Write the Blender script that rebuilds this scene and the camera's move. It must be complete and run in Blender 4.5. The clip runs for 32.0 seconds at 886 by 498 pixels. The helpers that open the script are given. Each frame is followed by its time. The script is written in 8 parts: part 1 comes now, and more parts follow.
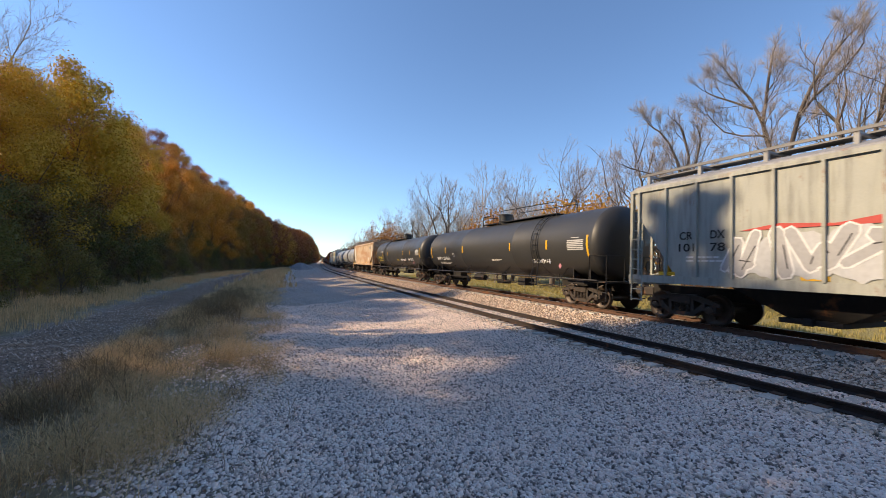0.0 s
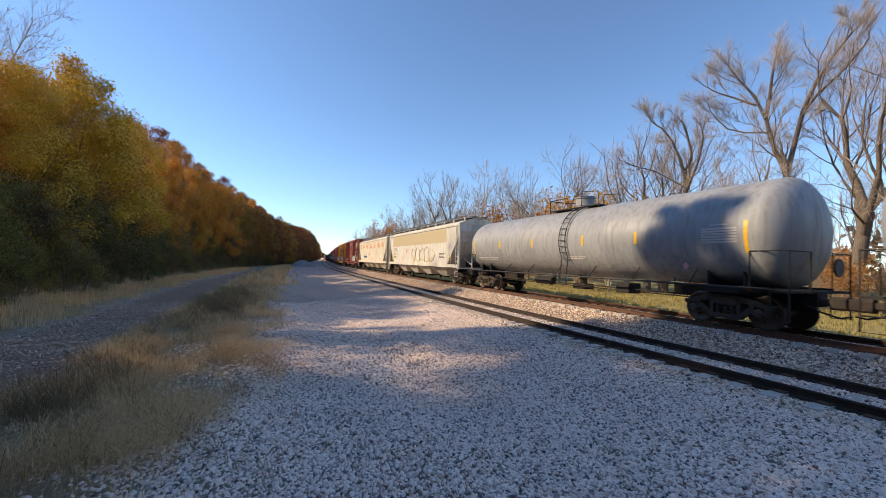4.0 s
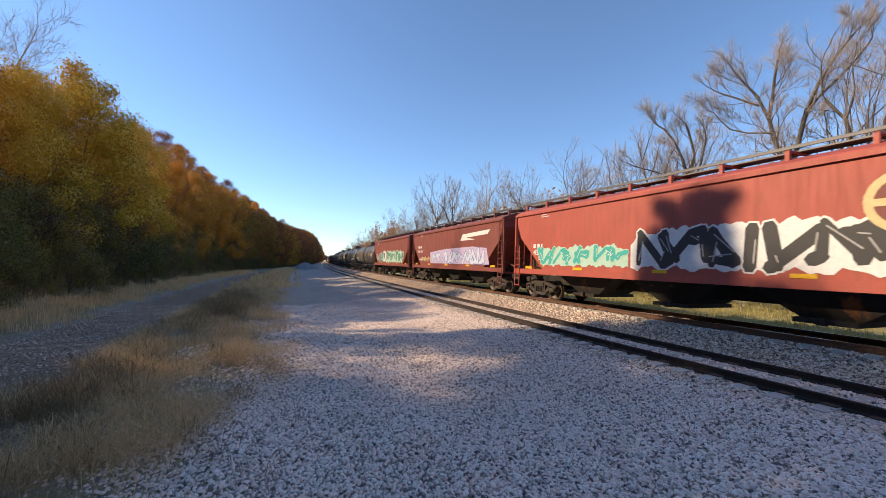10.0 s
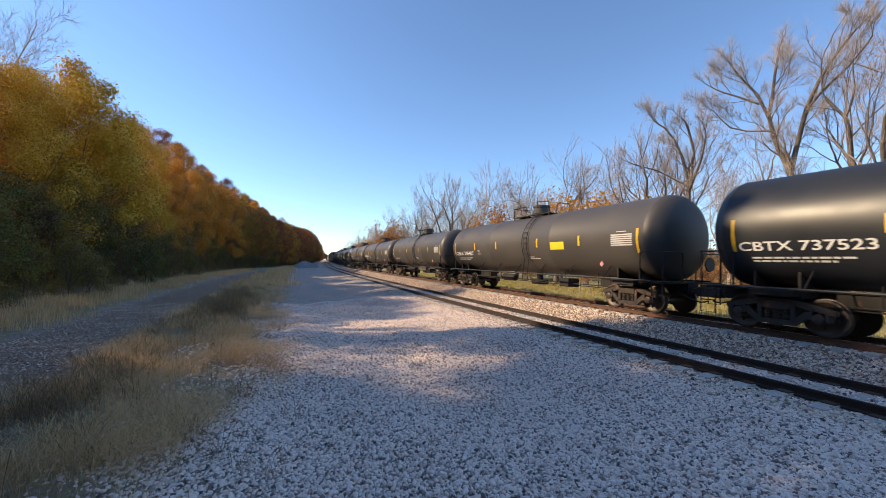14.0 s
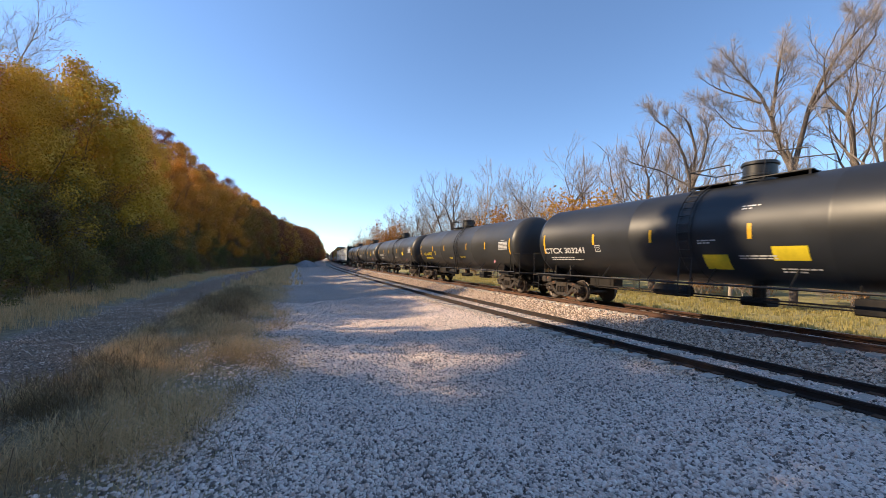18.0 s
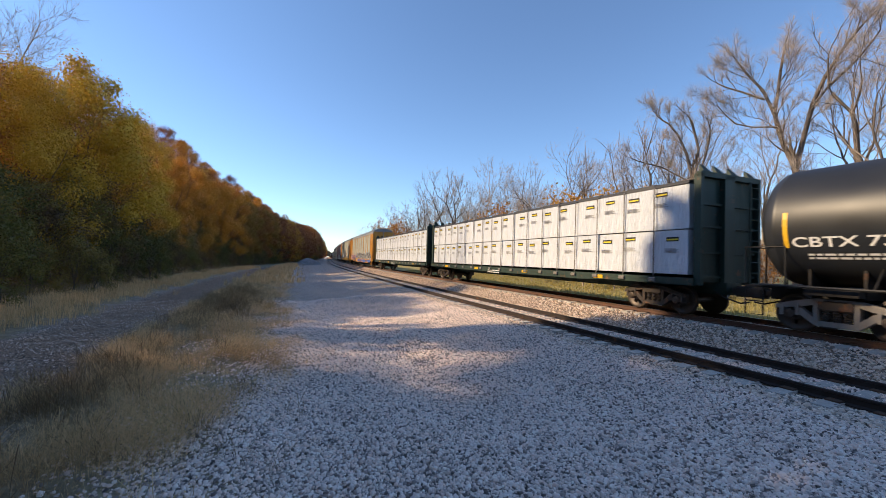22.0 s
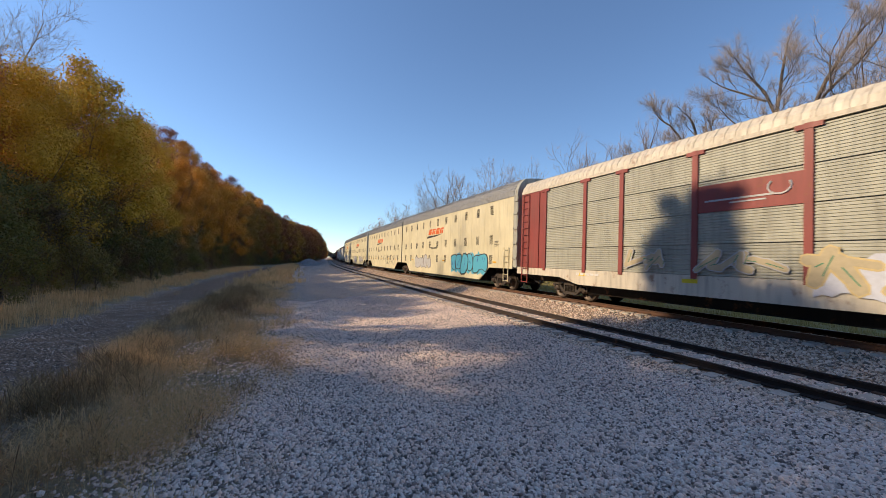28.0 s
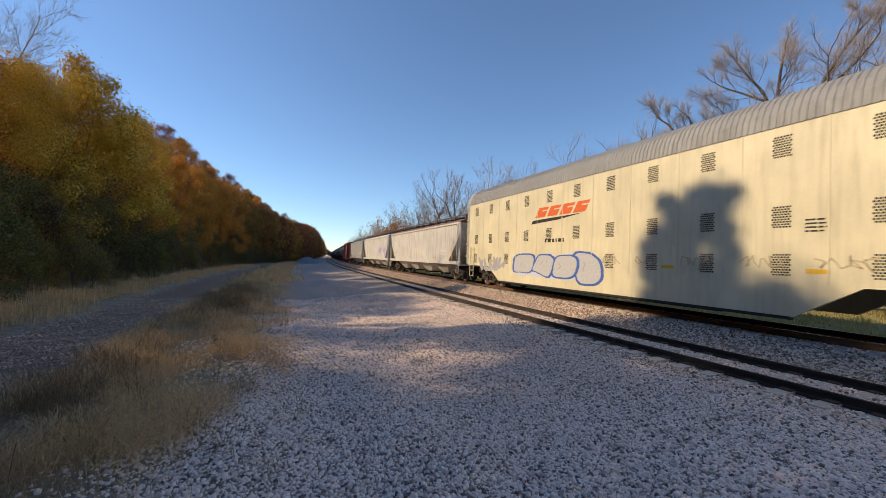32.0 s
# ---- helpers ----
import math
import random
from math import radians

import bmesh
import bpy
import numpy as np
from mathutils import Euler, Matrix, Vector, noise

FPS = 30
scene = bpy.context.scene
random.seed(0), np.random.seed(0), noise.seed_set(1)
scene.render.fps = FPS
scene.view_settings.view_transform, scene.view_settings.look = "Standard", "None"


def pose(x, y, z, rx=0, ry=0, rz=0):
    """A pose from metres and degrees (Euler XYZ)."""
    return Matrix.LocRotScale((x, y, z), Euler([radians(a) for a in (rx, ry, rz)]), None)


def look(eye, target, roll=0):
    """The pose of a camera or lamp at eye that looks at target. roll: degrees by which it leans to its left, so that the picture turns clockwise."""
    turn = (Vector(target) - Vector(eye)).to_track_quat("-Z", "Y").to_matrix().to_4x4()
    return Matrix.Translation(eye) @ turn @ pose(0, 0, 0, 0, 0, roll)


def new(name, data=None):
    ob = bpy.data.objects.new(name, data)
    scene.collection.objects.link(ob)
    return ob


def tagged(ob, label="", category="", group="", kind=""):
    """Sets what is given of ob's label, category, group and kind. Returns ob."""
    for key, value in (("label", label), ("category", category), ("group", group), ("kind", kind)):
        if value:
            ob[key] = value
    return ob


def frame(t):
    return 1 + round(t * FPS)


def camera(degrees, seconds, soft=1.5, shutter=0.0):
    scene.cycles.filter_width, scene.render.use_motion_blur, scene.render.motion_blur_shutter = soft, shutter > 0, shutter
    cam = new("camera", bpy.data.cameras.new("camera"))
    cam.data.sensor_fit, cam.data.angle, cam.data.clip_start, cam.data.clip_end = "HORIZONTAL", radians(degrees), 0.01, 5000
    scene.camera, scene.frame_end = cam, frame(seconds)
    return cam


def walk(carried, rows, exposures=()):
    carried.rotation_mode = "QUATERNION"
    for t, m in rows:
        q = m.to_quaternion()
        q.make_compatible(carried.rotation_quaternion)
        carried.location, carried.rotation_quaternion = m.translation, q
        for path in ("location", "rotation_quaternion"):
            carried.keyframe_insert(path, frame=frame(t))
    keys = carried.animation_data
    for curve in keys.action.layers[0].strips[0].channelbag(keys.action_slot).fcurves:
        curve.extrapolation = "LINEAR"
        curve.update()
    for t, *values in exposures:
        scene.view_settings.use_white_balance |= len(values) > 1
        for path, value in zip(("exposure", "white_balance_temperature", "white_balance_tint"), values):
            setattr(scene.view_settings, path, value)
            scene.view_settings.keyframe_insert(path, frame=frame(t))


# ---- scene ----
cam = camera(96.48, 32.0, soft=0.6, shutter=0.07)
EYE = 1.523
walk(cam, [(t, pose(0, 0, EYE, rx, ry, rz)) for t, rx, ry, rz in [
    (0, 92.362, -2.000, -24.428), (0.5, 92.338, -1.969, -24.397), (1, 92.329, -1.962, -24.342),
    (1.5, 92.321, -1.974, -24.297), (2, 92.303, -1.987, -24.281), (2.5, 92.253, -2.024, -24.281),
    (3, 92.121, -2.053, -24.262), (3.5, 91.989, -2.051, -24.230), (5.5, 91.969, -1.905, -24.082),
    (6, 92.042, -1.926, -24.068), (6.5, 92.114, -1.948, -24.044), (7, 92.141, -1.976, -24.014),
    (7.5, 92.173, -1.982, -23.998), (8, 92.270, -1.976, -23.986), (8.5, 92.387, -1.965, -23.971),
    (9, 92.451, -1.958, -23.943), (9.5, 92.393, -1.894, -23.903), (10, 92.245, -1.802, -23.825),
    (10.5, 92.081, -1.750, -23.733), (11, 91.938, -1.721, -23.691), (11.5, 91.852, -1.731, -23.722),
    (12, 91.847, -1.760, -23.788), (12.5, 91.908, -1.799, -23.881), (13, 92.001, -1.825, -23.935),
    (13.5, 92.049, -1.803, -23.915), (14, 92.027, -1.764, -23.858), (14.5, 92.001, -1.757, -23.830),
    (16.5, 91.885, -1.859, -23.801), (17, 91.875, -1.863, -23.748), (17.5, 91.896, -1.866, -23.705),
    (18, 91.942, -1.854, -23.683), (18.5, 91.956, -1.860, -23.667), (19, 91.931, -1.856, -23.631),
    (19.5, 91.896, -1.861, -23.577), (20, 91.849, -1.865, -23.524), (20.5, 91.783, -1.843, -23.498),
    (21, 91.698, -1.830, -23.491), (21.5, 91.628, -1.798, -23.477), (22, 91.583, -1.750, -23.455),
    (22.5, 91.567, -1.744, -23.421), (23, 91.561, -1.794, -23.372), (23.5, 91.547, -1.864, -23.339),
    (24, 91.502, -1.904, -23.338), (24.5, 91.487, -1.917, -23.338), (25, 91.496, -1.940, -23.330),
    (25.5, 91.516, -1.971, -23.329), (27.5, 91.727, -1.909, -23.317), (28, 91.721, -1.917, -23.333),
    (28.5, 91.695, -1.937, -23.366), (29, 91.618, -1.988, -23.407), (29.5, 91.536, -1.992, -23.399),
    (30, 91.509, -1.974, -23.346), (30.5, 91.507, -1.972, -23.345), (31, 91.510, -1.988, -23.415),
    (31.5, 91.508, -2.024, -23.515), (32, 91.510, -2.049, -23.572),
]], exposures=[(0, 0.56), (2, 0.60), (5.5, 0.5), (7, 0.5), (9, 0.52), (12, 0.64), (20, 0.70), (22, 0.57), (23, 0.38), (24, 0.32), (25, 0.40), (27.5, 0.32), (30, 0.19), (32, 0.17)])

# ---- light ----
SUN_EL, SUN_SIDE = radians(29), radians(25)   # height of the sun; how far it stands ahead of square to the track
TO_SUN = Vector((-math.cos(SUN_EL) * math.cos(SUN_SIDE), math.cos(SUN_EL) * math.sin(SUN_SIDE), math.sin(SUN_EL)))
world = bpy.data.worlds.new("sky")
scene.world = world
world.use_nodes = True
wn = world.node_tree.nodes
sky = wn.new("ShaderNodeTexSky")
sky.sky_type, sky.sun_disc = "NISHITA", False
sky.sun_elevation, sky.sun_rotation = SUN_EL, math.atan2(TO_SUN.x, TO_SUN.y)
sky.altitude, sky.air_density, sky.dust_density, sky.ozone_density = 4200, 1.5, 0.7, 4.0
world.node_tree.links.new(sky.outputs[0], wn["Background"].inputs[0])
wn["Background"].inputs[1].default_value = 0.150
sun_data = bpy.data.lights.new("sun", "SUN")
sun_data.energy, sun_data.angle, sun_data.color = 4.1, radians(0.6), (1.0, 0.76, 0.49)
sun = new("sun", sun_data)
sun.matrix_world = look(TO_SUN * 100, (0, 0, 0))

# ---- materials ----


class Mat:
    """A node material under construction: n() adds a node, the inputs are given by name or number."""

    def __init__(self, name, rough=0.7, metal=0.0):
        self.m = bpy.data.materials.new(name)
        self.m.use_nodes = True
        self.t = self.m.node_tree
        self.b = self.t.nodes["Principled BSDF"]
        self.b.inputs["Roughness"].default_value = rough
        self.b.inputs["Metallic"].default_value = metal

    def n(self, kind, props=None, **inputs):
        nd = self.t.nodes.new(kind)
        p = props or {}
        if "operation" in p:
            nd.operation = p["operation"]
        if "use_clamp" in p:
            nd.use_clamp = True
        if "data_type" in p:
            nd.data_type, nd.blend_type = p["data_type"], p["blend_type"]
        if "feature" in p:
            nd.feature = p["feature"]
        if "attribute_name" in p:
            nd.attribute_name = p["attribute_name"]
        for k, val in inputs.items():
            s = nd.inputs[int(k[1:])] if k[0] == "i" and k[1:].isdigit() else nd.inputs[k]
            self.put(s, val)
        return nd

    def put(self, socket, val):
        if isinstance(val, bpy.types.NodeSocket):
            self.t.links.new(val, socket)
        elif isinstance(val, bpy.types.Node):
            self.t.links.new(val.outputs[0], socket)
        else:
            socket.default_value = val

    def coords(self, space="Object"):
        return self.n("ShaderNodeTexCoord").outputs[space]

    def scaled(self, vec, x, y, z):
        return self.n("ShaderNodeMapping", i0=vec, i3=(x, y, z)).outputs[0]

    def noise(self, vec, scale, detail=4, rough=0.55):
        return self.n("ShaderNodeTexNoise", Vector=vec, Scale=scale, Detail=detail, Roughness=rough).outputs[0]

    def ramp(self, fac, *stops):
        nd = self.n("ShaderNodeValToRGB", i0=fac)
        el = nd.color_ramp.elements
        while len(el) < len(stops):
            el.new(0.5)
        for e, (p, c) in zip(el, stops):
            e.position = p
            e.color = (*c, 1) if isinstance(c, tuple) else (c, c, c, 1)
        return nd.outputs[0]

    def mix(self, fac, a, b, how="MIX"):
        nd = self.n("ShaderNodeMix", {"data_type": "RGBA", "blend_type": how})
        self.put(nd.inputs[0], fac)
        for i, c in ((6, a), (7, b)):
            self.put(nd.inputs[i], (*c, 1) if isinstance(c, tuple) and len(c) == 3 else c)
        return nd.outputs[2]

    def bump(self, height, strength=0.3, dist=0.02):
        nd = self.n("ShaderNodeBump", Strength=strength, Distance=dist, Height=height)
        self.put(self.b.inputs["Normal"], nd.outputs[0])

    def colour(self, c):
        self.put(self.b.inputs["Base Color"], (*c, 1) if isinstance(c, tuple) and len(c) == 3 else c)
        return self

    def rough(self, r):
        self.put(self.b.inputs["Roughness"], r)
        return self


def dim(c, k):
    return tuple(min(1.0, a * k) for a in c)


def paint(name, c, rough=0.5, dirt=0.4, rust=0.0, metal=0.0, streak=True, stain=None, wash=None):
    """Car paint: patchy fading, dirt streaks that run down, rust spots."""
    m = Mat(name, rough, metal)
    co = m.coords()
    rnd = m.n("ShaderNodeObjectInfo").outputs["Random"]
    far = m.n("ShaderNodeVectorMath", i0=co, i1=m.n("ShaderNodeCombineXYZ", X=rnd, Y=rnd, Z=rnd).outputs[0]).outputs[0]
    big = m.noise(far, 0.7, 5)
    run = m.noise(m.scaled(far, 3.0, 3.0, 0.35), 2.2, 6)
    fine = m.noise(far, 26, 3)
    col = m.mix(m.ramp(big, (0.3, 0.0), (0.75, 1.0)), dim(c, 0.86), dim(c, 1.1))
    if streak:
        col = m.mix(m.ramp(run, (0.47, 0.0), (0.78, dirt)), col, (0.10, 0.085, 0.07))
    if rust:
        spots = m.noise(m.scaled(far, 1.0, 1.0, 0.8), 1.9, 8, 0.68)
        col = m.mix(m.ramp(spots, (0.62 - 0.2 * rust, 0.0), (0.72 - 0.16 * rust, min(1.0, 0.5 + rust))), col, (0.24, 0.095, 0.035))
    if wash:
        # long soft rust washes
        w = m.noise(m.scaled(far, 1.0, 0.16, 0.7), 1.6, 6, 0.6)
        col = m.mix(m.ramp(w, (0.42, 0.0), (0.62, 0.8)), col, wash)
    if stain:
        # a spill that has run down from the filling hatch
        y = m.n("ShaderNodeMath", {"operation": "ABSOLUTE"}, i0=m.n("ShaderNodeSeparateXYZ", i0=co).outputs[1])
        edge = m.n("ShaderNodeMath", {"operation": "MULTIPLY_ADD"}, i0=m.noise(m.scaled(far, 1.0, 1.0, 0.5), 0.8, 5), i1=5.0, i2=y)
        col = m.mix(m.ramp(m.n("ShaderNodeMapRange", None, i0=edge, i1=2.6, i2=5.2).outputs[0], (0.25, 0.92), (0.5, 0.0)), col, stain)
    col = m.mix(0.10, col, m.mix(fine, (0.0, 0.0, 0.0), (1.0, 1.0, 1.0)), "OVERLAY")
    m.colour(col)
    m.rough(m.ramp(run if streak else big, (0.3, rough - 0.08), (0.8, min(1.0, rough + (0.22 if streak else 0.06)))))
    m.bump(fine, 0.06, 0.004)
    return m.m


def plain(name, c, rough=0.6, metal=0.0):
    m = Mat(name, rough, metal)
    m.colour(m.mix(m.noise(m.coords(), 9, 4), dim(c, 0.75), dim(c, 1.15)))
    return m.m


def stone_mat(name, lo, hi, warm):
    """Crushed stone: each piece its own grey."""
    m = Mat(name, 0.9)
    isl = m.n("ShaderNodeNewGeometry").outputs["Random Per Island"]
    co = m.coords()
    c = m.ramp(isl, (0.0, dim(lo, 0.18)), (0.13, dim(lo, 0.62)), (0.24, dim(lo, 1.2)), (0.36, dim(hi, 1.0)), (0.6, warm), (0.68, dim(hi, 1.04)), (0.86, dim(hi, 1.04)), (0.93, dim(warm, 0.7)), (1.0, dim(hi, 1.04)))
    m.colour(m.mix(0.3, c, m.mix(m.noise(co, 45, 4), (0.05, 0.05, 0.05), (0.95, 0.95, 0.95)), "OVERLAY"))
    m.bump(m.noise(co, 90, 3), 0.25, 0.004)
    return m.m


def land_mat():
    """The ground sheet: gravel near the tracks, dry grass and leaf litter away from them, by distance from the track (vertex attribute 'side')."""
    m = Mat("ground_gravel_and_grass", 0.95)
    co = m.coords()
    side = m.n("ShaderNodeAttribute", {"attribute_name": "side"}).outputs["Fac"]
    cells = m.n("ShaderNodeTexVoronoi", {"feature": "F1"}, Vector=co, Scale=20.0)
    edge = m.n("ShaderNodeTexVoronoi", {"feature": "DISTANCE_TO_EDGE"}, Vector=co, Scale=20.0)
    grey = m.ramp(m.n("ShaderNodeSeparateColor", i0=cells.outputs["Color"]).outputs[0], (0.0, (0.16, 0.136, 0.12)), (0.18, (0.42, 0.36, 0.315)), (0.45, (0.72, 0.60, 0.52)), (1.0, (0.82, 0.70, 0.61)))
    # near-black cell rims: the shade in the gaps between stones, put into the colour
    grey = m.mix(m.ramp(edge.outputs[0], (0.0, 0.95), (0.15, 0.0)), grey, (0.05, 0.046, 0.042))
    patch = m.noise(co, 0.35, 5)
    grey = m.mix(m.ramp(patch, (0.42, 0.0), (0.7, 0.45)), grey, (0.52, 0.42, 0.33))
    grey = m.mix(m.ramp(m.n("ShaderNodeMapRange", None, i0=side, i1=-20.0, i2=30.0).outputs[0], (0.54, 0.0), (0.56, 1.0)), grey, m.mix(1.0, grey, (0.92, 0.78, 0.66), "MULTIPLY"))
    grey = m.mix(m.ramp(m.n("ShaderNodeMapRange", None, i0=side, i1=-20.0, i2=30.0).outputs[0], (0.24, 0.0), (0.26, 1.0), (0.31, 1.0), (0.33, 0.0)), grey, m.mix(1.0, grey, (0.72, 0.58, 0.46), "MULTIPLY"))
    straw = m.ramp(m.noise(co, 5.5, 6, 0.7), (0.3, (0.17, 0.135, 0.08)), (0.5, (0.36, 0.29, 0.18)), (0.7, (0.54, 0.45, 0.29)))
    straw = m.mix(m.ramp(m.noise(co, 0.5, 4), (0.5, 0.0), (0.7, 0.7)), straw, (0.26, 0.23, 0.13))
    litter = m.ramp(m.noise(co, 9, 6, 0.7), (0.3, (0.05, 0.035, 0.02)), (0.55, (0.16, 0.10, 0.045)), (0.75, (0.30, 0.20, 0.07)))
    wob = m.n("ShaderNodeMath", {"operation": "MULTIPLY_ADD"}, i0=m.noise(co, 0.6, 8, 0.72), i1=5.0, i2=-2.5)
    d = m.n("ShaderNodeMath", {"operation": "ADD"}, i0=side, i1=wob)
    # side: metres left (-) or right (+) of the camera's line
    dd = m.n("ShaderNodeMapRange", None, i0=d, i1=-20.0, i2=30.0).outputs[0]
    at = lambda u: (u + 20) / 50
    mask = m.ramp(dd, (at(-8.2), 1.0), (at(-7.3), 0.0), (at(-4.4), 0.0), (at(-3.6), 1.0), (at(-0.9), 1.0), (at(-0.2), 0.0), (at(15.6), 0.0), (at(16.6), 1.0))
    straw = m.mix(m.ramp(dd, (at(15.0), 0.0), (at(17.0), 0.8)), straw, (0.33, 0.29, 0.10))
    col = m.mix(mask, grey, straw)
    col = m.mix(m.ramp(dd, (at(-12.5), 1.0), (at(-10.0), 0.0)), col, litter)
    m.colour(col)
    m.bump(m.mix(mask, edge.outputs[0], m.noise(co, 40, 3)), 1.0, 0.06)
    return m.m


def leaf_mat(name, stops, light=0.25):
    """Leaves: the tint changes from tree to tree and from leaf to leaf, light comes through."""
    m = Mat(name, 0.6)
    rnd = m.n("ShaderNodeObjectInfo").outputs["Random"]
    isl = m.n("ShaderNodeNewGeometry").outputs["Random Per Island"]
    spread = m.n("ShaderNodeMath", {"operation": "MULTIPLY_ADD"}, i0=isl, i1=0.34, i2=-0.17)
    fac = m.n("ShaderNodeMath", {"operation": "ADD", "use_clamp": True}, i0=rnd, i1=spread)
    c = m.ramp(fac, *stops)
    c = m.mix(m.n("ShaderNodeMath", {"operation": "MULTIPLY"}, i0=m.noise(m.coords(), 0.45, 3), i1=0.55), c, m.mix(0.5, c, (0.05, 0.045, 0.012)))
    m.colour(c)
    tr = m.n("ShaderNodeBsdfTranslucent", Color=c)
    mx = m.n("ShaderNodeMixShader", i0=light, i1=m.b.outputs[0], i2=tr.outputs[0])
    m.t.links.new(mx.outputs[0], m.t.nodes["Material Output"].inputs[0])
    return m.m


def bark_mat(name, dark, pale):
    m = Mat(name, 0.9)
    co = m.coords()
    c = m.ramp(m.noise(m.scaled(co, 5, 5, 1.2), 3, 6, 0.7), (0.3, dark), (0.7, pale))
    m.colour(c)
    m.bump(m.noise(m.scaled(co, 8, 8, 1.5), 4, 5), 0.5, 0.02)
    return m.m


def blade_mat(name, stops):
    m = Mat(name, 0.8)
    isl = m.n("ShaderNodeNewGeometry").outputs["Random Per Island"]
    big = m.noise(m.coords(), 0.55, 3)
    fac = m.n("ShaderNodeMath", {"operation": "MULTIPLY_ADD", "use_clamp": True}, i0=big, i1=1.1, i2=m.n("ShaderNodeMath", {"operation": "MULTIPLY_ADD"}, i0=isl, i1=0.5, i2=-0.3))
    c = m.ramp(fac, *stops)
    m.colour(c)
    tr = m.n("ShaderNodeBsdfTranslucent", Color=c)
    mx = m.n("ShaderNodeMixShader", i0=0.4, i1=m.b.outputs[0], i2=tr.outputs[0])
    m.t.links.new(mx.outputs[0], m.t.nodes["Material Output"].inputs[0])
    return m.m


LAND = land_mat()
STONE = stone_mat("crushed_limestone", (0.58, 0.47, 0.405), (1.0, 0.83, 0.725), (0.92, 0.70, 0.57))
BALLAST = stone_mat("rust_tinged_ballast", (0.50, 0.42, 0.35), (0.88, 0.73, 0.60), (0.74, 0.55, 0.41))
RAIL = paint("weathered_rail_steel", (0.12, 0.062, 0.040), 0.75, 0.3, 0.3, 0.15, False)
# siding copy of the rail: the shade it lies in is put into the colour
SHADED_RAIL = paint("dark_siding_rail", (0.034, 0.023, 0.019), 0.8, 0.3, 0.1, 0.1, False)
SHINE = plain("polished_rail_head", (0.42, 0.38, 0.35), 0.28, 1.0)
TIE = bark_mat("weathered_sleeper_concrete", (0.40, 0.365, 0.32), (0.60, 0.555, 0.50))
PLATE = plain("rusty_tie_plate", (0.12, 0.07, 0.045), 0.8, 0.3)
BARK = bark_mat("grey_brown_bark", (0.08, 0.062, 0.05), (0.20, 0.165, 0.135))
DARKBARK = bark_mat("dark_bark", (0.045, 0.035, 0.026), (0.13, 0.10, 0.075))
PALEBARK = bark_mat("pale_grey_bark", (0.24, 0.20, 0.165), (0.50, 0.43, 0.36))
LEAF = leaf_mat("autumn_leaves", ((0.0, (0.12, 0.13, 0.02)), (0.2, (0.36, 0.26, 0.025)), (0.45, (0.46, 0.26, 0.02)), (0.65, (0.42, 0.17, 0.02)), (0.85, (0.30, 0.10, 0.025)), (1.0, (0.20, 0.045, 0.02))))
LEAFG = leaf_mat("green_brown_leaves", ((0.0, (0.06, 0.08, 0.016)), (0.3, (0.18, 0.17, 0.03)), (0.6, (0.27, 0.19, 0.04)), (0.8, (0.20, 0.12, 0.045)), (1.0, (0.12, 0.08, 0.045))))
LEAFR = leaf_mat("russet_leaves", ((0.0, (0.46, 0.27, 0.06)), (0.5, (0.40, 0.20, 0.05)), (1.0, (0.30, 0.15, 0.06))))
GRASS = blade_mat("dry_grass", ((0.1, (0.34, 0.215, 0.10)), (0.35, (0.66, 0.45, 0.22)), (0.62, (0.94, 0.69, 0.375)), (0.9, (0.62, 0.42, 0.195))))
WEED = blade_mat("dark_weeds", ((0.2, (0.15, 0.10, 0.05)), (0.5, (0.28, 0.195, 0.10)), (0.8, (0.40, 0.29, 0.14))))

# ---- mesh tools ----


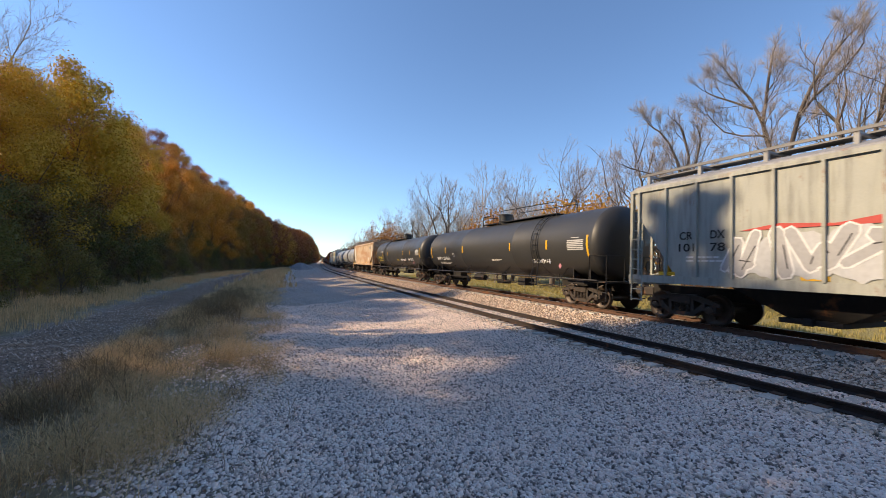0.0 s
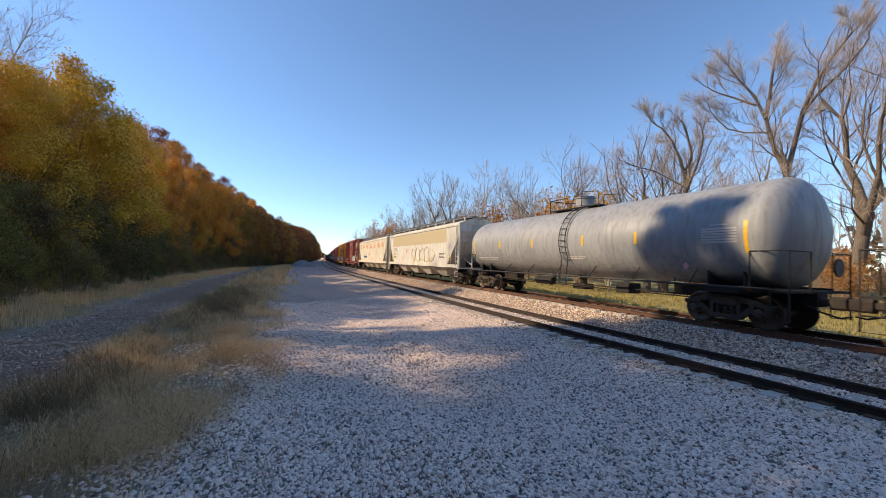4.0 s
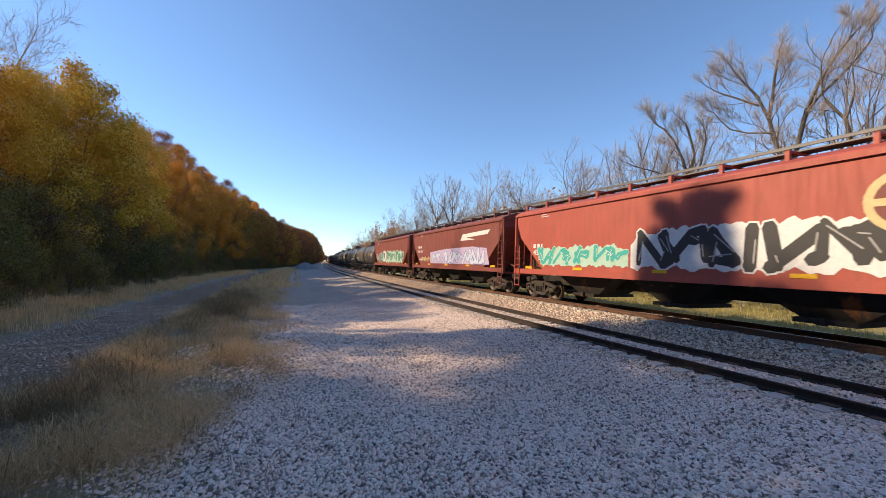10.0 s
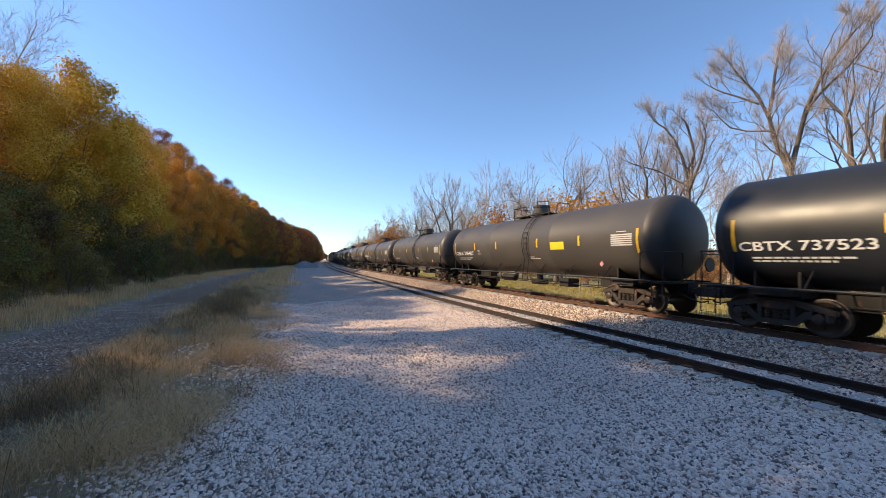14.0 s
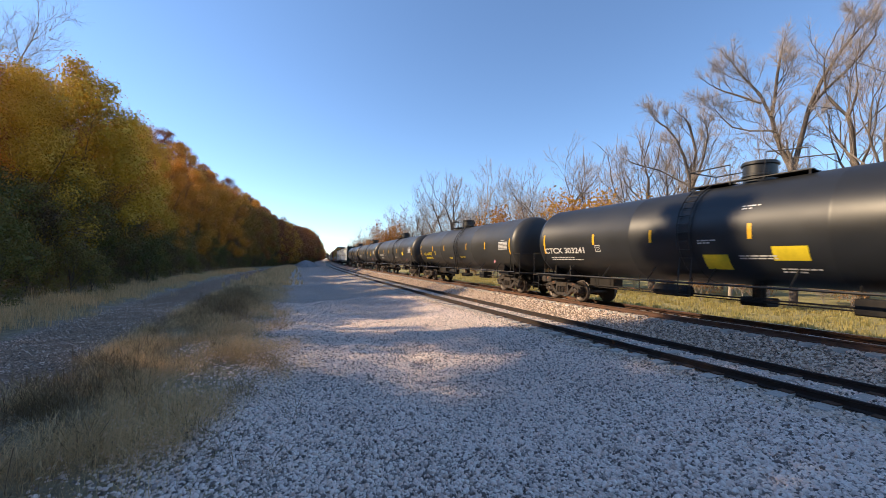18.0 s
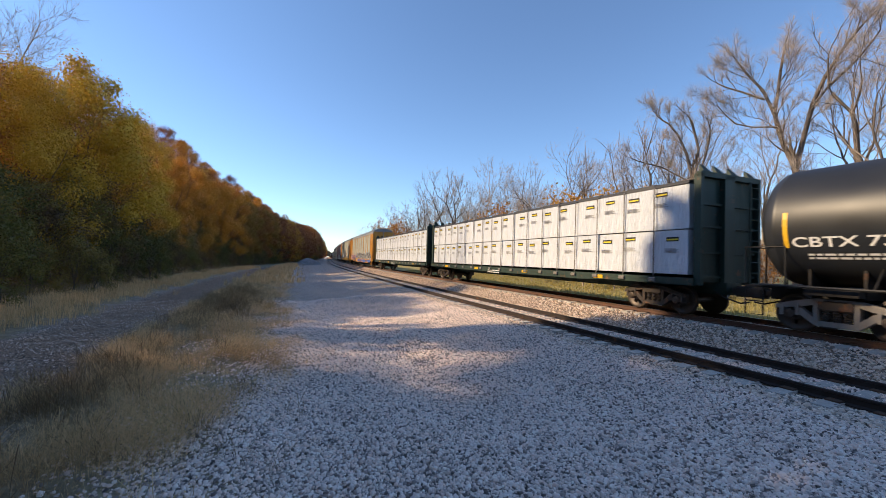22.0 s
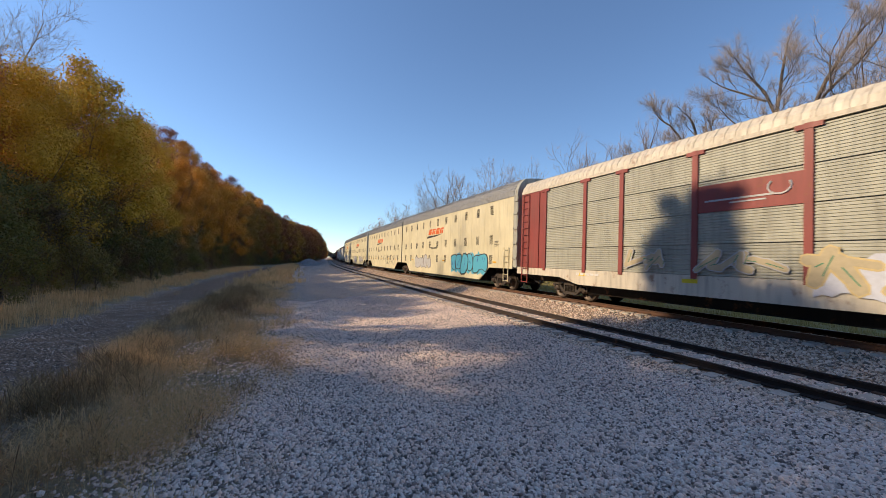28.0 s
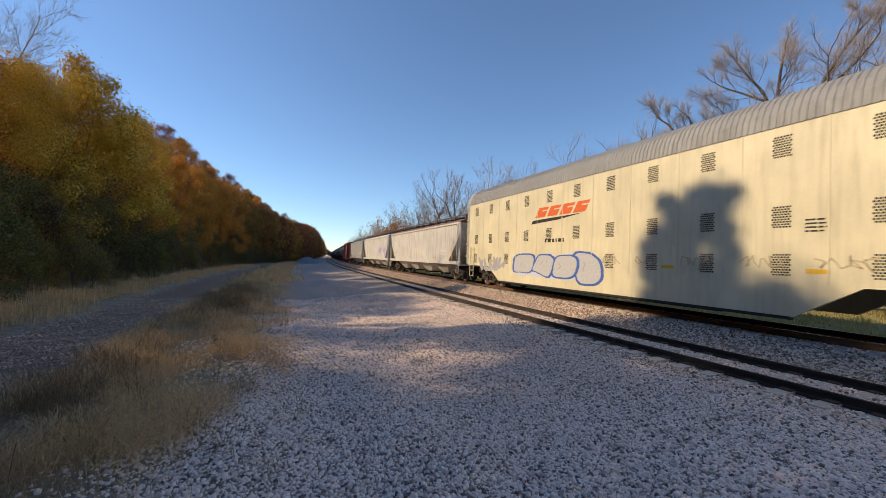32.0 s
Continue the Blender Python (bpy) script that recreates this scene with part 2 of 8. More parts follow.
class MB:
    """A mesh being put together from plain forms."""

    def __init__(self):
        self.v, self.f = [], []

    def add(self, vs, fs):
        k = len(self.v)
        self.v += [tuple(p) for p in vs]
        self.f += [tuple(i + k for i in q) for q in fs]
        return self

    def box(self, x0, y0, z0, x1, y1, z1, b=0.0):
        """A block; b: its bevel (on the four long edges that run along y)."""
        if b <= 0:
            vs = [(x, y, z) for x in (x0, x1) for y in (y0, y1) for z in (z0, z1)]
            return self.add(vs, [(0, 1, 3, 2), (4, 6, 7, 5), (0, 4, 5, 1), (2, 3, 7, 6), (0, 2, 6, 4), (1, 5, 7, 3)])
        pr = [(x0 + b, z0), (x1 - b, z0), (x1, z0 + b), (x1, z1 - b), (x1 - b, z1), (x0 + b, z1), (x0, z1 - b), (x0, z0 + b)]
        return self.prism(pr, y0, y1)

    def prism(self, profile, y0, y1):
        """A profile of (x, z), swept along y."""
        n = len(profile)
        vs = [(x, y0, z) for x, z in profile] + [(x, y1, z) for x, z in profile]
        fs = [(i, (i + 1) % n, n + (i + 1) % n, n + i) for i in range(n)]
        return self.add(vs, fs + [tuple(range(n))[::-1], tuple(range(n, 2 * n))])

    def plate(self, profile, x0, x1):
        """A profile of (y, z), swept along x."""
        n = len(profile)
        vs = [(x0, y, z) for y, z in profile] + [(x1, y, z) for y, z in profile]
        fs = [(i, (i + 1) % n, n + (i + 1) % n, n + i) for i in range(n)]
        return self.add(vs, fs + [tuple(range(n))[::-1], tuple(range(n, 2 * n))])

    def tube(self, pts, r, n=6, r1=None, cap=True):
        """A round bar along a line of points, of radius r (to r1 at its end)."""
        pts = [Vector(p) for p in pts]
        m = len(pts)
        vs = []
        for i, p in enumerate(pts):
            d = (pts[min(i + 1, m - 1)] - pts[max(i - 1, 0)]).normalized()
            a = d.cross((0, 0, 1) if abs(d.z) < 0.9 else (1, 0, 0)).normalized()
            b = d.cross(a)
            rr = r if r1 is None else r + (r1 - r) * i / (m - 1)
            vs += [p + (a * math.cos(2 * math.pi * j / n) + b * math.sin(2 * math.pi * j / n)) * rr for j in range(n)]
        fs = [(i * n + j, i * n + (j + 1) % n, (i + 1) * n + (j + 1) % n, (i + 1) * n + j) for i in range(m - 1) for j in range(n)]
        if cap:
            fs += [tuple(range(n))[::-1], tuple(range((m - 1) * n, m * n))]
        return self.add(vs, fs)

    def lathe(self, prof, axis="x", n=20, c=(0, 0, 0)):
        """A profile of (along, radius), turned round an axis through c."""
        vs = []
        for a, r in prof:
            for j in range(n):
                w = 2 * math.pi * j / n
                p, q = r * math.cos(w), r * math.sin(w)
                vs.append((c[0] + a, c[1] + p, c[2] + q) if axis == "x" else (c[0] + p, c[1] + a, c[2] + q) if axis == "y" else (c[0] + p, c[1] + q, c[2] + a))
        m = len(prof)
        fs = [(i * n + j, i * n + (j + 1) % n, (i + 1) * n + (j + 1) % n, (i + 1) * n + j) for i in range(m - 1) for j in range(n)]
        return self.add(vs, fs + [tuple(range(n)), tuple(range((m - 1) * n, m * n))])

    def mesh(self, name, mat, smooth=False):
        me = bpy.data.meshes.new(name)
        me.from_pydata(self.v, [], self.f)
        bm = bmesh.new()
        bm.from_mesh(me)
        bmesh.ops.recalc_face_normals(bm, faces=bm.faces)
        bm.to_mesh(me)
        bm.free()
        me.materials.append(mat)
        if smooth:
            me.shade_smooth()
            me.set_sharp_from_angle(angle=radians(38))
        return me


def part(name, mb, mat, parent=None, label="", smooth=False):
    me = mb if isinstance(mb, bpy.types.Mesh) else mb.mesh(name, mat, smooth)
    ob = new(name, me)
    if parent is not None:
        ob.parent = parent
    return tagged(ob, label, kind="stuff" if name.endswith("stencil") else "")


def raw_mesh(name, v, f, mat, corners):
    """A mesh from numpy arrays: v (n, 3), f (m, corners)."""
    me = bpy.data.meshes.new(name)
    me.vertices.add(len(v))
    me.vertices.foreach_set("co", np.ascontiguousarray(v, dtype=np.float32).ravel())
    me.loops.add(f.size)
    me.loops.foreach_set("vertex_index", np.ascontiguousarray(f, dtype=np.int32).ravel())
    me.polygons.add(len(f))
    me.polygons.foreach_set("loop_start", np.arange(0, f.size, corners, dtype=np.int32))
    me.update(calc_edges=True)
    me.materials.append(mat)
    return me


# ---- the lie of the line ----
TRACK, SIDING, SIDING_Z = 12.93, 9.206, -0.457      # where the two tracks run, and how far the near one's rails lie lower
BEND, BEND_0, BEND_1 = 0.000748, -21.1, 144.8


def bend(s):
    """How far the line has swung to the right, s metres along."""
    s = np.asarray(s, dtype=float)
    a = np.clip(s, BEND_0, BEND_1) - BEND_0
    return BEND * a * a / 2 + BEND * (BEND_1 - BEND_0) * np.maximum(s - BEND_1, 0)


def swing(s):
    """The line's turn to the right there, in radians."""
    return math.atan(BEND * (min(max(s, BEND_0), BEND_1) - BEND_0))


KNOTS_U = [-400, -150, -60, -25, -14, -10.5, -8.4, -7.2, -4.4, -3.4, -1.6, 0, 3.0, 5.0, 6.6, 7.5, 10.45, 11.75, 14.6, 15.6, 17.2, 20, 30, 60, 150, 400]
KNOTS_Z = [55, 42, 17, 3.4, 0.1, -0.95, -1.12, -1.2, -1.2, -1.08, -1.02, -1.05, -1.05, -0.95, -0.75, -0.668, -0.655, -0.19, -0.19, -0.36, -1.0, -0.95, -0.5, 0.7, 1.0, 1.2]


def land_z(u, y):
    """Height of the ground u metres right of the camera's line, y metres along."""
    z = np.interp(u, KNOTS_U, KNOTS_Z)
    bare_ground = np.clip((7.2 - u) / 2.5, 0, 1) + np.clip((u - 15.5) / 3, 0, 1)
    wave = (0.10 + 0.10 * np.clip((y - 10) / 12, 0, 1)) * np.sin(y * 0.53 + 0.9 * np.sin(u * 0.4)) * np.exp(-((u - 4.5) / 2.6) ** 2)
    lumps = 0.05 * np.sin(u * 1.7 + y * 0.9) * np.sin(y * 0.63 - u * 0.8) + 0.03 * np.sin(u * 3.1 - y * 2.3) * np.sin(y * 1.9 + 1)
    hill = np.clip((-u - 25) / 40, 0, 1) * (3.0 * np.sin(y * 0.021 + u * 0.02) + 6.0 * np.clip((y - 120) / 150, 0, 1)) + 13.0 * np.clip((y - 55) / 100, 0, 1) * np.clip((-u - 15) / 15, 0, 1)
    return z + lumps * bare_ground + wave + hill


def axis(*runs):
    out = []
    for a, b, step in runs:
        out += list(np.arange(a, b, step))
    return np.array(out + [runs[-1][1]])


def ground():
    us = axis((-900, -400, 125), (-400, -60, 20), (-60, -15, 3), (-15, 18, 0.3), (18, 40, 2), (40, 120, 10), (120, 1200, 120))
    ys = axis((-1000, -80, 46), (-80, -8, 4), (-8, 45, 0.5), (45, 120, 2.5), (120, 400, 14), (400, 2500, 150))
    uu, yy = np.meshgrid(us, ys)
    zz = land_z(uu, yy)
    xx = uu + bend(yy)
    v = np.stack([xx, yy, zz], -1).reshape(-1, 3)
    ny, nx = uu.shape
    i = (np.arange(ny - 1)[:, None] * nx + np.arange(nx - 1)[None]).ravel()
    me = raw_mesh("ground", v, np.stack([i, i + 1, i + nx + 1, i + nx], 1), LAND, 4)
    me.attributes.new("side", "FLOAT", "POINT").data.foreach_set("value", (uu - np.interp(yy, [60, 110, 150, 200, 250, 320, 800], [0, 2.2, 6.5, 10.5, 12.6, 14.5, 16]) * np.clip((3 - uu) / 6, 0, 1)).ravel().astype(np.float32))
    me.shade_smooth()
    tagged(new("ground", me), "gravel, dry grass and a leaf-strewn wooded slope beside the railway", "ground", kind="structure")


def ground_at(u, y):
    return float(u + bend(y)), float(y), float(land_z(np.array(u), np.array(y)))



def pebbles(name, n, u0, u1, y0, y1, lo, hi, label, z_of=None, seed=1, keep=None, mat=None):
    """Loose angular stones lying on the ground, one mesh."""
    rng = np.random.default_rng(seed)
    # a rounded lump: a broad foot of four corners, a smaller top turned against it
    stub = np.array([(1, 0, -0.45), (0, 1, -0.45), (-1, 0, -0.45), (0, -1, -0.45), (0.56, 0.56, 0.5), (-0.56, 0.56, 0.5), (-0.56, -0.56, 0.5), (0.56, -0.56, 0.5)])
    fi = np.array([(0, 1, 4), (1, 5, 4), (1, 2, 5), (2, 6, 5), (2, 3, 6), (3, 7, 6), (3, 0, 7), (0, 4, 7), (4, 5, 6), (4, 6, 7)])
    # nearer stones are denser: the spread along y leans to the camera
    u = rng.uniform(u0, u1, n)
    y = y0 + (y1 - y0) * rng.uniform(0, 1, n) ** 1.7
    if keep is not None:
        ok = keep(u, y, rng)
        u, y = u[ok], y[ok]
        n = len(u)
    size = rng.uniform(lo, hi, n) * (1 + 0.5 * rng.uniform(0, 1, n) ** 4)
    z = (land_z(u, y) if z_of is None else z_of(u, y)) + size * rng.uniform(0.1, 0.6, n)
    shape = (stub[None] * rng.uniform(0.75, 1.2, (n, 8, 1)) + rng.normal(size=(n, 8, 3)) * 0.13) * size[:, None, None] * np.stack([np.full(n, 1.0), rng.uniform(0.7, 1.0, n), rng.uniform(0.7, 1.0, n)], -1)[:, None]
    turn = rng.uniform(0, 3.1416, n)
    q = np.stack([np.cos(turn), np.zeros(n), np.zeros(n), np.sin(turn)], -1) + rng.normal(size=(n, 4)) * 0.2
    q /= np.linalg.norm(q, axis=1, keepdims=True)
    w, a, b, c = q.T
    rot = np.stack([1 - 2 * (b * b + c * c), 2 * (a * b - w * c), 2 * (a * c + w * b), 2 * (a * b + w * c), 1 - 2 * (a * a + c * c), 2 * (b * c - w * a), 2 * (a * c - w * b), 2 * (b * c + w * a), 1 - 2 * (a * a + b * b)], -1).reshape(n, 3, 3)
    v = np.einsum("nij,nkj->nki", rot, shape) + np.stack([u + bend(y), y, z], -1)[:, None]
    f = fi[None] + 8 * np.arange(n)[:, None, None]
    me = raw_mesh(name, v.reshape(-1, 3), f.reshape(-1, 3), mat or STONE, 3)
    me.shade_smooth()
    tagged(new(name, me), label, "gravel", kind="stuff")


def along(s0, s1, step):
    return [s0 + (s1 - s0) * i / max(1, round((s1 - s0) / step)) for i in range(max(1, round((s1 - s0) / step)) + 1)]


def swept(profile, u, z, s0, s1, step):
    """A profile of (x, z) carried along the line, u metres from the camera's line."""
    mb = MB()
    ss = along(s0, s1, step)
    n = len(profile)
    vs = [(u + px + float(bend(s)), s, z + pz) for s in ss for px, pz in profile]
    fs = [(i * n + j, i * n + (j + 1) % n, (i + 1) * n + (j + 1) % n, (i + 1) * n + j) for i in range(len(ss) - 1) for j in range(n)]
    return mb.add(vs, fs + [tuple(range(n)), tuple(range(len(ss) * n - n, len(ss) * n))])


RAIL_P = [(-0.075, -0.17), (0.075, -0.17), (0.075, -0.155), (0.012, -0.13), (0.012, -0.05), (0.037, -0.035), (0.037, -0.004), (-0.037, -0.004), (-0.037, -0.035), (-0.012, -0.05), (-0.012, -0.13), (-0.075, -0.155)]
HEAD_P = [(-0.034, -0.006), (0.034, -0.006), (0.026, 0.0), (-0.026, 0.0)]


def railway(name, u, z, shiny, label):
    root = tagged(new(name), label, "railway track", kind="structure")
    for side in (-1, 1):
        for s0, s1, st in ((-760, -30, 20), (-30, 160, 4), (160, 900, 40)):
            rail = part("rail", swept(RAIL_P, u + side * 0.755, z, s0, s1, st), RAIL if shiny else SHADED_RAIL, root)
            part("rail_head", swept(HEAD_P, u + side * 0.755, z, s0, s1, st), SHINE if shiny else SHADED_RAIL, rail)
    tie = MB().prism([(-1.3, -0.32), (1.3, -0.32), (1.28, -0.165), (0.95, -0.15), (-0.95, -0.15), (-1.28, -0.165)], -0.125, 0.125).mesh("sleeper", TIE)
    plate = MB().box(-0.17, -0.1, -0.152, 0.17, 0.1, -0.125).mesh("tie_plate", PLATE)
    far = MB()
    s = -60.0
    k = 0
    while s < 330:
        x = u + float(bend(s))
        turn = -swing(s)
        if -3 < s < 60:
            t = part("sleeper", tie, None, root)
            t.matrix_basis = Matrix.Translation((x, s, z)) @ Matrix.Rotation(turn, 4, "Z") @ pose(0, 0, 0.006 * math.sin(k * 5.1), 0, 0.4 * math.sin(k * 2.3), 0.8 * math.sin(k * 3.7))
            if s < 26:
                for side in (-0.755, 0.755):
                    p = part("tie_plate", plate, None, t)
                    p.matrix_basis = pose(side, 0, 0)
        else:
            far.box(x - 1.3, s - 0.125, z - 0.32, x + 1.3, s + 0.125, z - 0.15)
        s += 0.61
        k += 1
    tagged(part("far_sleepers", far, TIE, root), kind="stuff")


ground()
railway("main_track", TRACK, 0.0, True, "main line track with polished rails on pale sleepers and ballast")
railway("siding_track", SIDING, SIDING_Z, False, "rusty siding track sunk in grey ballast beside the main line")

# ---- the train ----
SPEED = 20.92
TRAIN, WHEELS = [], []
BLACKT = paint("tank_black", (0.040, 0.040, 0.038), 0.5, 0.25, streak=False)
GLOSST = paint("tank_gloss_black", (0.022, 0.024, 0.027), 0.44, 0.2, streak=False)
BROWNT = paint("tank_brown_black", (0.066, 0.060, 0.054), 0.55, 0.3, streak=False)
GREYT = paint("tank_grey", (0.30, 0.32, 0.34), 0.45, 0.55)
GREYS = paint("stained_tank_grey", (0.30, 0.32, 0.34), 0.45, 0.55, stain=(0.09, 0.075, 0.06))
# near-black: serves grimy frames and stands in for shade under the cars
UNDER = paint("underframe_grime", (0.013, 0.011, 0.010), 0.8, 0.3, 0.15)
GRIME = paint("truck_castings", (0.046, 0.036, 0.030), 0.8, 0.3, 0.35)
PALET = paint("dusty_grey_castings", (0.26, 0.235, 0.21), 0.7, 0.5, 0.1)
TREAD = plain("wheel_steel", (0.085, 0.066, 0.054), 0.5, 0.5)
BAR = plain("black_bars", (0.016, 0.015, 0.014), 0.55)
WHITE = plain("white_stencil", (0.72, 0.71, 0.68), 0.6)
YELLOW = plain("yellow_reflector", (0.78, 0.45, 0.02), 0.4)
TABLE = plain("grey_print", (0.55, 0.54, 0.52), 0.6)
LEMON = plain("yellow_sticker", (0.80, 0.62, 0.03), 0.45)
GREENM = paint("dark_green_steel", (0.012, 0.036, 0.026), 0.55, 0.3, 0.1)
TANRUST = paint("rust_stained_tan", (0.58, 0.44, 0.29), 0.6, 0.4, wash=(0.40, 0.20, 0.09))
CREAMH = paint("hopper_cream", (0.66, 0.61, 0.50), 0.55, 0.4, 0.22)
WHITEH = paint("hopper_white", (0.62, 0.61, 0.56), 0.55, 0.45, 0.05)
PALEH = paint("hopper_pale_grey", (0.40, 0.41, 0.36), 0.55, 0.5, 0.08)
GREYH = paint("hopper_grey", (0.33, 0.33, 0.33), 0.55, 0.5, 0.1)
OXIDE = paint("oxide_red", (0.215, 0.052, 0.038), 0.55, 0.3, 0.05)
BRICKR = paint("faded_red", (0.40, 0.080, 0.055), 0.55, 0.3, 0.02)
DARKR = paint("boxcar_brown_red", (0.26, 0.068, 0.05), 0.55, 0.35, 0.04)
MUSTARD = paint("boxcar_yellow", (0.64, 0.32, 0.03), 0.5, 0.35, 0.03)
DOORB = paint("black_door", (0.035, 0.035, 0.04), 0.45, 0.25)
GALV = paint("galvanised_panel", (0.42, 0.43, 0.37), 0.55, 0.3, 0.0, 0.1)
GALVR = paint("galvanised_roof", (0.30, 0.31, 0.31), 0.68, 0.3, 0.0, 0.08)
RACKY = paint("rack_yellow", (0.62, 0.29, 0.04), 0.5, 0.4, 0.05)
RACKR = paint("rack_red", (0.28, 0.055, 0.05), 0.5, 0.35, 0.05)
CREAM = paint("rack_cream", (0.70, 0.645, 0.44), 0.48, 0.18)
HOLE = plain("dark_holes", (0.02, 0.02, 0.02), 0.9)
GRATE = plain("roof_walk_grating", (0.13, 0.13, 0.135), 0.55, 0.5)
ORANGE = plain("orange_emblem", (0.72, 0.13, 0.02), 0.5)
STRAP = plain("grey_strap", (0.20, 0.18, 0.16), 0.7)
BROWNROOF = paint("brown_roof", (0.20, 0.10, 0.07), 0.6, 0.3, 0.2)


def wrap_mat():
    m = Mat("white_lumber_wrap", 0.38)
    co = m.coords()
    m.colour(m.mix(m.noise(co, 1.2, 5), (0.60, 0.64, 0.69), (0.74, 0.77, 0.81)))
    m.bump(m.noise(m.scaled(co, 1.0, 2.6, 0.6), 1.9, 5, 0.6), 0.85, 0.2)
    return m.m


WRAP = wrap_mat()
SPRAY = {k: plain("spray_" + k, c, 0.5) for k, c in dict(white=(0.75, 0.75, 0.74), black=(0.03, 0.03, 0.035), blue=(0.05, 0.13, 0.45), sky=(0.10, 0.45, 0.62), teal=(0.05, 0.40, 0.36), green=(0.03, 0.25, 0.14), lilac=(0.50, 0.42, 0.60), pink=(0.60, 0.26, 0.30), red=(0.50, 0.05, 0.04), grey=(0.40, 0.40, 0.41), silver=(0.52, 0.53, 0.54), sand=(0.62, 0.50, 0.25), lime=(0.50, 0.60, 0.10), mint=(0.42, 0.62, 0.52), rust=(0.58, 0.26, 0.07), khaki=(0.50, 0.43, 0.28), pale=(0.60, 0.64, 0.74), smoke=(0.26, 0.23, 0.22), plum=(0.16, 0.07, 0.13), salmon=(0.66, 0.30, 0.22)).items()}


def worn_spray():
    """Old layered graffiti, faded and scrubbed: blotches of several colours over red paint."""
    m = Mat("worn_layered_graffiti", 0.6)
    co = m.coords()
    c = m.ramp(m.noise(m.scaled(co, 1, 1.3, 0.8), 1.1, 4, 0.6), (0.32, (0.10, 0.06, 0.055)), (0.42, (0.34, 0.15, 0.12)), (0.5, (0.55, 0.40, 0.33)), (0.57, (0.30, 0.42, 0.40)), (0.66, (0.46, 0.55, 0.52)))
    m.colour(m.mix(m.ramp(m.noise(m.scaled(co, 1, 3.0, 0.7), 1.6, 5, 0.7), (0.45, 0.0), (0.6, 0.85)), c, (0.38, 0.09, 0.065)))
    return m.m


SPRAY["worn"] = worn_spray()
DOT = {}


def once(key, make):
    if key not in DOT:
        DOT[key] = make()
    return DOT[key]


def lettering(car, text, y, z, height, mat, x=-1.6, width=None, tilt=0.0):
    """Words on the car's side, centred at y, z; tilt leans them with a curved side."""
    cu = bpy.data.curves.new("lettering", "FONT")
    cu.body, cu.size, cu.extrude, cu.align_x, cu.align_y = text, height * 1.38, 0.002, "CENTER", "CENTER"
    cu.offset = height * 0.02
    tmp = bpy.data.objects.new("lettering", cu)
    scene.collection.objects.link(tmp)
    me = bpy.data.meshes.new_from_object(tmp.evaluated_get(bpy.context.evaluated_depsgraph_get()))
    bpy.data.objects.remove(tmp)
    me.materials.clear()
    me.materials.append(mat)
    ob = part("lettering", me, mat, car)
    k = width / max(v.co.x * 2 for v in me.vertices) if width else 1.0
    ob.matrix_basis = Matrix.Translation((x, y, z)) @ Matrix.Rotation(-tilt, 4, "Y") @ Matrix(((0, 0, -1, 0), (-k, 0, 0, 0), (0, 1, 0, 0), (0, 0, 0, 1)))
    return ob


def flat(mb, x, y0, y1, z0, z1, t=0.004, skew=0.0):
    """A thin panel on the car's near side."""
    return mb.plate([(y0, z0), (y1, z0), (y1 - skew, z1), (y0 - skew, z1)], x - t, x + 0.01)


def bars(x, y, z, w, rows, h, seed=1, gap=1.8):
    """Rows of small stencilled writing as plain bars, from y towards the front."""
    r = random.Random(seed)
    mb = MB()
    for i in range(rows):
        yy, end = y, y - w * r.uniform(0.6, 1.0)
        while yy > end + 0.05:
            k = min(r.uniform(0.07, 0.24), yy - end)
            flat(mb, x, yy - k, yy, z - i * h * gap, z - i * h * gap + h * 0.8)
            yy -= k + h * 0.5
    return mb


def blob(r, y, z, w, h, n=26, sharp=0.25):
    """An uneven closed outline, like one fat sprayed letter."""
    k = [r.uniform(1 - sharp, 1 + sharp) for _ in range(7)]
    out = []
    for i in range(n):
        a = 2 * math.pi * i / n
        q = a / (2 * math.pi) * 7
        j = int(q)
        s = k[j % 7] + (k[(j + 1) % 7] - k[j % 7]) * (q - j)
        ca, sa = math.cos(a), math.sin(a)
        out.append((y + w / 2 * s * math.copysign(abs(ca) ** 0.6, ca), z + h / 2 * s * math.copysign(abs(sa) ** 0.6, sa)))
    return out


def stroke(mb, x, a, b, c, d, w, t):
    """One fat sprayed bar from (a, b) to (c, d), w wide, with cut corners."""
    ln = math.hypot(c - a, d - b) or 1
    ty, tz = (c - a) / ln, (d - b) / ln
    ny, nz = -tz * w / 2, ty * w / 2
    e = w * 0.42
    mb.plate([(a - ty * e - ny * 0.6, b - tz * e - nz * 0.6), (a - ny, b - nz), (c - ny, d - nz), (c + ty * e - ny * 0.5, d + tz * e - nz * 0.5), (c + ty * e + ny * 0.6, d + tz * e + nz * 0.6), (c + ny, d + nz), (a + ny, b + nz), (a - ty * e + ny * 0.5, b - tz * e + nz * 0.5)], x - t, x + 0.008)


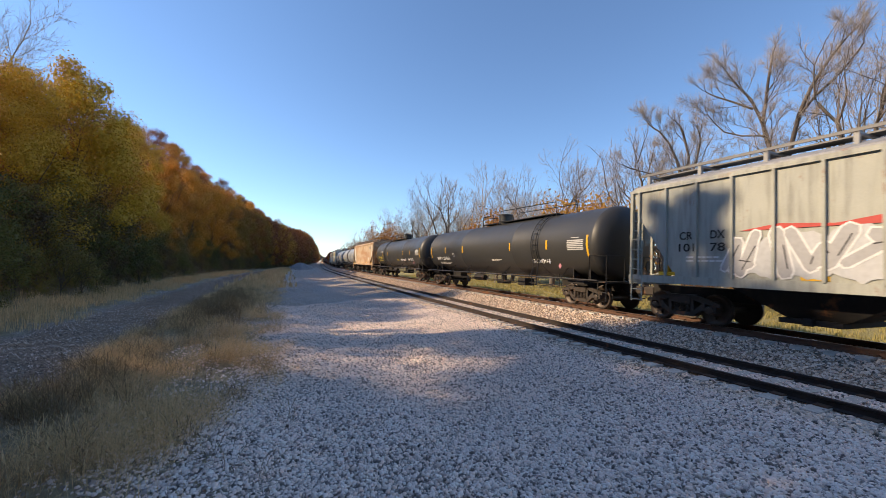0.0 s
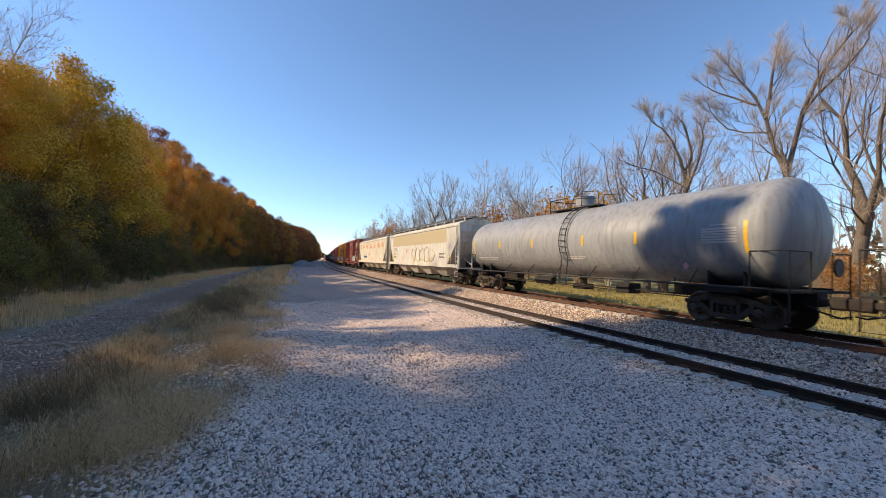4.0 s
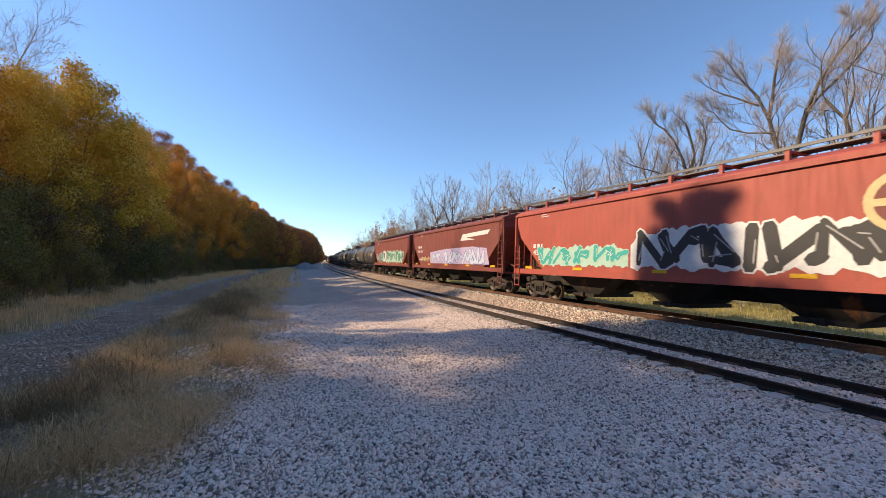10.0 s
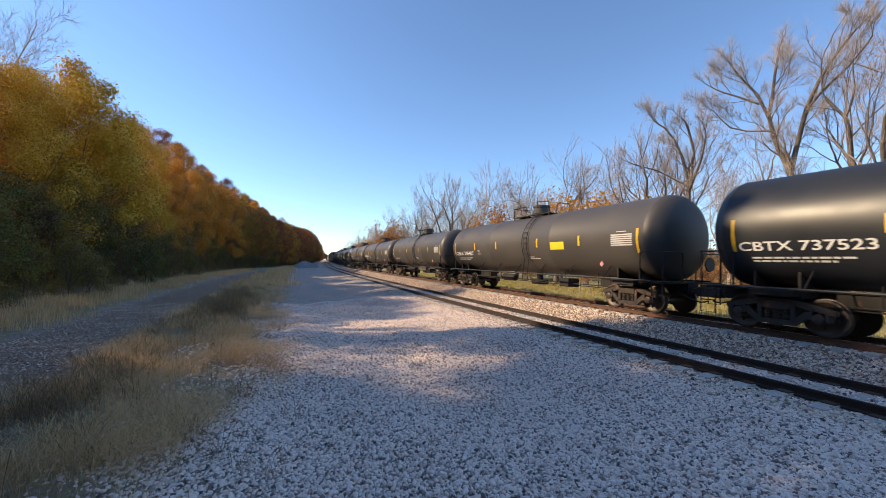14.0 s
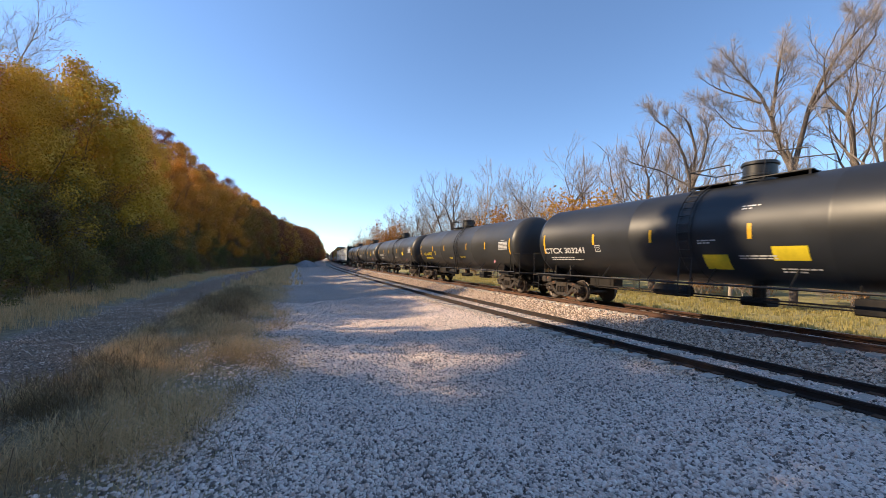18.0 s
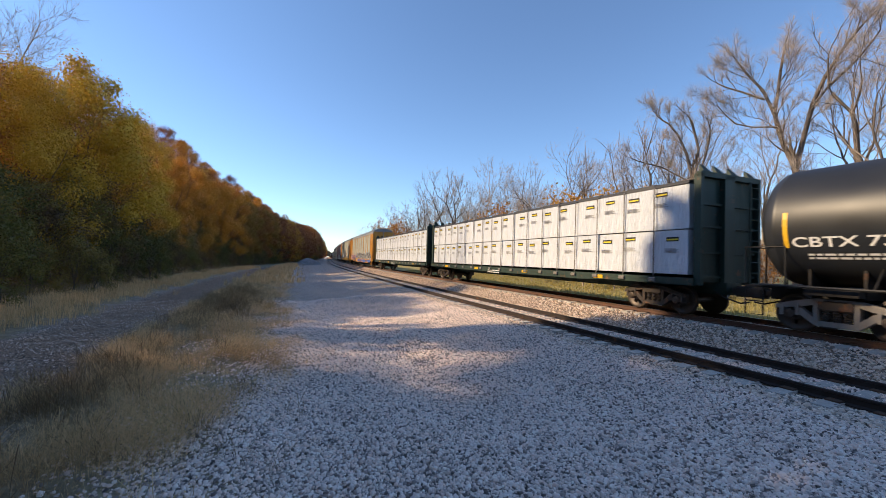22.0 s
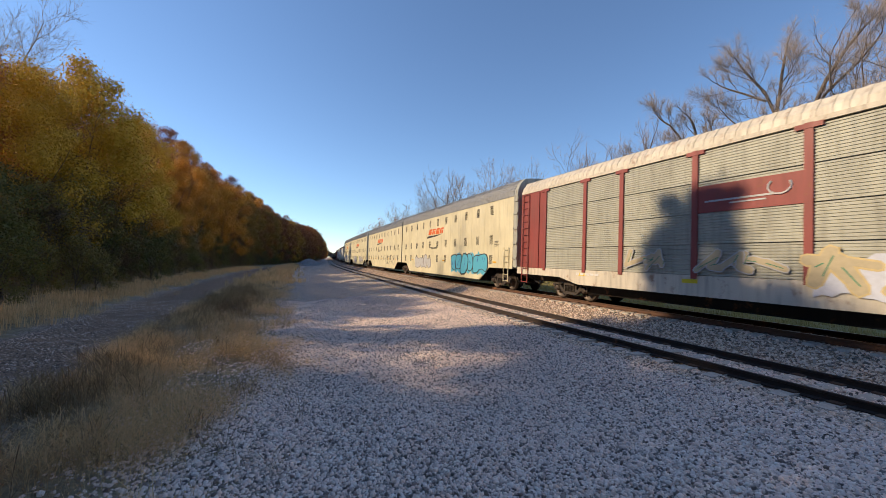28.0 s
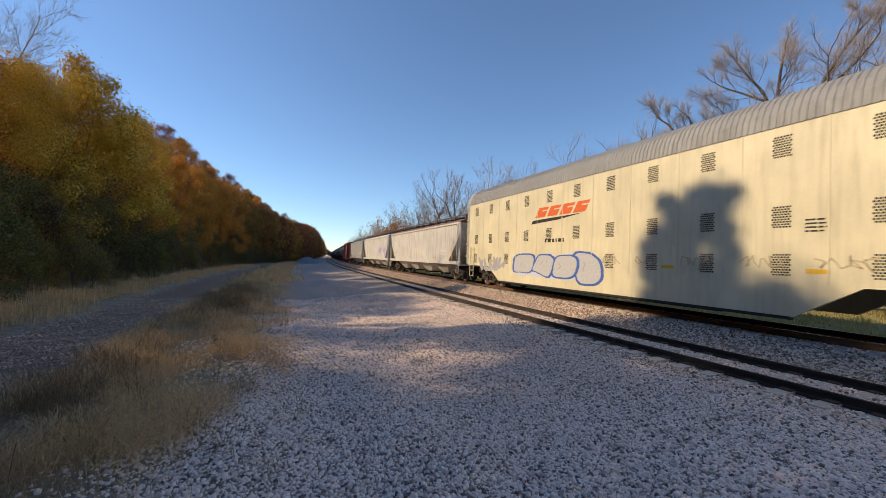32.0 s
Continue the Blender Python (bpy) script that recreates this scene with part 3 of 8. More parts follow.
def graffiti(car, x, y0, y1, z0, z1, fill, edge, ink, seed, n=None, back=None, bubble=False):
    """A sprayed piece from y0 to y1: bent angular bars or fat bubbles with outlines (nothing that can be read)."""
    r = random.Random(seed)
    n = n or max(3, int(abs(y1 - y0) / ((z1 - z0) * 0.95)))
    w, h = (y1 - y0) / n, z1 - z0
    if back:
        # the sprayed ground, with an uneven cloudy rim
        m = 9 * n
        low = [(y0 + (y1 - y0) * i / m, z0 + h * (0.03 + 0.05 * math.sin(i * 0.9 + seed) + 0.03 * math.sin(i * 2.3) + r.uniform(-0.02, 0.02))) for i in range(m + 1)]
        high = [(y0 + (y1 - y0) * i / m, z1 - h * (0.07 + 0.07 * math.sin(i * 0.6 + seed) + 0.05 * math.sin(i * 1.7) + r.uniform(-0.03, 0.03)) - h * 0.3 * (abs(2 * i / m - 1) ** 8)) for i in range(m + 1)]
        field = MB().add([(x - 0.002, y, z) for y, z in low + high], [(i, i + 1, m + 2 + i, m + 1 + i) for i in range(m)])
        part("graffiti_field", field, SPRAY[back], car, "sprayed ground of the graffiti")
    for i in range(n):
        yc, zc = y0 + w * (i + 0.5), (z0 + z1) / 2 + r.uniform(-0.05, 0.05) * h
        ww, hh = w * r.uniform(0.95, 1.2), h * r.uniform(0.8, 0.98)
        lift = 0.0016 * (i % 3)
        lean = r.uniform(-0.3, 0.3)
        at = lambda p, q: (yc + (p + lean * q) * ww, zc + q * hh)
        if bubble:
            shape = blob(r, 0, 0, 1.0, 1.0, 30, r.uniform(0.2, 0.4))
            g = part("graffiti_bubble", MB().plate([at(p * 0.9, q * 0.92) for p, q in shape], x - 0.0075 - lift, x + 0.004), SPRAY[fill], car, "sprayed bubble shape")
            part("outline", MB().plate([at(p * 1.06, q * 1.04) for p, q in shape], x - 0.0055 - lift, x + 0.004), SPRAY[edge], g)
            inner = MB()
            for k in range(2):
                p, q = r.uniform(-0.2, 0.2), r.uniform(-0.2, 0.15)
                stroke(inner, x, *at(p, q), *at(p + r.uniform(-0.12, 0.12), q + r.uniform(0.1, 0.25)), 0.03 * h + 0.015, 0.0095 + lift + 0.0003 * k)
            tagged(part("inner_line", inner, SPRAY[ink], g), kind="stuff")
            continue
        # a tangle of crossing bars, arrows and hooks
        rim, body, shine = MB(), MB(), MB()
        p, q = r.uniform(-0.5, -0.2), r.choice((-0.42, 0.42))
        for k in range(6):
            p2, q2 = p + r.uniform(-0.35, 0.6), -q * r.uniform(0.5, 1.1) + r.uniform(-0.1, 0.1)
            if k % 3 == 2:
                q2 = q + r.uniform(-0.15, 0.15)
            p2, q2 = min(0.62, max(-0.62, p2)), min(0.45, max(-0.45, q2))
            fat = h * r.uniform(0.12, 0.26)
            stroke(rim, x, *at(p, q), *at(p2, q2), fat + 0.08 * h, 0.0045 + lift + 0.0002 * k)
            stroke(body, x, *at(p, q), *at(p2, q2), fat, 0.0065 + lift + 0.0002 * k)
            if k % 2 == 0:
                stroke(shine, x, *at(p * 0.9, q * 0.8), *at(p2 * 0.8, q2 * 0.4), 0.024 * h, 0.0095 + lift + 0.0002 * k)
            p, q = p2, q2
            if abs(p) > 0.55:
                p *= 0.55
        g = tagged(part("graffiti_shape", body, SPRAY[fill], car), "bent sprayed bars", kind="stuff")
        tagged(part("outline", rim, SPRAY[edge], g), kind="stuff")
        tagged(part("inner_line", shine, SPRAY[ink], g), kind="stuff")


def thin_outline(car, x, y0, y1, z0, z1, ink, seed, n=3, r0=0.018):
    """Angular shapes sprayed as a thin line only."""
    r = random.Random(seed)
    w = (y1 - y0) / n
    for i in range(n):
        pts = []
        for k in range(9):
            a = 6.2832 * k / 9
            rr = r.uniform(0.3, 0.62)
            pts.append((x - 0.004, y0 + w * (i + 0.5) + w * rr * 1.1 * math.cos(a), (z0 + z1) / 2 + (z1 - z0) * rr * math.sin(a)))
        part("graffiti_line", MB().tube(pts + pts[:1], r0, 4), SPRAY[ink], car, "thin sprayed angular outline")


def scrawl(car, x, y0, y1, z, h, ink, seed, wide=0.035, bulge=None):
    """A thin sprayed tag: one looping line."""
    r = random.Random(seed)
    mb = MB()
    n = max(8, int(abs(y1 - y0) / h * 7))
    pts = []
    for i in range(n):
        q = i / (n - 1)
        pts.append((y0 + (y1 - y0) * q + r.uniform(-0.35, 0.35) * h, z + h / 2 * math.sin(i * 1.9 + seed) * r.uniform(0.5, 1.0)))
    for (a, b), (c, d) in zip(pts, pts[1:]):
        ln = math.hypot(c - a, d - b) or 1
        ny, nz = -(d - b) / ln * wide / 2, (c - a) / ln * wide / 2
        xx = x if bulge is None else bulge((b + d) / 2)
        mb.plate([(a - ny, b - nz), (c - ny, d - nz), (c + ny, d + nz), (a + ny, b + nz)], xx - 0.006, xx + 0.012)
    tagged(part("graffiti_tag", mb, SPRAY[ink], car), "thin sprayed tag", kind="stuff")


def wheelset_mesh():
    mb = MB()
    for s in (-1, 1):
        prof = [(0.69, 0.16), (0.70, 0.33), (0.69, 0.44), (0.685, 0.485), (0.715, 0.487), (0.725, 0.458), (0.815, 0.45), (0.82, 0.40), (0.79, 0.36), (0.775, 0.2), (0.83, 0.15), (0.84, 0.09)]
        mb.lathe([(s * a, r) for a, r in prof], "x", 28)
    mb.lathe([(-1.0, 0.075), (1.0, 0.075)], "x", 10)
    for s in (-1, 1):
        mb.lathe([(s * 0.96, 0.12), (s * 1.12, 0.12), (s * 1.14, 0.06)], "x", 12)
        for j in range(3):
            a = 2.1 * j
            mb.box(s * 1.13 - 0.02, 0.07 * math.cos(a) - 0.02, 0.07 * math.sin(a) - 0.02, s * 1.13 + 0.02, 0.07 * math.cos(a) + 0.02, 0.07 * math.sin(a) + 0.02)
    for j in range(4):
        a = 1.57 * j
        mb.box(-0.835, 0.24 * math.cos(a) - 0.035, 0.24 * math.sin(a) - 0.035, -0.77, 0.24 * math.cos(a) + 0.035, 0.24 * math.sin(a) + 0.035)
    return mb.mesh("wheelset", TREAD, True)


def frame_mesh():
    """A cast truck side: top chord, sloping arms, bottom chord, pedestals at both axles."""
    mb = MB()
    w0, w1 = 0.93, 1.09
    top = [(-1.2, 0.55), (-1.2, 0.66), (-0.7, 0.80), (-0.38, 0.87), (0.38, 0.87), (0.7, 0.80), (1.2, 0.66), (1.2, 0.55), (0.62, 0.66), (0.35, 0.74), (-0.35, 0.74), (-0.62, 0.66)]
    mb.plate(top, w0, w1)
    mb.plate([(-0.66, 0.62), (-0.78, 0.52), (-0.4, 0.22), (0.4, 0.22), (0.78, 0.52), (0.66, 0.62), (0.34, 0.34), (-0.34, 0.34)], w0, w1)
    for s in (-1, 1):
        mb.plate([(s * 0.32, 0.30), (s * 0.42, 0.30), (s * 0.42, 0.80), (s * 0.32, 0.80)], w0, w1)
        mb.plate([(s * 0.70, 0.42), (s * 0.77, 0.42), (s * 0.77, 0.72), (s * 0.70, 0.72)], w0 - 0.03, w1 + 0.02)
        mb.plate([(s * 1.02, 0.40), (s * 1.10, 0.40), (s * 1.10, 0.64), (s * 1.02, 0.64)], w0 - 0.03, w1 + 0.02)
    return mb.mesh("side_frame", GRIME)


def spring_mesh():
    prof = [(0.33, 0.05)]
    for k in range(6):
        prof += [(0.33 + k * 0.05, 0.085), (0.355 + k * 0.05, 0.095), (0.37 + k * 0.05, 0.062)]
    return MB().lathe(prof, "z", 10).mesh("spring", GRIME)


def trucks(car, at, mat=None):
    """Two-axle trucks under the car, centred at the given places along it."""
    ws, sf, sp = once("wheelset", wheelset_mesh), once("side_frame", frame_mesh), once("spring", spring_mesh)
    bo = once("bolster", lambda: MB().box(-1.1, -0.22, 0.58, 1.1, 0.22, 0.86, 0.04).box(-0.9, -0.12, 0.4, 0.9, 0.12, 0.6).box(-0.25, -0.3, 0.8, 0.25, 0.3, 0.98).box(-1.12, -0.32, 0.62, -0.86, 0.32, 0.8).box(0.86, -0.32, 0.62, 1.12, 0.32, 0.8).mesh("truck", GRIME))
    for y in at:
        t = part("truck", bo, None, car)
        t.matrix_basis = pose(0, y, 0)
        for s in (0, 180):
            f = part("side_frame", sf, None, t)
            f.matrix_basis = pose(0, 0, 0, 0, 0, s)
            if mat:
                f.material_slots[0].link = "OBJECT"
                f.material_slots[0].material = mat
            for d in (-0.2, 0.0, 0.2):
                f = part("spring", sp, None, t)
                f.matrix_basis = pose(1.0 if s else -1.0, d, 0)
        for d in (-0.89, 0.89):
            w = part("wheelset", ws, None, t)
            w.matrix_basis = pose(0, d, 0.455)
            WHEELS.append((w, car, d, y + d))


def couplers(car, half, ends=(True, True)):
    me = once("coupler", lambda: MB().box(-0.1, -0.75, 0.76, 0.1, -0.1, 0.94, 0.03).box(-0.17, -0.1, 0.68, 0.15, 0.22, 1.0, 0.05).box(0.02, 0.15, 0.70, 0.13, 0.34, 0.98, 0.03).mesh("coupler", GRIME))
    hose = once("hose", lambda: MB().tube([(0.35, -0.6, 0.8), (0.4, -0.2, 0.62), (0.3, 0.15, 0.5), (0.12, 0.3, 0.55)], 0.025, 5).mesh("air_hose", BAR))
    for s in (1, -1):
        if not ends[0 if s < 0 else 1]:
            continue
        c = part("coupler", me, None, car)
        c.matrix_basis = pose(0, s * (half - 0.28), 0, 0, 0, 0 if s > 0 else 180)
        h = part("air_hose", hose, None, c)


def ladder(x, y, z0, z1, w=0.42, along_y=True, step=0.34, r=0.018):
    """Rails and rungs, standing on a side (along_y) or an end wall."""
    mb = MB()
    for d in (-w / 2, w / 2):
        a = (x, y + d, z0) if along_y else (x + d, y, z0)
        b = (x, y + d, z1) if along_y else (x + d, y, z1)
        mb.tube([a, b], r * 1.4, 5)
    n = int((z1 - z0) / step)
    for i in range(n + 1):
        z = z0 + 0.06 + i * step
        a = (x, y - w / 2, z) if along_y else (x - w / 2, y, z)
        b = (x, y + w / 2, z) if along_y else (x + w / 2, y, z)
        mb.tube([a, b], r, 5)
    return mb


def begin(kind, a, b, label, category, group="freight cars of the train"):
    car = tagged(new(kind), label, category, group)
    TRAIN.append((car, (a + b) / 2))
    return car, (b - a) / 2


TR, TZ = 1.53, 2.68      # tank radius and height of its axis


def tank_x(z, r=TR):
    return -math.sqrt(max(0.01, r * r - (z - TZ) ** 2))


def curved(mb, y0, y1, z0, z1, off=0.006, n=5):
    """A panel that follows the tank's side."""
    zs = [z0 + (z1 - z0) * i / n for i in range(n + 1)]
    vs = []
    for y in (y0, y1):
        for z in zs:
            k = 1 + off / TR
            vs.append((tank_x(z) * k, y, TZ + (z - TZ) * k))
    return mb.add(vs, [(i, i + 1, n + 2 + i, n + 1 + i) for i in range(n)])


def tank_shell_mesh(length, mat):
    def make():
        h = length / 2
        prof = []
        for i in range(9):
            a = math.pi / 2 * (1 - i / 8)
            prof.append((-h + 0.62 - 0.62 * math.sin(a), max(0.02, TR * math.cos(a))))
        mid = [(-h + 0.62, TR), (-h + 0.66, TR + 0.012), (-h + 0.70, TR), (-h * 0.33, TR), (-h * 0.33 + 0.03, TR + 0.006), (-h * 0.33 + 0.06, TR), (h * 0.33 - 0.06, TR), (h * 0.33 - 0.03, TR + 0.006), (h * 0.33, TR)]
        back = [(-p, r) for p, r in reversed(prof)]
        return MB().lathe(prof[:-1] + mid + [(h - 0.70, TR), (h - 0.66, TR + 0.012)] + back, "y", 56, (0, 0, TZ)).mesh("tank", mat, True)
    return once(("shell", round(length, 1), mat.name), make)


def tank_car(a, b, mat, label, mark="", mark_mat=None, ring=-0.4, stickers=(), tags=(), stripes=(0.55, 0.235, -0.23, -0.56), dome=-0.02, side_text=True, seed=0, at=3.05, wide=2.7, lines=(), mark_z=2.2, truck_mat=None):
    car, half = begin("tank_car", a, b, label, "tank car")
    shell = part("tank", tank_shell_mesh(2 * half - 1.3, mat), None, car)
    h = half - 0.75
    yr = dome * half
    p0, p1 = min(yr - 1.55, yr + ring - 0.5), max(yr + 1.75, yr + ring + 0.5)
    band = MB().lathe([(yr + ring - 0.22, TR + 0.003), (yr + ring - 0.20, TR + 0.014), (yr + ring + 0.20, TR + 0.014), (yr + ring + 0.22, TR + 0.003)], "y", 40, (0, 0, TZ))
    part("ring_band", band, mat, car)
    # manway, its platform and rails
    d = part("dome", MB().lathe([(TZ + TR - 0.1, 0.42), (TZ + TR + 0.12, 0.42), (TZ + TR + 0.14, 0.45), (TZ + TR + 0.18, 0.45), (TZ + TR + 0.20, 0.42), (TZ + TR + 0.46, 0.42), (TZ + TR + 0.48, 0.47), (TZ + TR + 0.53, 0.47), (TZ + TR + 0.54, 0.36)], "z", 18, (0, yr, 0)), mat, car, "", True)
    part("dome_lid", MB().lathe([(TZ + TR + 0.535, 0.46), (TZ + TR + 0.57, 0.45), (TZ + TR + 0.60, 0.30), (TZ + TR + 0.61, 0.05)], "z", 16, (0, yr, 0)).box(0.38, yr - 0.1, TZ + TR + 0.3, 0.5, yr + 0.1, TZ + TR + 0.5), BAR, d)
    top = TZ + TR + 0.03
    part("platform", MB().box(-0.66, p0, top - 0.03, -0.48, p1, top).box(0.48, p0, top - 0.03, 0.66, p1, top).box(-0.48, p0 + 0.05, top - 0.03, 0.48, yr - 0.55, top - 0.004).box(-0.48, yr + 0.55, top - 0.03, 0.48, p1 - 0.05, top - 0.004), BAR, car)
    for s in (-1, 1):
        part("guard_rail", MB().tube([(s * 0.64, p0 + 0.05, top - 0.15), (s * 0.64, p0 + 0.1, top + 0.55), (s * 0.64, yr - 0.5, top + 0.66), (s * 0.64, yr - 0.45, top - 0.1)], 0.022, 5), BAR, car)
    part("guard_rail", MB().tube([(-0.64, yr + 0.45, top - 0.1), (-0.64, yr + 0.45, top + 0.5), (-0.64, p1 - 0.05, top + 0.5), (0.64, p1 - 0.05, top + 0.5), (0.64, yr + 0.45, top + 0.5), (0.64, yr + 0.45, top - 0.1)], 0.022, 5).tube([(-0.64, p1 - 0.05, top + 0.5), (-0.64, p1 - 0.05, top - 0.15)], 0.022, 5).tube([(0.64, p1 - 0.05, top + 0.5), (0.64, p1 - 0.05, top - 0.15)], 0.022, 5), BAR, car)
    # side ladder, bent round the tank
    lad = MB()
    yl = yr + ring
    curve = [(-(TR + 0.09) * math.sin(w), TZ + (TR + 0.09) * math.cos(w)) for w in [0.25 + 0.165 * i for i in range(12)]]
    for dy in (-0.2, 0.2):
        lad.tube([(x, yl + dy, z) for x, z in curve] + [(-1.52, yl + dy, 1.05), (-1.5, yl + dy, 0.75)], 0.022, 5)
    for x, z in curve[2:] + [(-1.52, 1.05), (-1.5, 0.78)]:
        lad.tube([(x, yl - 0.2, z), (x, yl + 0.2, z)], 0.016, 5)
    part("ladder", lad, BAR, car)
    # running pipe along the lower side with its brackets, and fittings below
    pipe = MB()
    for s in (-1, 1):
        pipe.tube([(s * 1.5, -half + 1.0, 1.14), (s * 1.5, half - 1.0, 1.14)], 0.035, 6)
        for i in range(7):
            y = (-h + 2.4) + (2 * h - 4.8) * i / 6
            pipe.tube([(s * 1.5, y, 1.14), (s * 1.09, y, TZ - 1.08)], 0.02, 5)
    part("side_pipe", pipe, BAR, car)
    low = MB().lathe([(0.78, 0.17), (1.2, 0.17)], "z", 10, (0, yr, 0)).box(-0.3, yr - 0.35, 0.55, 0.3, yr + 0.35, 0.8, 0.05)
    low.lathe([(2.0, 0.16), (2.1, 0.2), (3.2, 0.2), (3.3, 0.16)], "y", 10, (-0.75, -1, 0.85)).box(-0.95, -3.6, 0.62, -0.35, -3.0, 1.0, 0.03)
    low.tube([(-0.7, -half + 3.6, 0.78), (-0.7, half - 3.6, 0.78)], 0.025, 5).tube([(-0.35, -half + 3.0, 0.68), (-0.35, half - 3.0, 0.68)], 0.02, 5)
    for i in range(6):
        y = -half + 4.2 + (2 * half - 8.4) * i / 5
        low.tube([(-0.7, y, 0.72), (-0.7, y, 1.3)], 0.02, 4)
    part("outlet_and_brake_gear", low, UNDER, car)
    for s in (-1, 1):
        y0 = s * (half - 2.35)
        part("draft_sill", MB().box(-0.25, min(y0 - s * 2.2, s * (half - 0.6)), 0.72, 0.25, max(y0 - s * 2.2, s * (half - 0.6)), 1.08), UNDER, car)
        sad = MB()
        for q in (-0.5, 0.5):
            sad.box(-1.05, y0 + q - 0.03, 0.9, 1.05, y0 + q + 0.03, 1.62)
        part("saddle", sad.box(-1.35, y0 - 0.5, 0.95, 1.35, y0 + 0.5, 1.12), UNDER, car)
        e = s * (half - 0.62)
        stand = part("end_platform", MB().box(-1.45, min(e, e - s * 0.95), 1.06, 1.45, max(e, e - s * 0.95), 1.12), UNDER, car)
        for q in (-1, 1):
            hr = MB().tube([(q * 1.42, e - s * 0.9, 1.12), (q * 1.42, e - s * 0.9, 2.12), (q * 1.42, e, 2.12), (q * 1.42, e, 0.35), (q * 1.42, e - s * 0.42, 0.35), (q * 1.42, e - s * 0.42, 1.1)], 0.024, 5)
            hr.tube([(q * 1.42, e, 0.7), (q * 1.42, e - s * 0.42, 0.7)], 0.018, 5).tube([(q * 1.42, e, 2.12), (q * 0.5, e, 2.12), (q * 0.5, e, 1.1)], 0.022, 5)
            part("hand_rail", hr, BAR, stand)
    part("brake_wheel", MB().lathe([(0, 0.24), (0.03, 0.26), (0.05, 0.24), (0.06, 0.05)], "y", 14, (0.9, -half + 0.62, 1.75)), BAR, car)
    # reflectors and stencils
    for q in stripes:
        y = q * h
        z0 = 2.42
        part("reflector", curved(MB(), y - 0.055, y + 0.055, z0, z0 + (0.62 if abs(q) > 0.8 else 0.42)), YELLOW, car)
    for s in (-1, 1):
        part("end_stripe", curved(MB(), s * (h - 0.81) - 0.05, s * (h - 0.81) + 0.05, 2.08, 2.95), YELLOW, car)
    tx = lambda z: tank_x(z) - 0.008
    if mark:
        lettering(car, mark, half - at, mark_z, 0.25, mark_mat or WHITE, tx(mark_z), wide, tilt=-math.asin((mark_z - TZ) / TR))
        # framed square beside the number
        sq = MB()
        q = half - at - wide / 2 - 0.75
        for y0, y1, z0, z1 in ((-0.13, 0.13, 2.15, 2.17), (-0.13, 0.13, 2.38, 2.40), (-0.13, -0.11, 2.15, 2.40), (0.11, 0.13, 2.15, 2.40), (-0.05, 0.05, 2.21, 2.23), (-0.08, 0.08, 2.29, 2.31)):
            curved(sq, q + y0, q + y1, z0, z1, 0.007, 1)
        part("framed_stencil", sq, mark_mat or WHITE, car)
    if side_text:
        mt = mark_mat or WHITE
        part("stencil", curved_bars(half - at + wide / 2 - 0.25, mark_z - 0.3, wide * 0.9, 2, 0.045, seed), mt, car)
        # printed table near the front head
        table = MB()
        for i in range(6):
            curved(table, -half + 1.78, -half + 2.76, 2.36 + i * 0.075, 2.41 + i * 0.075, 0.007, 1)
        curved(table, -half + 2.05, -half + 2.5, 2.86, 2.89, 0.007, 1)
        part("printed_table_stencil", table, TABLE, car)
        part("stencil", curved_bars(-0.8, 1.95, 1.2, 2, 0.035, seed + 2), mt, car)
        for y, z, w in lines:
            part("stencil", curved_bars(y, z, w, 2, 0.038, seed + 5), mt, car)
        # small diamond placard over the truck
        part("placard", MB().plate([(-half + 3.3, 1.56), (-half + 3.4, 1.68), (-half + 3.3, 1.80), (-half + 3.2, 1.68)], -1.42, -1.40), SPRAY["pink"], car, "small pink diamond placard")
        part("end_stencil", end_bars(-h - 0.02, 2.95, seed), mt, car)
    for y, z, w, hh, m in stickers:
        part("sticker", curved(MB(), y - w / 2, y + w / 2, z - hh / 2, z + hh / 2, 0.007), m, car)
    for y0, y1, z, hh, ink, sd in tags:
        scrawl(car, 0, y0, y1, z, hh, ink, sd, 0.04, tx)
    couplers(car, half)
    trucks(car, (-half + 2.35, half - 2.35), truck_mat)
    return car


def curved_bars(y, z, w, rows, h, seed):
    r = random.Random(seed + 50)
    mb = MB()
    for i in range(rows):
        yy, end = y, y - w * r.uniform(0.55, 1.0)
        while yy > end + 0.06:
            k = min(r.uniform(0.07, 0.24), yy - end)
            curved(mb, yy - k, yy, z - i * h * 1.9, z - i * h * 1.9 + h, 0.007, 1)
            yy -= k + h * 0.8
    return mb


def end_bars(y, z, seed):
    """Small writing on the tank's front head."""
    r = random.Random(seed + 9)
    mb = MB()
    for i, (w, h) in enumerate(((0.85, 0.1), (0.6, 0.05), (0.6, 0.05))):
        x = -w / 2
        while x < w / 2 - 0.04:
            k = min(r.uniform(0.06, 0.2), w / 2 - x)
            mb.box(x, y - 0.02, z - i * 0.14, x + k, y + 0.12, z - i * 0.14 + h)
            x += k + 0.05
    return mb


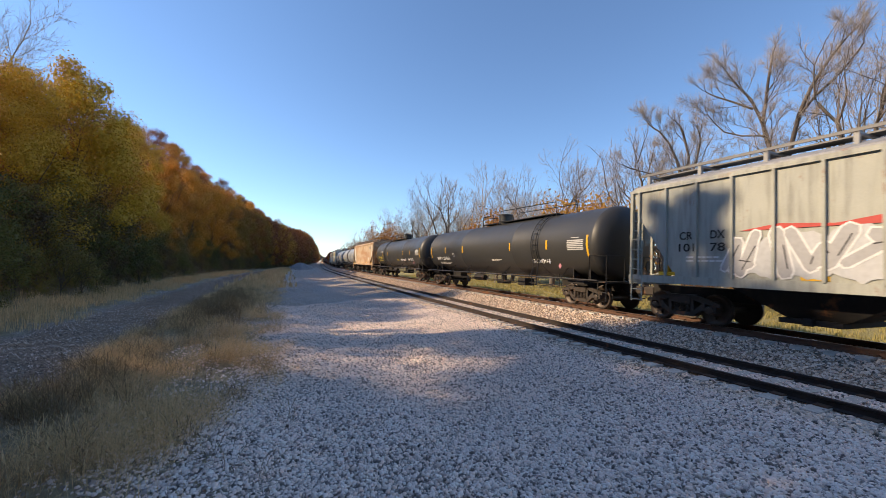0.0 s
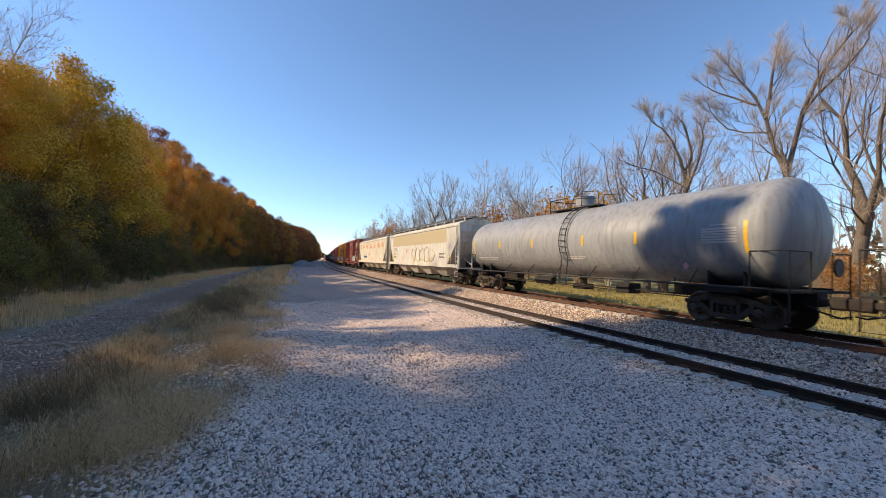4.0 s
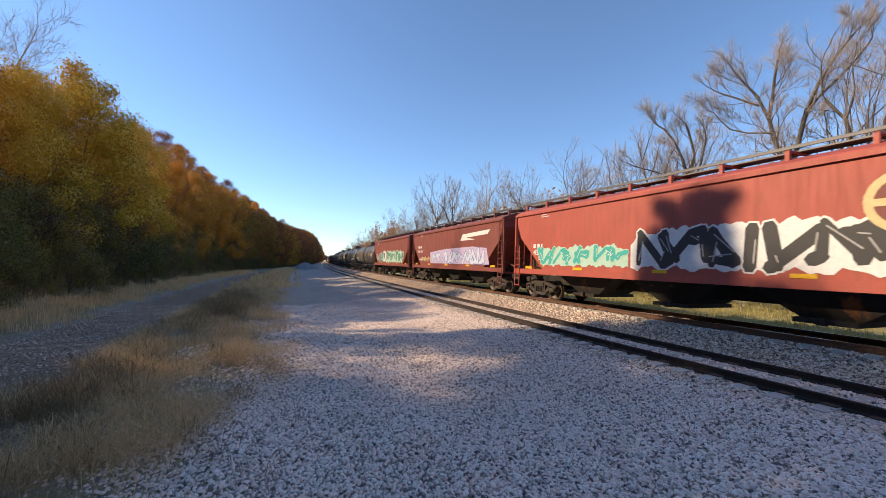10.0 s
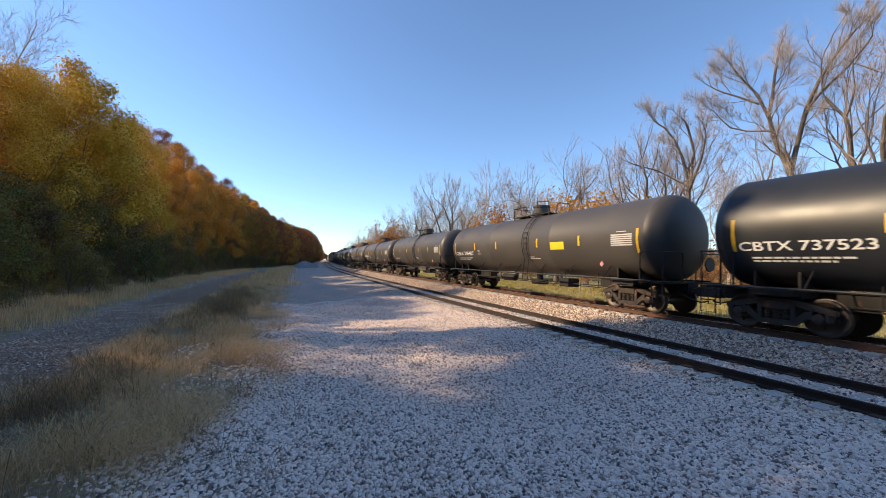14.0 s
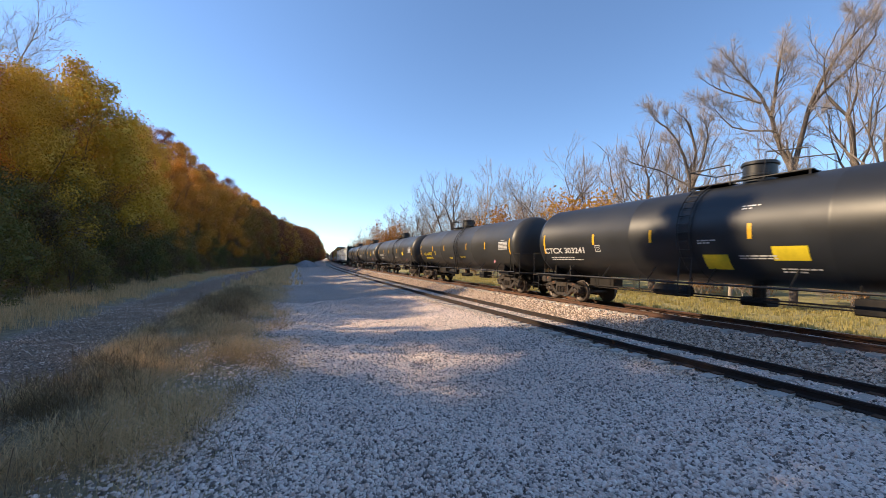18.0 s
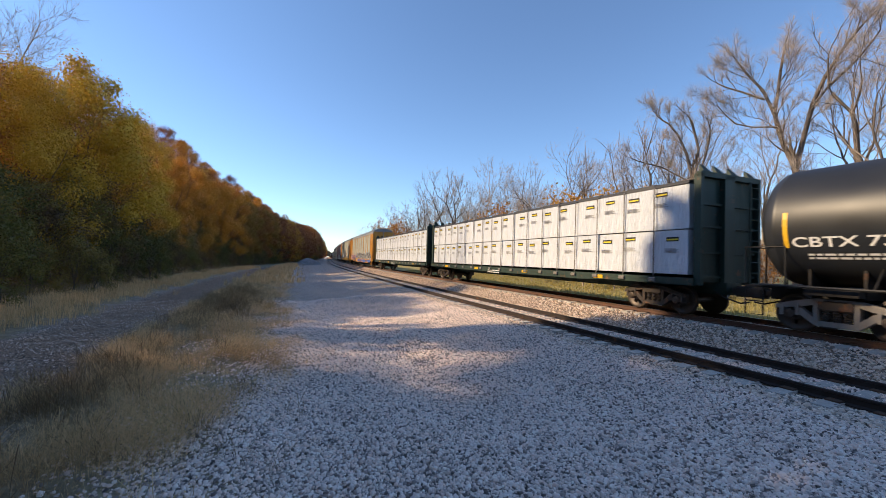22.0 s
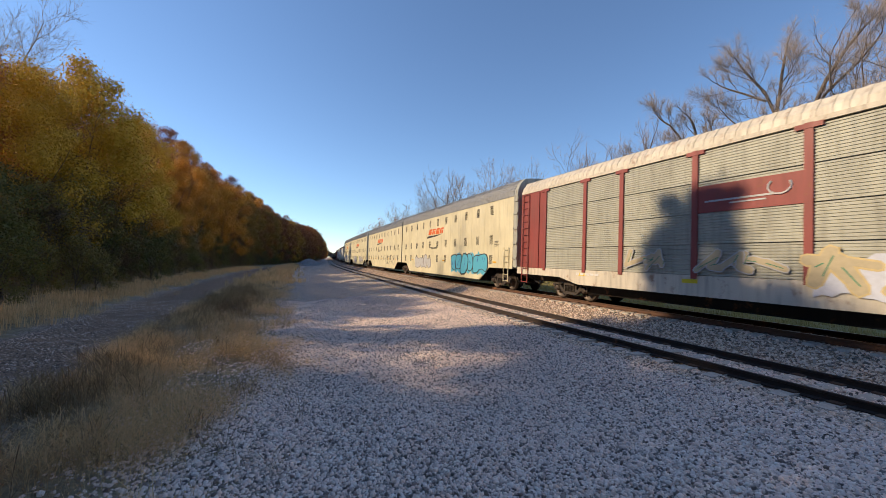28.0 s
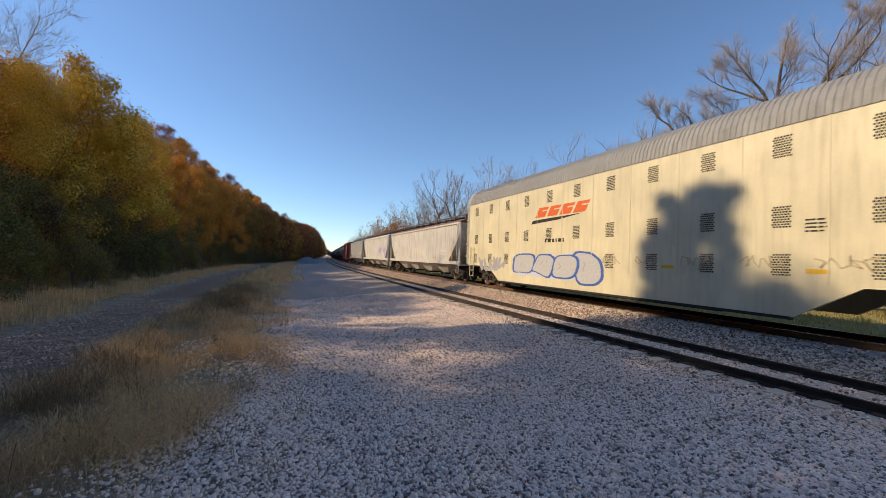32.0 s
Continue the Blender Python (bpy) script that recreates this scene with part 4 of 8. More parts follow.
def hopper(a, b, mat, label, bays=3, top=4.55, roofmat=None, rib=False, cut=2.1, bay_mat=None, mark="", mark_mat=None, number="", seed=0, category="hopper car", dark=False, high=2.28):
    """A covered hopper: body with sloping ends, roof with a walk, discharge bays, end cages with ladders."""
    car, half = begin("hopper_car", a, b, label, category)
    w = 1.56
    e = half - 0.75
    zb, ze = 1.42, top - 0.42
    # the box between the slope sheets
    side = [(-e, ze), (-e, ze - 0.45), (-e + 0.35, ze - 1.2), (-e + cut, zb), (e - cut, zb), (e - 0.35, ze - 1.2), (e, ze - 0.45), (e, ze)]
    part("body", MB().plate(side, -w, w), mat, car)
    part("roof", MB().prism([(-w - 0.03, ze), (w + 0.03, ze), (w - 0.02, ze + 0.1), (0.9, top - 0.08), (0.4, top), (-0.4, top), (-0.9, top - 0.08), (-w + 0.02, ze + 0.1)], -e - 0.04, e + 0.04), roofmat or mat, car)
    part("eave", MB().box(-w - 0.07, -e - 0.05, ze - 0.09, -w + 0.02, e + 0.05, ze + 0.03).box(w - 0.02, -e - 0.05, ze - 0.09, w + 0.07, e + 0.05, ze + 0.03), mat, car)
    part("side_sill", MB().box(-w - 0.05, -half + 0.55, zb - 0.22, -w + 0.1, half - 0.55, zb + 0.02).box(w - 0.1, -half + 0.55, zb - 0.22, w + 0.05, half - 0.55, zb + 0.02), mat, car)
    part("centre_sill", MB().box(-0.28, -half + 0.5, 0.72, 0.28, half - 0.5, 1.1), UNDER, car)
    # discharge bays
    n = bays
    span = (2 * half - 6.3) / n
    bm = bay_mat or mat
    for i in range(n):
        c = -half + 3.15 + span * (i + 0.5)
        p = span / 2 * 0.98
        # dark: bays drawn in; grime and their shade put into the near-black
        inn = 0.42 if dark else 0.02
        top_r = [(-w + inn, c - p, zb), (w - inn, c - p, zb), (w - inn, c + p, zb), (-w + inn, c + p, zb)]
        bot = [(-0.8, c - 0.6, 0.5), (0.8, c - 0.6, 0.5), (0.8, c + 0.6, 0.5), (-0.8, c + 0.6, 0.5)]
        bay = part("discharge_bay", MB().add(top_r + bot, [(0, 1, 2, 3), (4, 7, 6, 5), (0, 4, 5, 1), (1, 5, 6, 2), (2, 6, 7, 3), (3, 7, 4, 0)]), bm, car)
        part("gate", MB().box(-1.1, c - 0.62, 0.38, 1.1, c + 0.62, 0.5).box(-1.22, c - 0.1, 0.36, -1.05, c + 0.1, 0.54, 0.03), UNDER, bay)
    if rib:
        rb = MB().box(-0.045, -0.035, zb, 0.05, 0.035, ze - 0.08).mesh("side_post", mat)
        k = 19
        for i in range(k):
            for s in (-1, 1):
                p = part("side_post", rb, None, car)
                p.matrix_basis = pose(s * (w + 0.035), -e + 0.2 + (2 * e - 0.4) * i / (k - 1), 0)
    # roof walk on stands
    part("roof_walk", MB().box(-0.62, -half + 0.6, top + 0.14, -0.16, half - 0.6, top + 0.18).box(0.16, -half + 0.6, top + 0.14, 0.62, half - 0.6, top + 0.18), GRATE, car)
    st = once(("stand", round(top, 2), mat.name), lambda: MB().box(-1.12, -0.05, top - 0.2, -1.02, 0.05, top + 0.16).box(-1.12, -0.03, top + 0.08, 1.12, 0.03, top + 0.14).box(1.02, -0.05, top - 0.2, 1.12, 0.05, top + 0.16).mesh("walk_stand", roofmat or mat))
    k = 11
    for i in range(k):
        p = part("walk_stand", st, None, car)
        p.matrix_basis = pose(0, -half + 0.9 + (2 * half - 1.8) * i / (k - 1), 0)
    part("walk_edge", MB().box(-1.14, -half + 0.6, top + 0.12, -1.09, half - 0.6, top + 0.2).box(1.09, -half + 0.6, top + 0.12, 1.14, half - 0.6, top + 0.2), GRATE, car)
    hatch = once("hatch", lambda: MB().box(-0.16, -0.5, 0, 0.16, 0.5, 0.13, 0.03).mesh("hatch", GRATE))
    for i in range(6):
        p = part("hatch", hatch, None, car)
        p.matrix_basis = pose(0, -e + 1.5 + (2 * e - 3) * i / 5, top - 0.02)
    # ends
    for s in (-1, 1):
        y = s * (half - 0.62)
        cage = MB()
        for q in (-1, 1):
            cage.box(q * (w - 0.02) - 0.05, y - 0.05, zb - 0.3, q * (w - 0.02) + 0.05, y + 0.05, ze)
            cage.box(q * 0.55 - 0.04, y - 0.04, zb - 0.2, q * 0.55 + 0.04, y + 0.04, ze - 0.3)
            cage.tube([(q * 0.55, y, zb), (q * 0.4, y - s * 1.9, zb + 0.5)], 0.04, 5)
        cage.box(-w, min(y, y - s * 0.5), zb - 0.28, w, max(y, y - s * 0.5), zb - 0.2)
        fr = part("end_frame", cage, mat, car)
        for q in (-0.8, 0.8):
            part("slope_rib", MB().tube([(q, s * (e - 0.3), ze - 1.2), (q, s * (e - cut + 0.02), zb)], 0.05, 5), mat, car)
        for q in (-1, 1):
            part("ladder", ladder(q * (w + 0.06), s * (half - 0.88), 0.55, ze - 0.1 if q * s > 0 else 2.6, 0.4), mat, fr)
        part("grab_rungs", ladder(-s * 1.2, y + s * 0.05, zb - 0.2, ze - 0.2, 0.42, False), mat, fr)
    part("brake_wheel", MB().lathe([(0, 0.25), (0.03, 0.28), (0.05, 0.25), (0.06, 0.05)], "y", 14, (0.5, -half + 0.5, 2.4)), BAR, car)
    part("air_tank", MB().lathe([(-0.5, 0.2), (0.5, 0.2)], "x", 10, (0.2, -half + 2.0, 1.45)), BAR, car)
    for q in (0.8, 0.42, 0.0, -0.42, -0.8):
        if dark:
            part("reflector", flat(MB(), -w - 0.012, q * half - 0.27, q * half + 0.27, 1.46, 1.57), YELLOW, car)
        else:
            part("reflector", flat(MB(), -w, q * half - 0.05, q * half + 0.05, 1.5, 2.0 if abs(q) < 0.7 else 2.3), YELLOW, car)
    mt = mark_mat or WHITE
    x = -w - 0.002
    if mark:
        lettering(car, mark, half - 3.2, 2.72, 0.3, mt, x, 1.3)
    if number:
        lettering(car, number, half - 2.85, high, 0.27, mt, x, 1.3)
    part("stencil", bars(x, half - 2.6, 2.0, 1.5, 2, 0.06, seed), mt, car)
    part("stencil", bars(x, -half + 4.4, 2.2, 1.5, 4, 0.06, seed + 3), mt, car)
    couplers(car, half)
    trucks(car, (-half + 2.1, half - 2.1))
    return car, half


def boxcar(a, b, mat, label, top=5.15, pitch=0.99, door=(-1.6, 1.6, 2), door_mat=None, beams=False, seed=0):
    """A boxcar: side posts, sliding or plug doors, ribbed ends, a low roof. door: from, to (along the car), leaves."""
    car, half = begin("boxcar", a, b, label, "boxcar")
    w, e = 1.52, half - 0.95
    zb, ze = 1.05, top - 0.13
    part("body", MB().box(-w, -e, zb, w, e, ze), mat, car)
    # wide box added to black out the shaded space under the floor
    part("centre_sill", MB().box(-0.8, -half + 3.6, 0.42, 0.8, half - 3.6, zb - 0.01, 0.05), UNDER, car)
    part("roof", MB().prism([(-w - 0.06, ze - 0.06), (w + 0.06, ze - 0.06), (w + 0.06, ze + 0.02), (0.0, top), (-w - 0.06, ze + 0.02)], -e - 0.03, e + 0.03), mat, car)
    rf = once(("roof_rib", mat.name), lambda: MB().prism([(-w, 0.0), (w, 0.0), (0, 0.16)], -0.05, 0.05).mesh("roof_rib", GALVR))
    for i in range(12):
        p = part("roof_rib", rf, None, car)
        p.matrix_basis = pose(0, -e + 0.7 + (2 * e - 1.4) * i / 11, ze + 0.01)
    post = once(("post", mat.name, round(top, 2)), lambda: MB().prism([(-0.055, 0), (0.055, 0), (0.055, 1), (-0.055, 1)], -0.05, 0.05).mesh("side_post", mat))
    places = [door[0] - 0.12, door[1] + 0.12]
    for end in (-1, 1):
        q = e - 0.68
        while q > abs(door[0 if end < 0 else 1]) + 0.35:
            places.append(end * q)
            q -= pitch
    for y in places:
        for s in (-1, 1):
            p = part("side_post", post, None, car)
            p.matrix_basis = Matrix.Translation((s * (w + 0.045), y, zb + 0.1)) @ Matrix.Diagonal((1, 1, ze - zb - 0.2, 1))
    if beams:
        for z in (1.65, 2.92, 4.3):
            for y0, y1 in ((-e + 0.9, door[0] - 0.12), (door[1] + 0.12, e - 0.1)):
                part("side_beam", MB().box(-w - 0.05, y0, z - 0.04, -w + 0.01, y1, z + 0.04), mat, car)
    # side sill, deeper between the trucks
    sill = [(-e, zb + 0.06), (-e, zb - 0.12), (-e + 3.0, zb - 0.14), (-e + 3.8, zb - 0.42), (e - 3.8, zb - 0.42), (e - 3.0, zb - 0.14), (e, zb - 0.12), (e, zb + 0.06)]
    part("side_sill", MB().plate(sill, -w - 0.02, -w + 0.05), mat, car)
    part("side_sill", MB().plate(sill, w - 0.05, w + 0.02), mat, car)
    part("centre_sill", MB().box(-0.3, -half + 0.5, 0.68, 0.3, half - 0.5, 1.06).box(-0.9, -2.6, 0.55, -0.3, -1.4, 0.95, 0.05), UNDER, car)
    # doors with tracks, bars and locking rods
    dm = door_mat or mat
    n = door[2]
    step = (door[1] - door[0]) / n
    part("door_track", MB().box(-w - 0.16, door[0] - 1.2, zb - 0.04, -w + 0.01, door[1] + 1.2, zb + 0.06), mat, car)
    part("door_track", MB().box(-w - 0.14, door[0] - 1.2, ze - 0.3, -w + 0.01, door[1] + 1.2, ze - 0.2), mat, car)
    for i in range(n):
        y0, y1 = door[0] + i * step + 0.02, door[0] + (i + 1) * step - 0.02
        d = part("door", MB().box(-w - 0.09, y0, zb + 0.08, -w + 0.01, y1, ze - 0.22), dm, car)
        ribs = MB()
        for z in (1.75, 2.5, 3.25, 4.0):
            if z < ze - 0.4:
                ribs.box(-w - 0.125, y0 + 0.03, z - 0.045, -w - 0.088, y1 - 0.03, z + 0.045)
        part("door_rib", ribs.box(-w - 0.12, y0, zb + 0.08, -w - 0.088, y0 + 0.06, ze - 0.22).box(-w - 0.12, y1 - 0.06, zb + 0.08, -w - 0.088, y1, ze - 0.22), dm, d)
        rods = MB()
        for q in (0.3, 0.7):
            yy = y0 + (y1 - y0) * q
            rods.tube([(-w - 0.15, yy, zb + 0.1), (-w - 0.15, yy, ze - 0.24)], 0.02, 5)
            rods.box(-w - 0.17, yy - 0.14, 2.0, -w - 0.12, yy + 0.14, 2.06)
        part("locking_rod", rods, dm, d)
        part("door_stencil", bars(-w - 0.128, y1 - 0.25, ze - 0.6, (y1 - y0) * 0.6, 4, 0.07, seed + i).add(*(lambda m: (m.v, m.f))(bars(-w - 0.128, y1 - 0.15, 2.25, (y1 - y0) * 0.5, 3, 0.05, seed + 7 + i))), WHITE, d)
    for s in (-1, 1):
        rib = once(("end_rib", mat.name, round(top, 1)), lambda: MB().prism([(-1.4, -0.13), (1.4, -0.13), (1.45, 0), (1.4, 0.13), (-1.4, 0.13), (-1.45, 0)], -0.02, 0.07).mesh("end_rib", mat))
        for i in range(7):
            p = part("end_rib", rib, None, car)
            p.matrix_basis = pose(0, s * e, zb + 0.4 + i * (ze - zb - 0.7) / 6, 0, 0, 0 if s > 0 else 180)
        for q in (-1, 1):
            part("ladder", ladder(q * (w + 0.09), s * (e - 0.36), 0.5, 2.45, 0.5), mat, car)
        part("end_ladder", ladder(s * 1.15, s * (e + 0.12), 0.95, 2.4, 0.5, False), mat, car)
        part("crossover", MB().box(-1.3, min(s * e, s * (e + 0.4)), 0.98, 1.3, max(s * e, s * (e + 0.4)), 1.03), GRATE, car)
    part("brake_wheel", MB().lathe([(0, 0.25), (0.03, 0.28), (0.05, 0.25), (0.06, 0.05)], "y", 14, (-0.8, -e - 0.3, 2.2)), BAR, car)
    for s in (-1, 1):
        part("reflector", flat(MB(), -w - 0.012, s * (e - 0.06) - 0.05, s * (e - 0.06) + 0.05, 1.25, 2.15), YELLOW, car)
    for q in (0.78, 0.4, -0.4, -0.62):
        part("reflector", flat(MB(), -w - 0.002, q * half - 0.06, q * half + 0.06, 1.25, 1.65), YELLOW, car)
    couplers(car, half)
    trucks(car, (-half + 2.75, half - 2.75))
    return car, half, w


def lumber_car(a, b, label, seed):
    """A centre-beam flat car loaded with wrapped lumber in two tiers."""
    car, half = begin("lumber_car", a, b, label, "flat car")
    e = half - 0.75
    part("deck", MB().box(-1.42, -e, 1.08, 1.42, e, 1.2).box(-0.35, -half + 0.5, 0.7, 0.35, half - 0.5, 1.08), GREENM, car)
    part("side_sill", MB().plate([(-e, 1.2), (-e, 0.98), (-e + 3.5, 0.98), (-e + 5, 0.92), (e - 5, 0.92), (e - 3.5, 0.98), (e, 0.98), (e, 1.2)], -1.5, -1.42), GREENM, car)
    part("side_sill", MB().plate([(-e, 1.2), (-e, 0.98), (-e + 3.5, 0.98), (-e + 5, 0.92), (e - 5, 0.92), (e - 3.5, 0.98), (e, 0.98), (e, 1.2)], 1.42, 1.5), GREENM, car)
    for s in (-1, 1):
        y = s * e
        bh = part("bulkhead", MB().box(-1.42, min(y, y - s * 0.06), 1.2, 1.42, max(y, y - s * 0.06), 4.4), GREENM, car)
        rb = MB()
        for q, wd in ((-1.35, 0.14), (1.35, 0.14), (-0.1, 0.46)):
            rb.box(q - wd / 2, min(y, y + s * 0.16), 1.0, q + wd / 2, max(y, y + s * 0.16), 4.42)
        for z in (1.25, 2.0, 2.8, 3.5):
            rb.box(-1.3, min(y, y + s * 0.07), z - 0.04, 1.3, max(y, y + s * 0.07), z + 0.04)
        rb.box(-1.42, min(y, y + s * 0.16), 4.3, 1.42, max(y, y + s * 0.16), 4.46)
        part("bulkhead_ribs", rb, GREENM, bh)
        for q in (-1.3, -0.7, -0.05, 0.8):
            part("gusset", MB().add([(q, y, 4.46), (q, y + s * 0.16, 4.46), (q + 0.34, y + s * 0.16, 4.46), (q + 0.34, y, 4.46), (q, y, 4.72), (q + 0.2, y, 4.68)], [(0, 1, 2, 3), (0, 1, 4), (1, 2, 5, 4), (2, 3, 5), (3, 0, 4, 5)]), GREENM, bh)
        part("ladder", ladder(-s * 0.95, y + s * 0.24, 1.0, 4.3, 0.42, False), GREENM, bh)
    part("centre_beam", MB().box(-0.07, -e, 4.2, 0.07, e, 4.55).box(-0.06, -e, 1.2, 0.06, e, 1.5), GREENM, car)
    r = random.Random(seed)
    n = 18
    ln = (2 * e - 0.5) / n
    kinds = []
    for k in range(3):
        mb = MB()
        y0, y1, z0, z1 = -ln / 2 + 0.012, ln / 2 - 0.012, 0.0, 1.40
        bx = []
        ny, nz = 5, 4
        rr = random.Random(k)
        vs = [(-0.0 + rr.uniform(-0.014, 0.012), y0 + (y1 - y0) * i / ny, z0 + (z1 - z0) * j / nz) for i in range(ny + 1) for j in range(nz + 1)]
        fs = [(i * (nz + 1) + j, i * (nz + 1) + j + 1, (i + 1) * (nz + 1) + j + 1, (i + 1) * (nz + 1) + j) for i in range(ny) for j in range(nz)]
        mb.add(vs, fs)
        mb.box(0.012, y0, z0, 1.28, y1, z1)
        kinds.append(mb.mesh("wrapped_pack", WRAP, True))
    lab = MB()
    flat(lab, 0, -0.2, 0.2, 1.08, 1.13)
    labk = MB()
    flat(labk, 0.002, -0.22, 0.22, 1.045, 1.185, 0.003)
    lab, labk = lab.mesh("printed_label", LEMON), labk.mesh("label_print", BAR)
    fine = bars(0, 0.3, 0.8, 0.6, 4, 0.02, 3).mesh("printed_lines", SPRAY["grey"])
    for side in (-1, 1):
        for t, z in enumerate((1.3, 2.74)):
            for i in range(n):
                p = part("wrapped_pack", kinds[(i + t + seed) % 3], None, car)
                p.matrix_basis = Matrix.Translation((side * 1.38 + r.uniform(-0.02, 0.02), -e + 0.25 + ln * (i + 0.5), z)) @ Matrix.Rotation(0 if side < 0 else math.pi, 4, "Z")
                if side < 0:
                    for me in (lab, labk, fine):
                        q = tagged(part(me.name.split(".")[0], me, None, p), kind="stuff" if me is fine else "")
                        q.matrix_basis = pose(-0.018, 0.12 + 0.15 * ((i * 7 + t * 3) % 4 - 1.5), 0.06 * ((i + t) % 2))
    sk = once("strap", lambda: MB().box(-1.47, -0.016, 1.2, -1.45, 0.016, 4.16).box(-1.46, -0.016, 4.14, 0, 0.016, 4.18).box(-1.56, -0.12, 1.02, -1.46, 0.12, 1.16, 0.03).mesh("strap", STRAP))
    for i in range(1, n):
        p = part("strap", sk, None, car)
        p.matrix_basis = pose(0, -e + 0.25 + ln * (i + 0.06 * math.sin(i * 5)), 0)
    for i in range(n):
        y = -e + 0.25 + ln * i
        part("dark_cover", MB().prism([(-1.4, 4.15), (1.4, 4.15), (1.35, 4.26), (0.0, 4.42 + 0.05 * (i % 3)), (-1.35, 4.26 + 0.03 * (i % 2))], y + 0.01, y + ln - 0.01), BAR, car)
    for i, y in enumerate((-half * 0.62, -half * 0.2, half * 0.25, half * 0.66)):
        part("reflector", flat(MB(), -1.505, y - 0.25, y + 0.25, 1.0, 1.14), YELLOW, car)
    part("stencil", bars(-1.504, 1.5, 0.98, 2.2, 2, 0.06, seed), WHITE, car)
    couplers(car, half)
    trucks(car, (-half + 2.5, half - 2.5))


def autorack(a, b, post_mat, label, seed, roof_mat=None):
    """A two-deck auto carrier: corrugated panels between posts, curved roof, folding end doors."""
    car, half = begin("auto_carrier", a, b, label, "auto carrier")
    e = 13.55
    w, z0, z1, top = 1.53, 1.34, 5.12, 5.92
    part("inner_wall", MB().box(-w + 0.08, -e, z0, w - 0.02, e, z1), GALV, car)
    # not the real sill: a dark filler that stands in for shade underneath
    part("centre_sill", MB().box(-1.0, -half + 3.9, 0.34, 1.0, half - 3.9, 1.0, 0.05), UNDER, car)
    roof = MB()
    pr = [(-w - 0.02, z1), (-w + 0.05, z1 + 0.3), (-w + 0.28, z1 + 0.58), (-0.75, top - 0.06), (0, top), (0.75, top - 0.06), (w - 0.28, z1 + 0.58), (w - 0.05, z1 + 0.3), (w + 0.02, z1)]
    part("roof", roof.prism(pr, -e, e), roof_mat or GALVR, car)
    rr = once(("rack_rib", (roof_mat or GALVR).name), lambda: MB().prism([(x * 1.007, z + 0.012) for x, z in pr], -0.06, 0.06).mesh("roof_rib", roof_mat or GALVR))
    k = int(2 * e / 0.3)
    for i in range(k):
        p = part("roof_rib", rr, None, car)
        p.matrix_basis = pose(0, -e + 0.2 + (2 * e - 0.4) * i / (k - 1), 0)
    door = 2.0
    # bays between the posts: two narrow ones at each end, five wide ones
    lines = [-e + door]
    for bay in (2.65, 1.9, 2.8, 2.8, 2.8, 2.8, 2.8, 1.9, 2.65):
        lines.append(lines[-1] + bay)
    tiers = 4
    th = (z1 - 0.06 - z0) / tiers

    def panel(span):
        mb = MB()
        n = 12
        prof = []
        for i in range(n):
            za, zb = th * i / n, th * (i + 1) / n
            prof += [(-0.035, za + 0.01), (-0.055, za + (zb - za) * 0.25), (-0.055, za + (zb - za) * 0.75), (-0.035, zb - 0.01)]
        m = len(prof)
        vs = [(x, y, z) for y in (-span / 2 + 0.07, span / 2 - 0.07) for x, z in prof]
        return mb.add(vs, [(i, i + 1, m + i + 1, m + i) for i in range(m - 1)]).mesh("side_panel", GALV)
    for y0, y1 in zip(lines, lines[1:]):
        span = y1 - y0
        pm = once(("panel", round(span, 2)), lambda: panel(span))
        for t in range(tiers):
            p = part("side_panel", pm, None, car)
            p.matrix_basis = pose(-w + 0.05, (y0 + y1) / 2, z0 + th * t)
    post = once(("rack_post", post_mat.name), lambda: MB().box(-w - 0.05, -0.09, z0 - 0.1, -w + 0.08, 0.09, z1).box(-w - 0.06, -0.28, z1 - 0.14, -w + 0.06, 0.28, z1 - 0.02).mesh("side_post", post_mat))
    for y in lines:
        p = part("side_post", post, None, car)
        p.matrix_basis = pose(0, y, 0)
    part("top_rail", MB().box(-w - 0.045, -e, z1 - 0.03, -w + 0.05, e, z1 + 0.09).box(w - 0.05, -e, z1 - 0.03, w + 0.045, e, z1 + 0.09), roof_mat and CREAMH or GALVR, car)
    part("flat_car_sill", MB().plate([(-half + 0.6, z0), (-half + 0.6, 1.0), (-half + 4, 0.98), (-half + 5.2, 0.72), (half - 5.2, 0.72), (half - 4, 0.98), (half - 0.6, 1.0), (half - 0.6, z0)], -w - 0.02, -w + 0.1), (CREAMH if post_mat == RACKR else RACKY), car)
    part("flat_car_sill", MB().plate([(-half + 0.6, z0), (-half + 0.6, 1.0), (-half + 4, 0.98), (-half + 5.2, 0.72), (half - 5.2, 0.72), (half - 4, 0.98), (half - 0.6, 1.0), (half - 0.6, z0)], w - 0.1, w + 0.02), (CREAMH if post_mat == RACKR else RACKY), car)
    part("centre_sill", MB().box(-0.35, -half + 0.5, 0.66, 0.35, half - 0.5, 1.1).box(-0.95, 2.5, 0.5, -0.45, 4.0, 0.9, 0.06), UNDER, car)
    for s in (-1, 1):
        y0, y1 = sorted((s * e, s * (e - door)))
        part("end_bay", MB().box(w - 0.1, y0, z0 - 0.02, w + 0.02, y1, z1 - 0.02), post_mat, car)
        d = part("end_bay", MB().box(-w - 0.02, y0, z0 - 0.02, -w + 0.1, y1, z1 - 0.02), post_mat, car)
        part("door_edge", MB().box(-w - 0.06, s * (e - door + 0.5) - 0.05, z0, -w, s * (e - door + 0.5) + 0.05, z1 - 0.1), post_mat, d)
        part("ladder", ladder(-w - 0.07, s * (e - 0.45), 0.55, z1 - 0.1, 0.5), post_mat, d)
